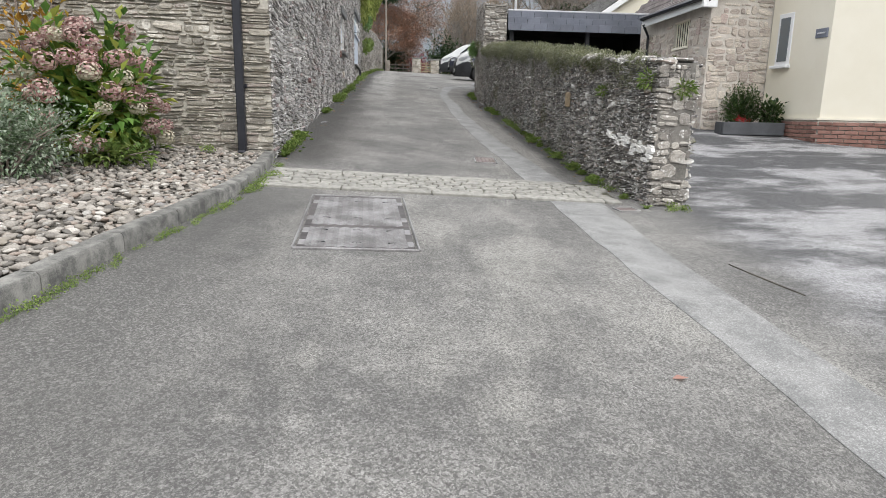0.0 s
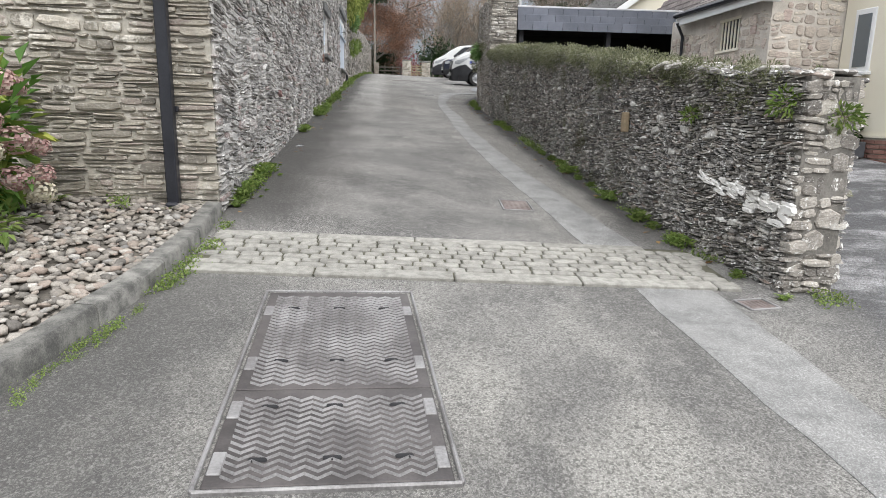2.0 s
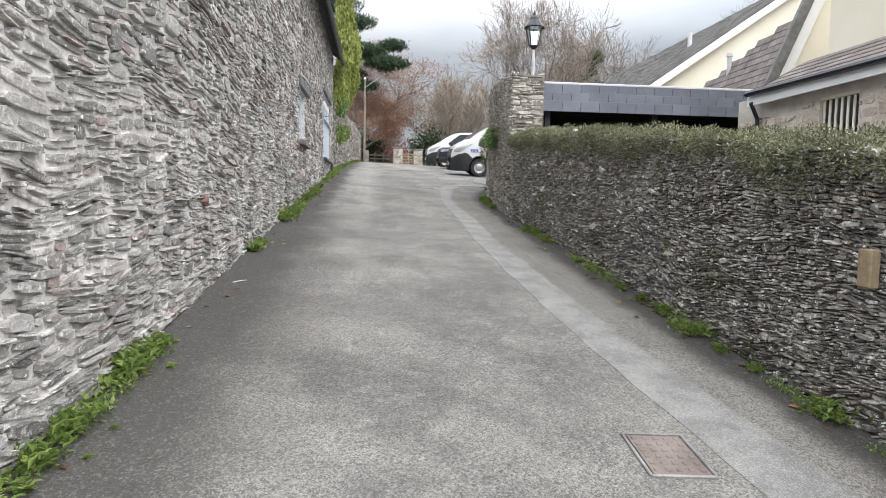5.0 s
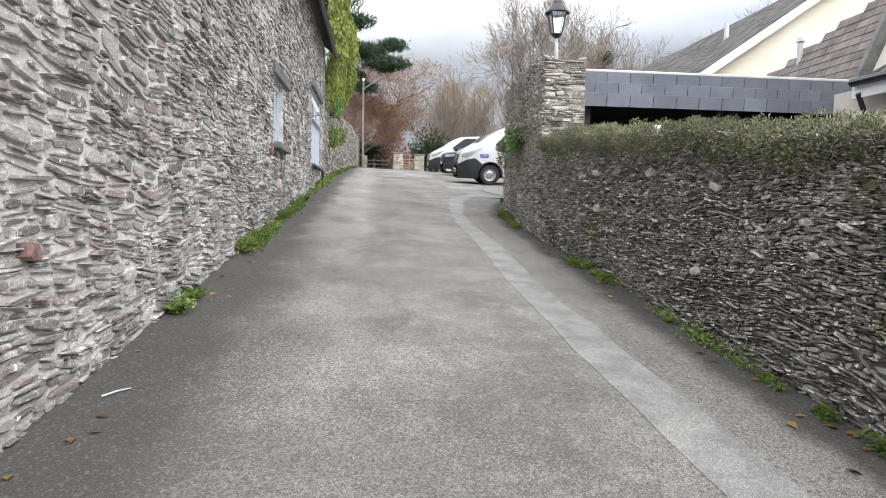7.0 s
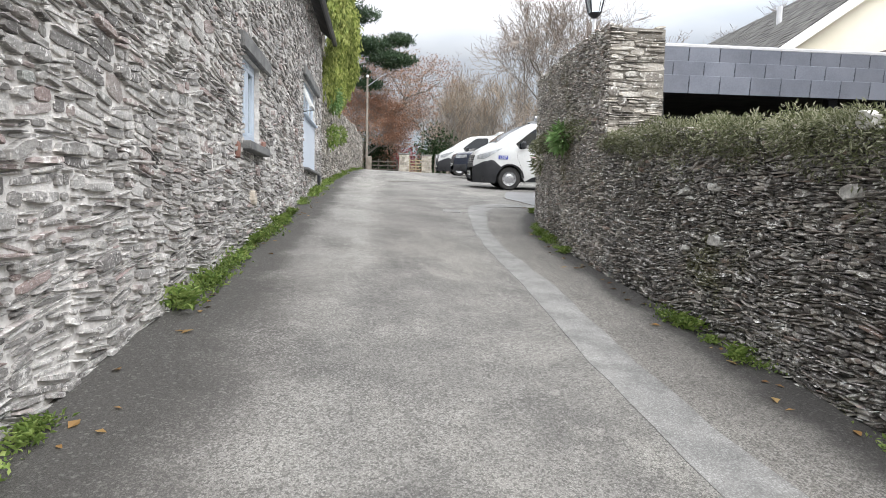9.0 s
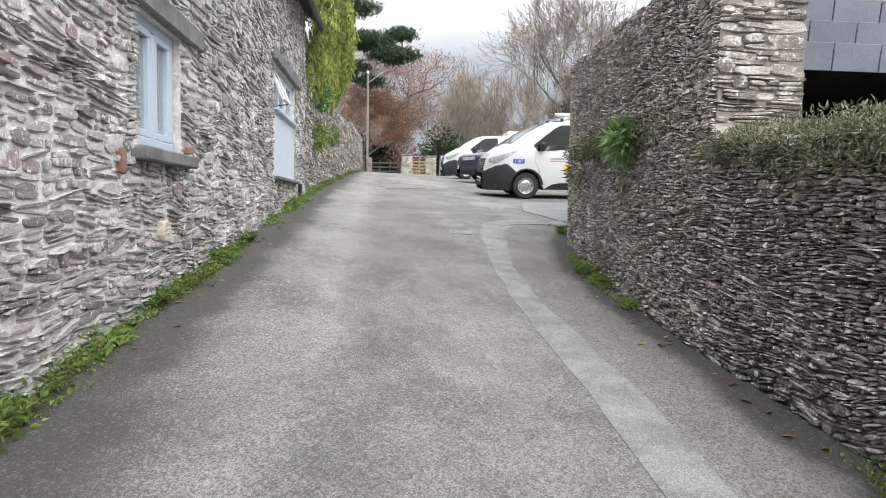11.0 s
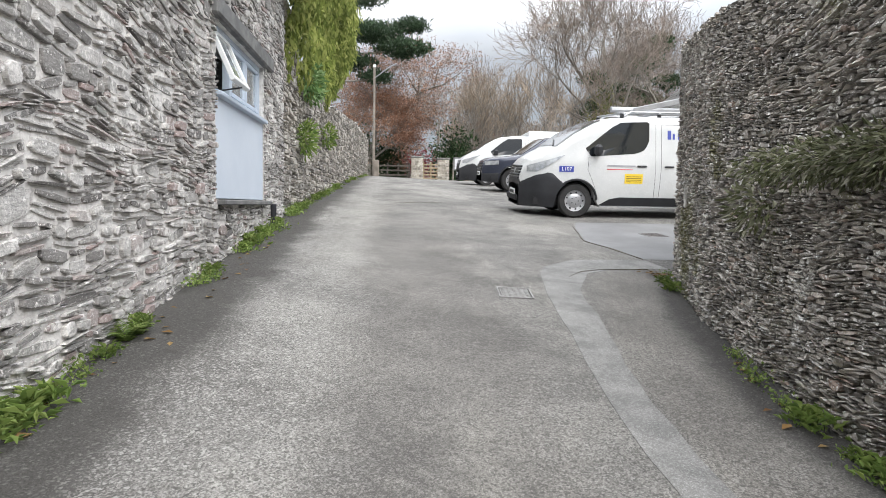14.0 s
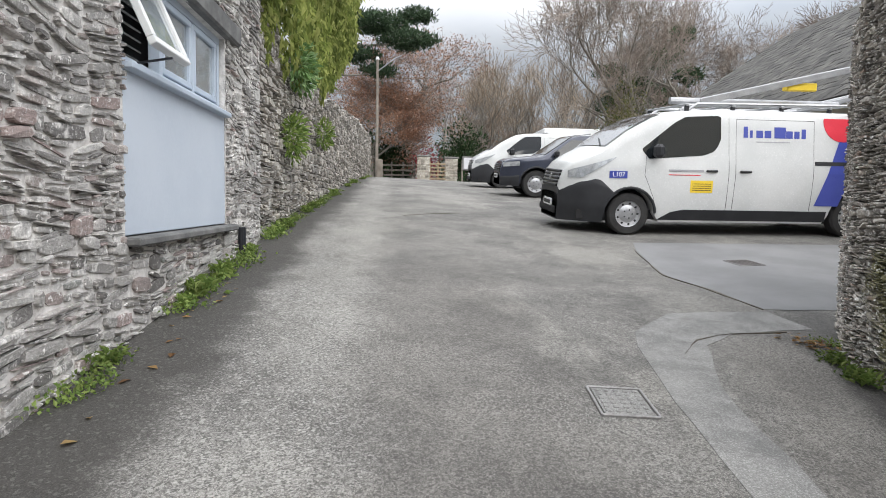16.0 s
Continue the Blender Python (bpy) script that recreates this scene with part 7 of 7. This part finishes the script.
def tree(name, label, x, y, z, seed, trunk, rad, depth, spec, twig_mat, leaves=None, leaf=0.0, per=0, stems=1, bark=None):
    r = random.Random(seed)
    root = thing(name, label, "tree", m=pose(x, y, z))
    wood, twig, tips = Geo(), Geo(), []
    for s in range(stems):
        d = Vector((r.gauss(0, 0.10 if stems == 1 else 0.28), r.gauss(0, 0.10 if stems == 1 else 0.28), 1)).normalized()
        grow(r, wood, twig, Vector((r.gauss(0, 0.02 if stems == 1 else 0.35), r.gauss(0, 0.02 if stems == 1 else 0.35), -0.2)), d, trunk, rad, depth, spec, tips)
    part("trunk", wood.mesh("trunk", bark or M_BARK, True), None, root)
    tagged(part("bare_crown", twig.mesh("bare_crown", twig_mat), None, root), kind="stuff")
    if leaves is not None:
        g = Geo()
        for p, d in tips:
            for i in range(per):
                v = rnd_dir(r)
                q = p + Vector((v[0], v[1], v[2] * 0.3)) * r.uniform(0, 0.7)
                g.leaf(q, rnd_dir(r), rnd_dir(r, 1), r.uniform(leaf * 0.7, leaf * 1.3), leaf * 0.6, 0.3)
        tagged(part("crown", g.mesh("crown", leaves), None, root), kind="stuff")
    return root


BARE = dict(wander=0.16, lift=0.06, fork=(3, 3, 4), spread=0.75)
BROAD = dict(wander=0.2, lift=0.03, fork=(3, 4), spread=0.95)
UPRIGHT = dict(wander=0.14, lift=0.10, fork=(2, 3, 3), spread=0.55)

FG = lambda x, y: ground_z(x, y)
tree("copper_beech", "tall copper beech with russet autumn leaves", 0.9, 66, FG(1, 66), 81, 4.0, 0.34, 6, BROAD, M_TWIG, M_COPPER, 0.12, 6)
tree("copper_beech", "copper beech with low russet autumn leaves", -1.6, 62, FG(-2, 62), 82, 2.3, 0.2, 6, BROAD, M_TWIG, M_COPPER, 0.12, 9)
tree("copper_beech", "slender copper beech with russet leaves", 3.2, 70, FG(3, 70), 86, 3.3, 0.22, 6, BROAD, M_TWIG, M_COPPER, 0.11, 2)
b1 = tree("bare_tree", "bare multi-stemmed tree with tan twigs", 6.4, 62, FG(6, 62), 83, 2.5, 0.10, 6, UPRIGHT, M_TWIG2, stems=4)
b2 = tree("bare_tree", "tall bare winter tree with grey branches", 14.0, 60, FG(14, 60), 84, 4.6, 0.36, 7, BARE, M_TWIG)
b3 = tree("bare_tree", "spreading bare winter tree with grey branches", 10.5, 71, FG(10, 71), 87, 3.6, 0.3, 7, BROAD, M_TWIG)
for k, (px, py, up) in enumerate(((9.3, 64, 0), (11.8, 60, 0), (7.8, 74, 0), (16.5, 68, 0))):
    copy_thing(b1, pose(px, py, FG(px, py) + up, 0, 0, 67 * k))
for k, (px, py, up) in enumerate(((22, 70, 0), (30, 62, 1), (38, 74, 2), (46, 60, 2))):
    copy_thing(b2, pose(px, py, FG(px, py) + up, 0, 0, 101 * k))
for k, (px, py, up) in enumerate(((18.5, 58, 0), (26, 66, 0.5), (34, 70, 1), (44, 80, 2), (56, 70, 3))):
    copy_thing(b3, pose(px, py, FG(px, py) + up, 0, 0, 83 * k))


def evergreen(name, label, x, y, z, seed, pads, mat, needle, trunk_h, rad):
    """A conifer: a bare trunk with limbs that carry flat pads of needles."""
    r = random.Random(seed)
    root = thing(name, label, "tree", m=pose(x, y, z))
    wood, g = Geo(), Geo()
    wood.tube([(0, 0, -0.2), (0.1, 0, trunk_h * 0.5), (0.0, 0.1, trunk_h)], [rad, rad * 0.7, rad * 0.25], 9)
    for px, py, pz, sx, sz, n in pads:
        base = Vector((0, 0, min(trunk_h, pz - 0.3)))
        wood.tube([base, (px * 0.5, py * 0.5, pz - 0.35), (px, py, pz - 0.1)], [rad * 0.35, rad * 0.22, 0.03], 6)
        for i in range(n):
            v = rnd_dir(r)
            q = Vector((px + v[0] * sx * r.random() ** 0.5, py + v[1] * sx * r.random() ** 0.5, pz + v[2] * sz * r.random() ** 0.5 + 0.2 * noise.noise((v[0] * 3, v[1] * 3, pz))))
            g.leaf(q, rnd_dir(r, 0.7), rnd_dir(r), needle * r.uniform(0.7, 1.3), needle * 0.22, 0.3)
    part("trunk", wood.mesh("trunk", M_BARK, True), None, root)
    tagged(part("crown", g.mesh("crown", mat), None, root), kind="stuff")
    return root


evergreen("pine_tree", "dark pine tree with flat spreading tops", -4.3, 58, FG(-4, 58), 91,
          [(0.3, 0, 10.6, 2.4, 0.6, 2600), (2.9, 0, 8.9, 2.3, 0.55, 2600), (4.9, 0, 8.0, 2.0, 0.55, 2000), (1.8, 0.5, 7.2, 1.6, 0.5, 1200), (5.4, 0.3, 9.5, 1.3, 0.45, 1000), (0.5, 0, 12.5, 2.7, 0.7, 2600), (-1.6, 0, 11.5, 1.9, 0.6, 900), (2.6, 0.4, 11.2, 1.7, 0.5, 1200), (3.2, 0.4, 6.3, 1.2, 0.4, 700)],
          M_PINE, 0.3, 12.5, 0.28)
evergreen("evergreen_tree", "dark ivy-covered evergreen among bare trees", 18.5, 63, FG(18, 63), 92,
          [(1.3 * math.sin(k * 2.4), 1.0 * math.cos(k * 2.4), 2.5 + 0.85 * k, 1.9 - 0.11 * k, 0.7, 700) for k in range(10)], M_HEDGE, 0.32, 11.0, 0.3)
evergreen("evergreen_tree", "dark ivy-covered trunk among bare trees", 14.2, 60.3, FG(14, 60), 93,
          [(0.9 * math.sin(k * 2.1), 0.7 * math.cos(k * 2.1), 1.5 + 0.7 * k, 1.2, 0.6, 420) for k in range(9)], M_HEDGE, 0.28, 10.0, 0.3)
bush("dark_bush", "rounded dark green bush before the trees", "shrub", 4.2, 61, FG(4, 61), (2.0, 1.6, 3.6), 3600, 0.22, M_HEDGE, 94, 40)
bush("dark_bush", "dark shaded laurel hedge beyond the lane", "shrub", 0.2, 63, FG(0, 63), (2.0, 1.0, 3.0), 3600, 0.22, M_HEDGE, 95, 40)
bush("dark_bush", "dark shaded laurel hedge beyond the lane", "shrub", -2.2, 62.5, FG(-2, 62), (2.0, 1.0, 3.4), 3600, 0.22, M_HEDGE, 99, 40)
bush("red_acer", "small acer with crimson leaves", "shrub", 1.9, 60.0, FG(2, 60), (1.0, 0.7, 2.4), 1500, 0.14, M_REDLEAF, 96, 24)
bush("olive_shrub", "olive green shrub behind the parked vans", "shrub", 11.4, 51, FG(11, 51), (1.6, 1.2, 4.2), 3000, 0.14, M_SHRUB, 97, 30)
bush("olive_shrub", "olive green undergrowth behind the parked vans", "shrub", 7.4, 58, FG(7, 58), (2.6, 1.0, 1.9), 2600, 0.16, M_SHRUB, 98, 30)
bush("dark_bush", "dark undergrowth beneath the bare trees", "shrub", 16.5, 58, FG(16, 58), (4.0, 1.5, 4.5), 4200, 0.26, M_HEDGE, 100, 50)
bush("dark_bush", "dark undergrowth beneath the bare trees", "shrub", 24.0, 60, FG(24, 60), (5.0, 1.5, 5.0), 4200, 0.28, M_HEDGE, 101, 50)

# creeper hanging over the boundary wall
cr = thing("hanging_creeper", "yellow-green creeper hanging over the boundary wall", "creeper", kind="stuff")


def creeper():
    r = random.Random(111)
    g = Geo()
    for i in range(46000):
        y = r.uniform(27.98, 36.8)
        f = (y - 28) / 9
        top = 10.4 - 0.9 * f + 0.5 * noise.noise((y * 0.8, 0, 3))
        low = 5.35 + 0.75 * f + 0.9 * noise.noise((y * 2.1, 4, 3)) + (0.4 if y > 35.5 else 0)
        h = low + (top - low) * r.random() ** 0.8
        bulge = 0.5 * math.sin(math.pi * min(1, max(0, (h - low) / (top - low)))) + 0.45 * noise.noise((y * 1.6, h * 0.8, 7)) + 0.2 * noise.noise((y * 4.5, h * 2, 7))
        x = -1.62 + bulge * r.uniform(0.1, 1.0) + (0.05 if h > 6 else 0)
        g.leaf((x, y, h), Vector((r.gauss(0.3, 0.4), r.gauss(0, 0.5), -1 + r.gauss(0, 0.5))), (1, 0, 0.4), r.uniform(0.08, 0.2), r.uniform(0.012, 0.032), 0.5)
    return g


part("foliage", creeper().mesh("foliage", M_BAMBOO), None, cr)

# ---- pole, gate piers, fence ----
pole = thing("utility_pole", "weathered wooden utility pole with a bracket arm", "pole", m=pose(-1.02, 54, FG(-1, 54)))
part("shaft", Geo().tube([(0, 0, -0.1), (0, 0, 6.15)], [0.085, 0.065], 12), M_POLE, pole)
part("arm", Geo().tube([(0, 0, 5.55), (0.9, -0.2, 6.2), (1.25, -0.25, 6.35)], 0.03, 8), M_ALLOY, pole, "thin metal bracket arm")
part("cap", Geo().tube([(0, 0, 6.15), (0, 0, 6.3)], [0.1, 0.06], 10), M_LEADW, pole)
gp = thing("gate_pier", "square rubble stone gate pier", "gate pier", "gate piers", m=pose(1.5, 55, FG(1.5, 55)))
part("core", Geo().box((0, 0, 0.62), (0.62, 0.62, 1.3)), M_MORTAR_F, gp)
part("cap", Geo().box((0, 0, 1.33), (0.78, 0.78, 0.10), None, 0.02), M_GRANITE, gp)
rp = random.Random(8)
for k in range(9):
    x = -0.33
    while x < 0.3:
        w = rp.uniform(0.14, 0.3)
        w = min(w, 0.34 - x)
        part("stone", Geo().box((x + w / 2, -0.32, 0.08 + k * 0.14), (w - 0.015, 0.06, 0.125), None, 0.012), M_STONE_F, gp)
        part("stone", Geo().box((-0.32, x + w / 2, 0.08 + k * 0.14), (0.06, w - 0.015, 0.125), None, 0.012), M_STONE_F, gp)
        x += w
copy_thing(gp, pose(3.05, 55.4, FG(3, 55.4)))
gate = thing("field_gate", "weathered wooden five-bar gate between stone piers", "gate", m=pose(1.85, 55.1, FG(2.2, 55)))
for k in range(5):
    part("rail", Geo().box((0.45, 0, 0.15 + k * 0.2), (0.9, 0.04, 0.08), None, 0.008), M_FENCE, gate)
for xx in (0.0, 0.45, 0.9):
    part("upright", Geo().box((xx, 0.03, 0.55), (0.08, 0.05, 1.1), None, 0.008), M_FENCE, gate)
fence = thing("post_rail_fence", "wooden post and rail fence coloured dark for the hedge shade", "fence", m=pose(-0.9, 56.5, FG(0, 56.5)))
for k in range(4):
    part("post", Geo().box((k * 0.65, 0, 0.5), (0.09, 0.09, 1.0), None, 0.01), M_SHADEDWOOD, fence)
for k in range(3):
    part("rail", Geo().box((1.0, -0.05, 0.25 + k * 0.28), (2.1, 0.04, 0.09), None, 0.008), M_SHADEDWOOD, fence)
board = thing("notice_board", "small white notice board on posts beside the gate", "notice board", m=pose(3.95, 54, FG(4, 54)))
part("panel", Geo().box((0, 0, 1.02), (0.86, 0.05, 0.74), None, 0.01), M_LINTEL, board, "grey timber frame")
part("notice", Geo().box((0, -0.03, 1.02), (0.7, 0.02, 0.58), None, 0.004), M_LEADW, board, "pale paper notice")
part("post", Geo().box((-0.42, 0.05, 0.6), (0.08, 0.08, 1.2), None, 0.01), M_POLE, board)
part("post", Geo().box((0.42, 0.05, 0.6), (0.08, 0.08, 1.2), None, 0.01), M_POLE, board)
garage = thing("garage", "flat-roofed garage with a white fascia behind the vehicles", "garage")
part("wall", Geo().box((9.3, 54.0, 5.5), (3.4, 3.6, 2.6)), M_CREAM, garage)
part("fascia", Geo().box((9.3, 54.0, 6.95), (3.7, 4.0, 0.36), None, 0.02), M_WHITE, garage, "white fascia board")
part("door", Geo().box((9.3, 52.17, 5.4), (2.3, 0.06, 2.1), None, 0.01), M_LINTEL, garage)
post = thing("bollard", "short wooden post at the end of the wall", "post", geo=Geo().box((-0.85, 53.4, FG(-1, 53.4) + 0.45), (0.3, 0.3, 1.0), None, 0.03), mat=M_POLE)

# distant wooded slopes close the view
def woods(name, label, x0, x1, y, h0, h1, seed, n, mat, size):
    r = random.Random(seed)
    g = Geo()
    for i in range(n):
        x = r.uniform(x0, x1)
        top = h0 + (h1 - h0) * (0.5 + 0.5 * noise.noise((x * 0.06, seed, 0))) + 1.5 * noise.noise((x * 0.35, seed, 2))
        z = FG(0, y) - 1 + (top + 1) * r.random() ** 0.8
        g.leaf((x, y + r.gauss(0, 3), z), rnd_dir(r, 1.4), rnd_dir(r), r.uniform(size * 0.6, size * 1.6), size * 0.12, 0.2)
    ob = structure(name, label, "woods", None)
    me = part("canopy", g.mesh("canopy", mat), None, ob)
    me["kind"] = "stuff"
    return ob


woods("backdrop_woods", "distant bare wooded slope", -90, 110, 112, 1.5, 4, 121, 36000, M_TWIG, 0.7)
woods("backdrop_woods_far", "distant bare wooded hill", 10, 160, 150, 7, 20, 122, 36000, M_TWIG, 1.0)
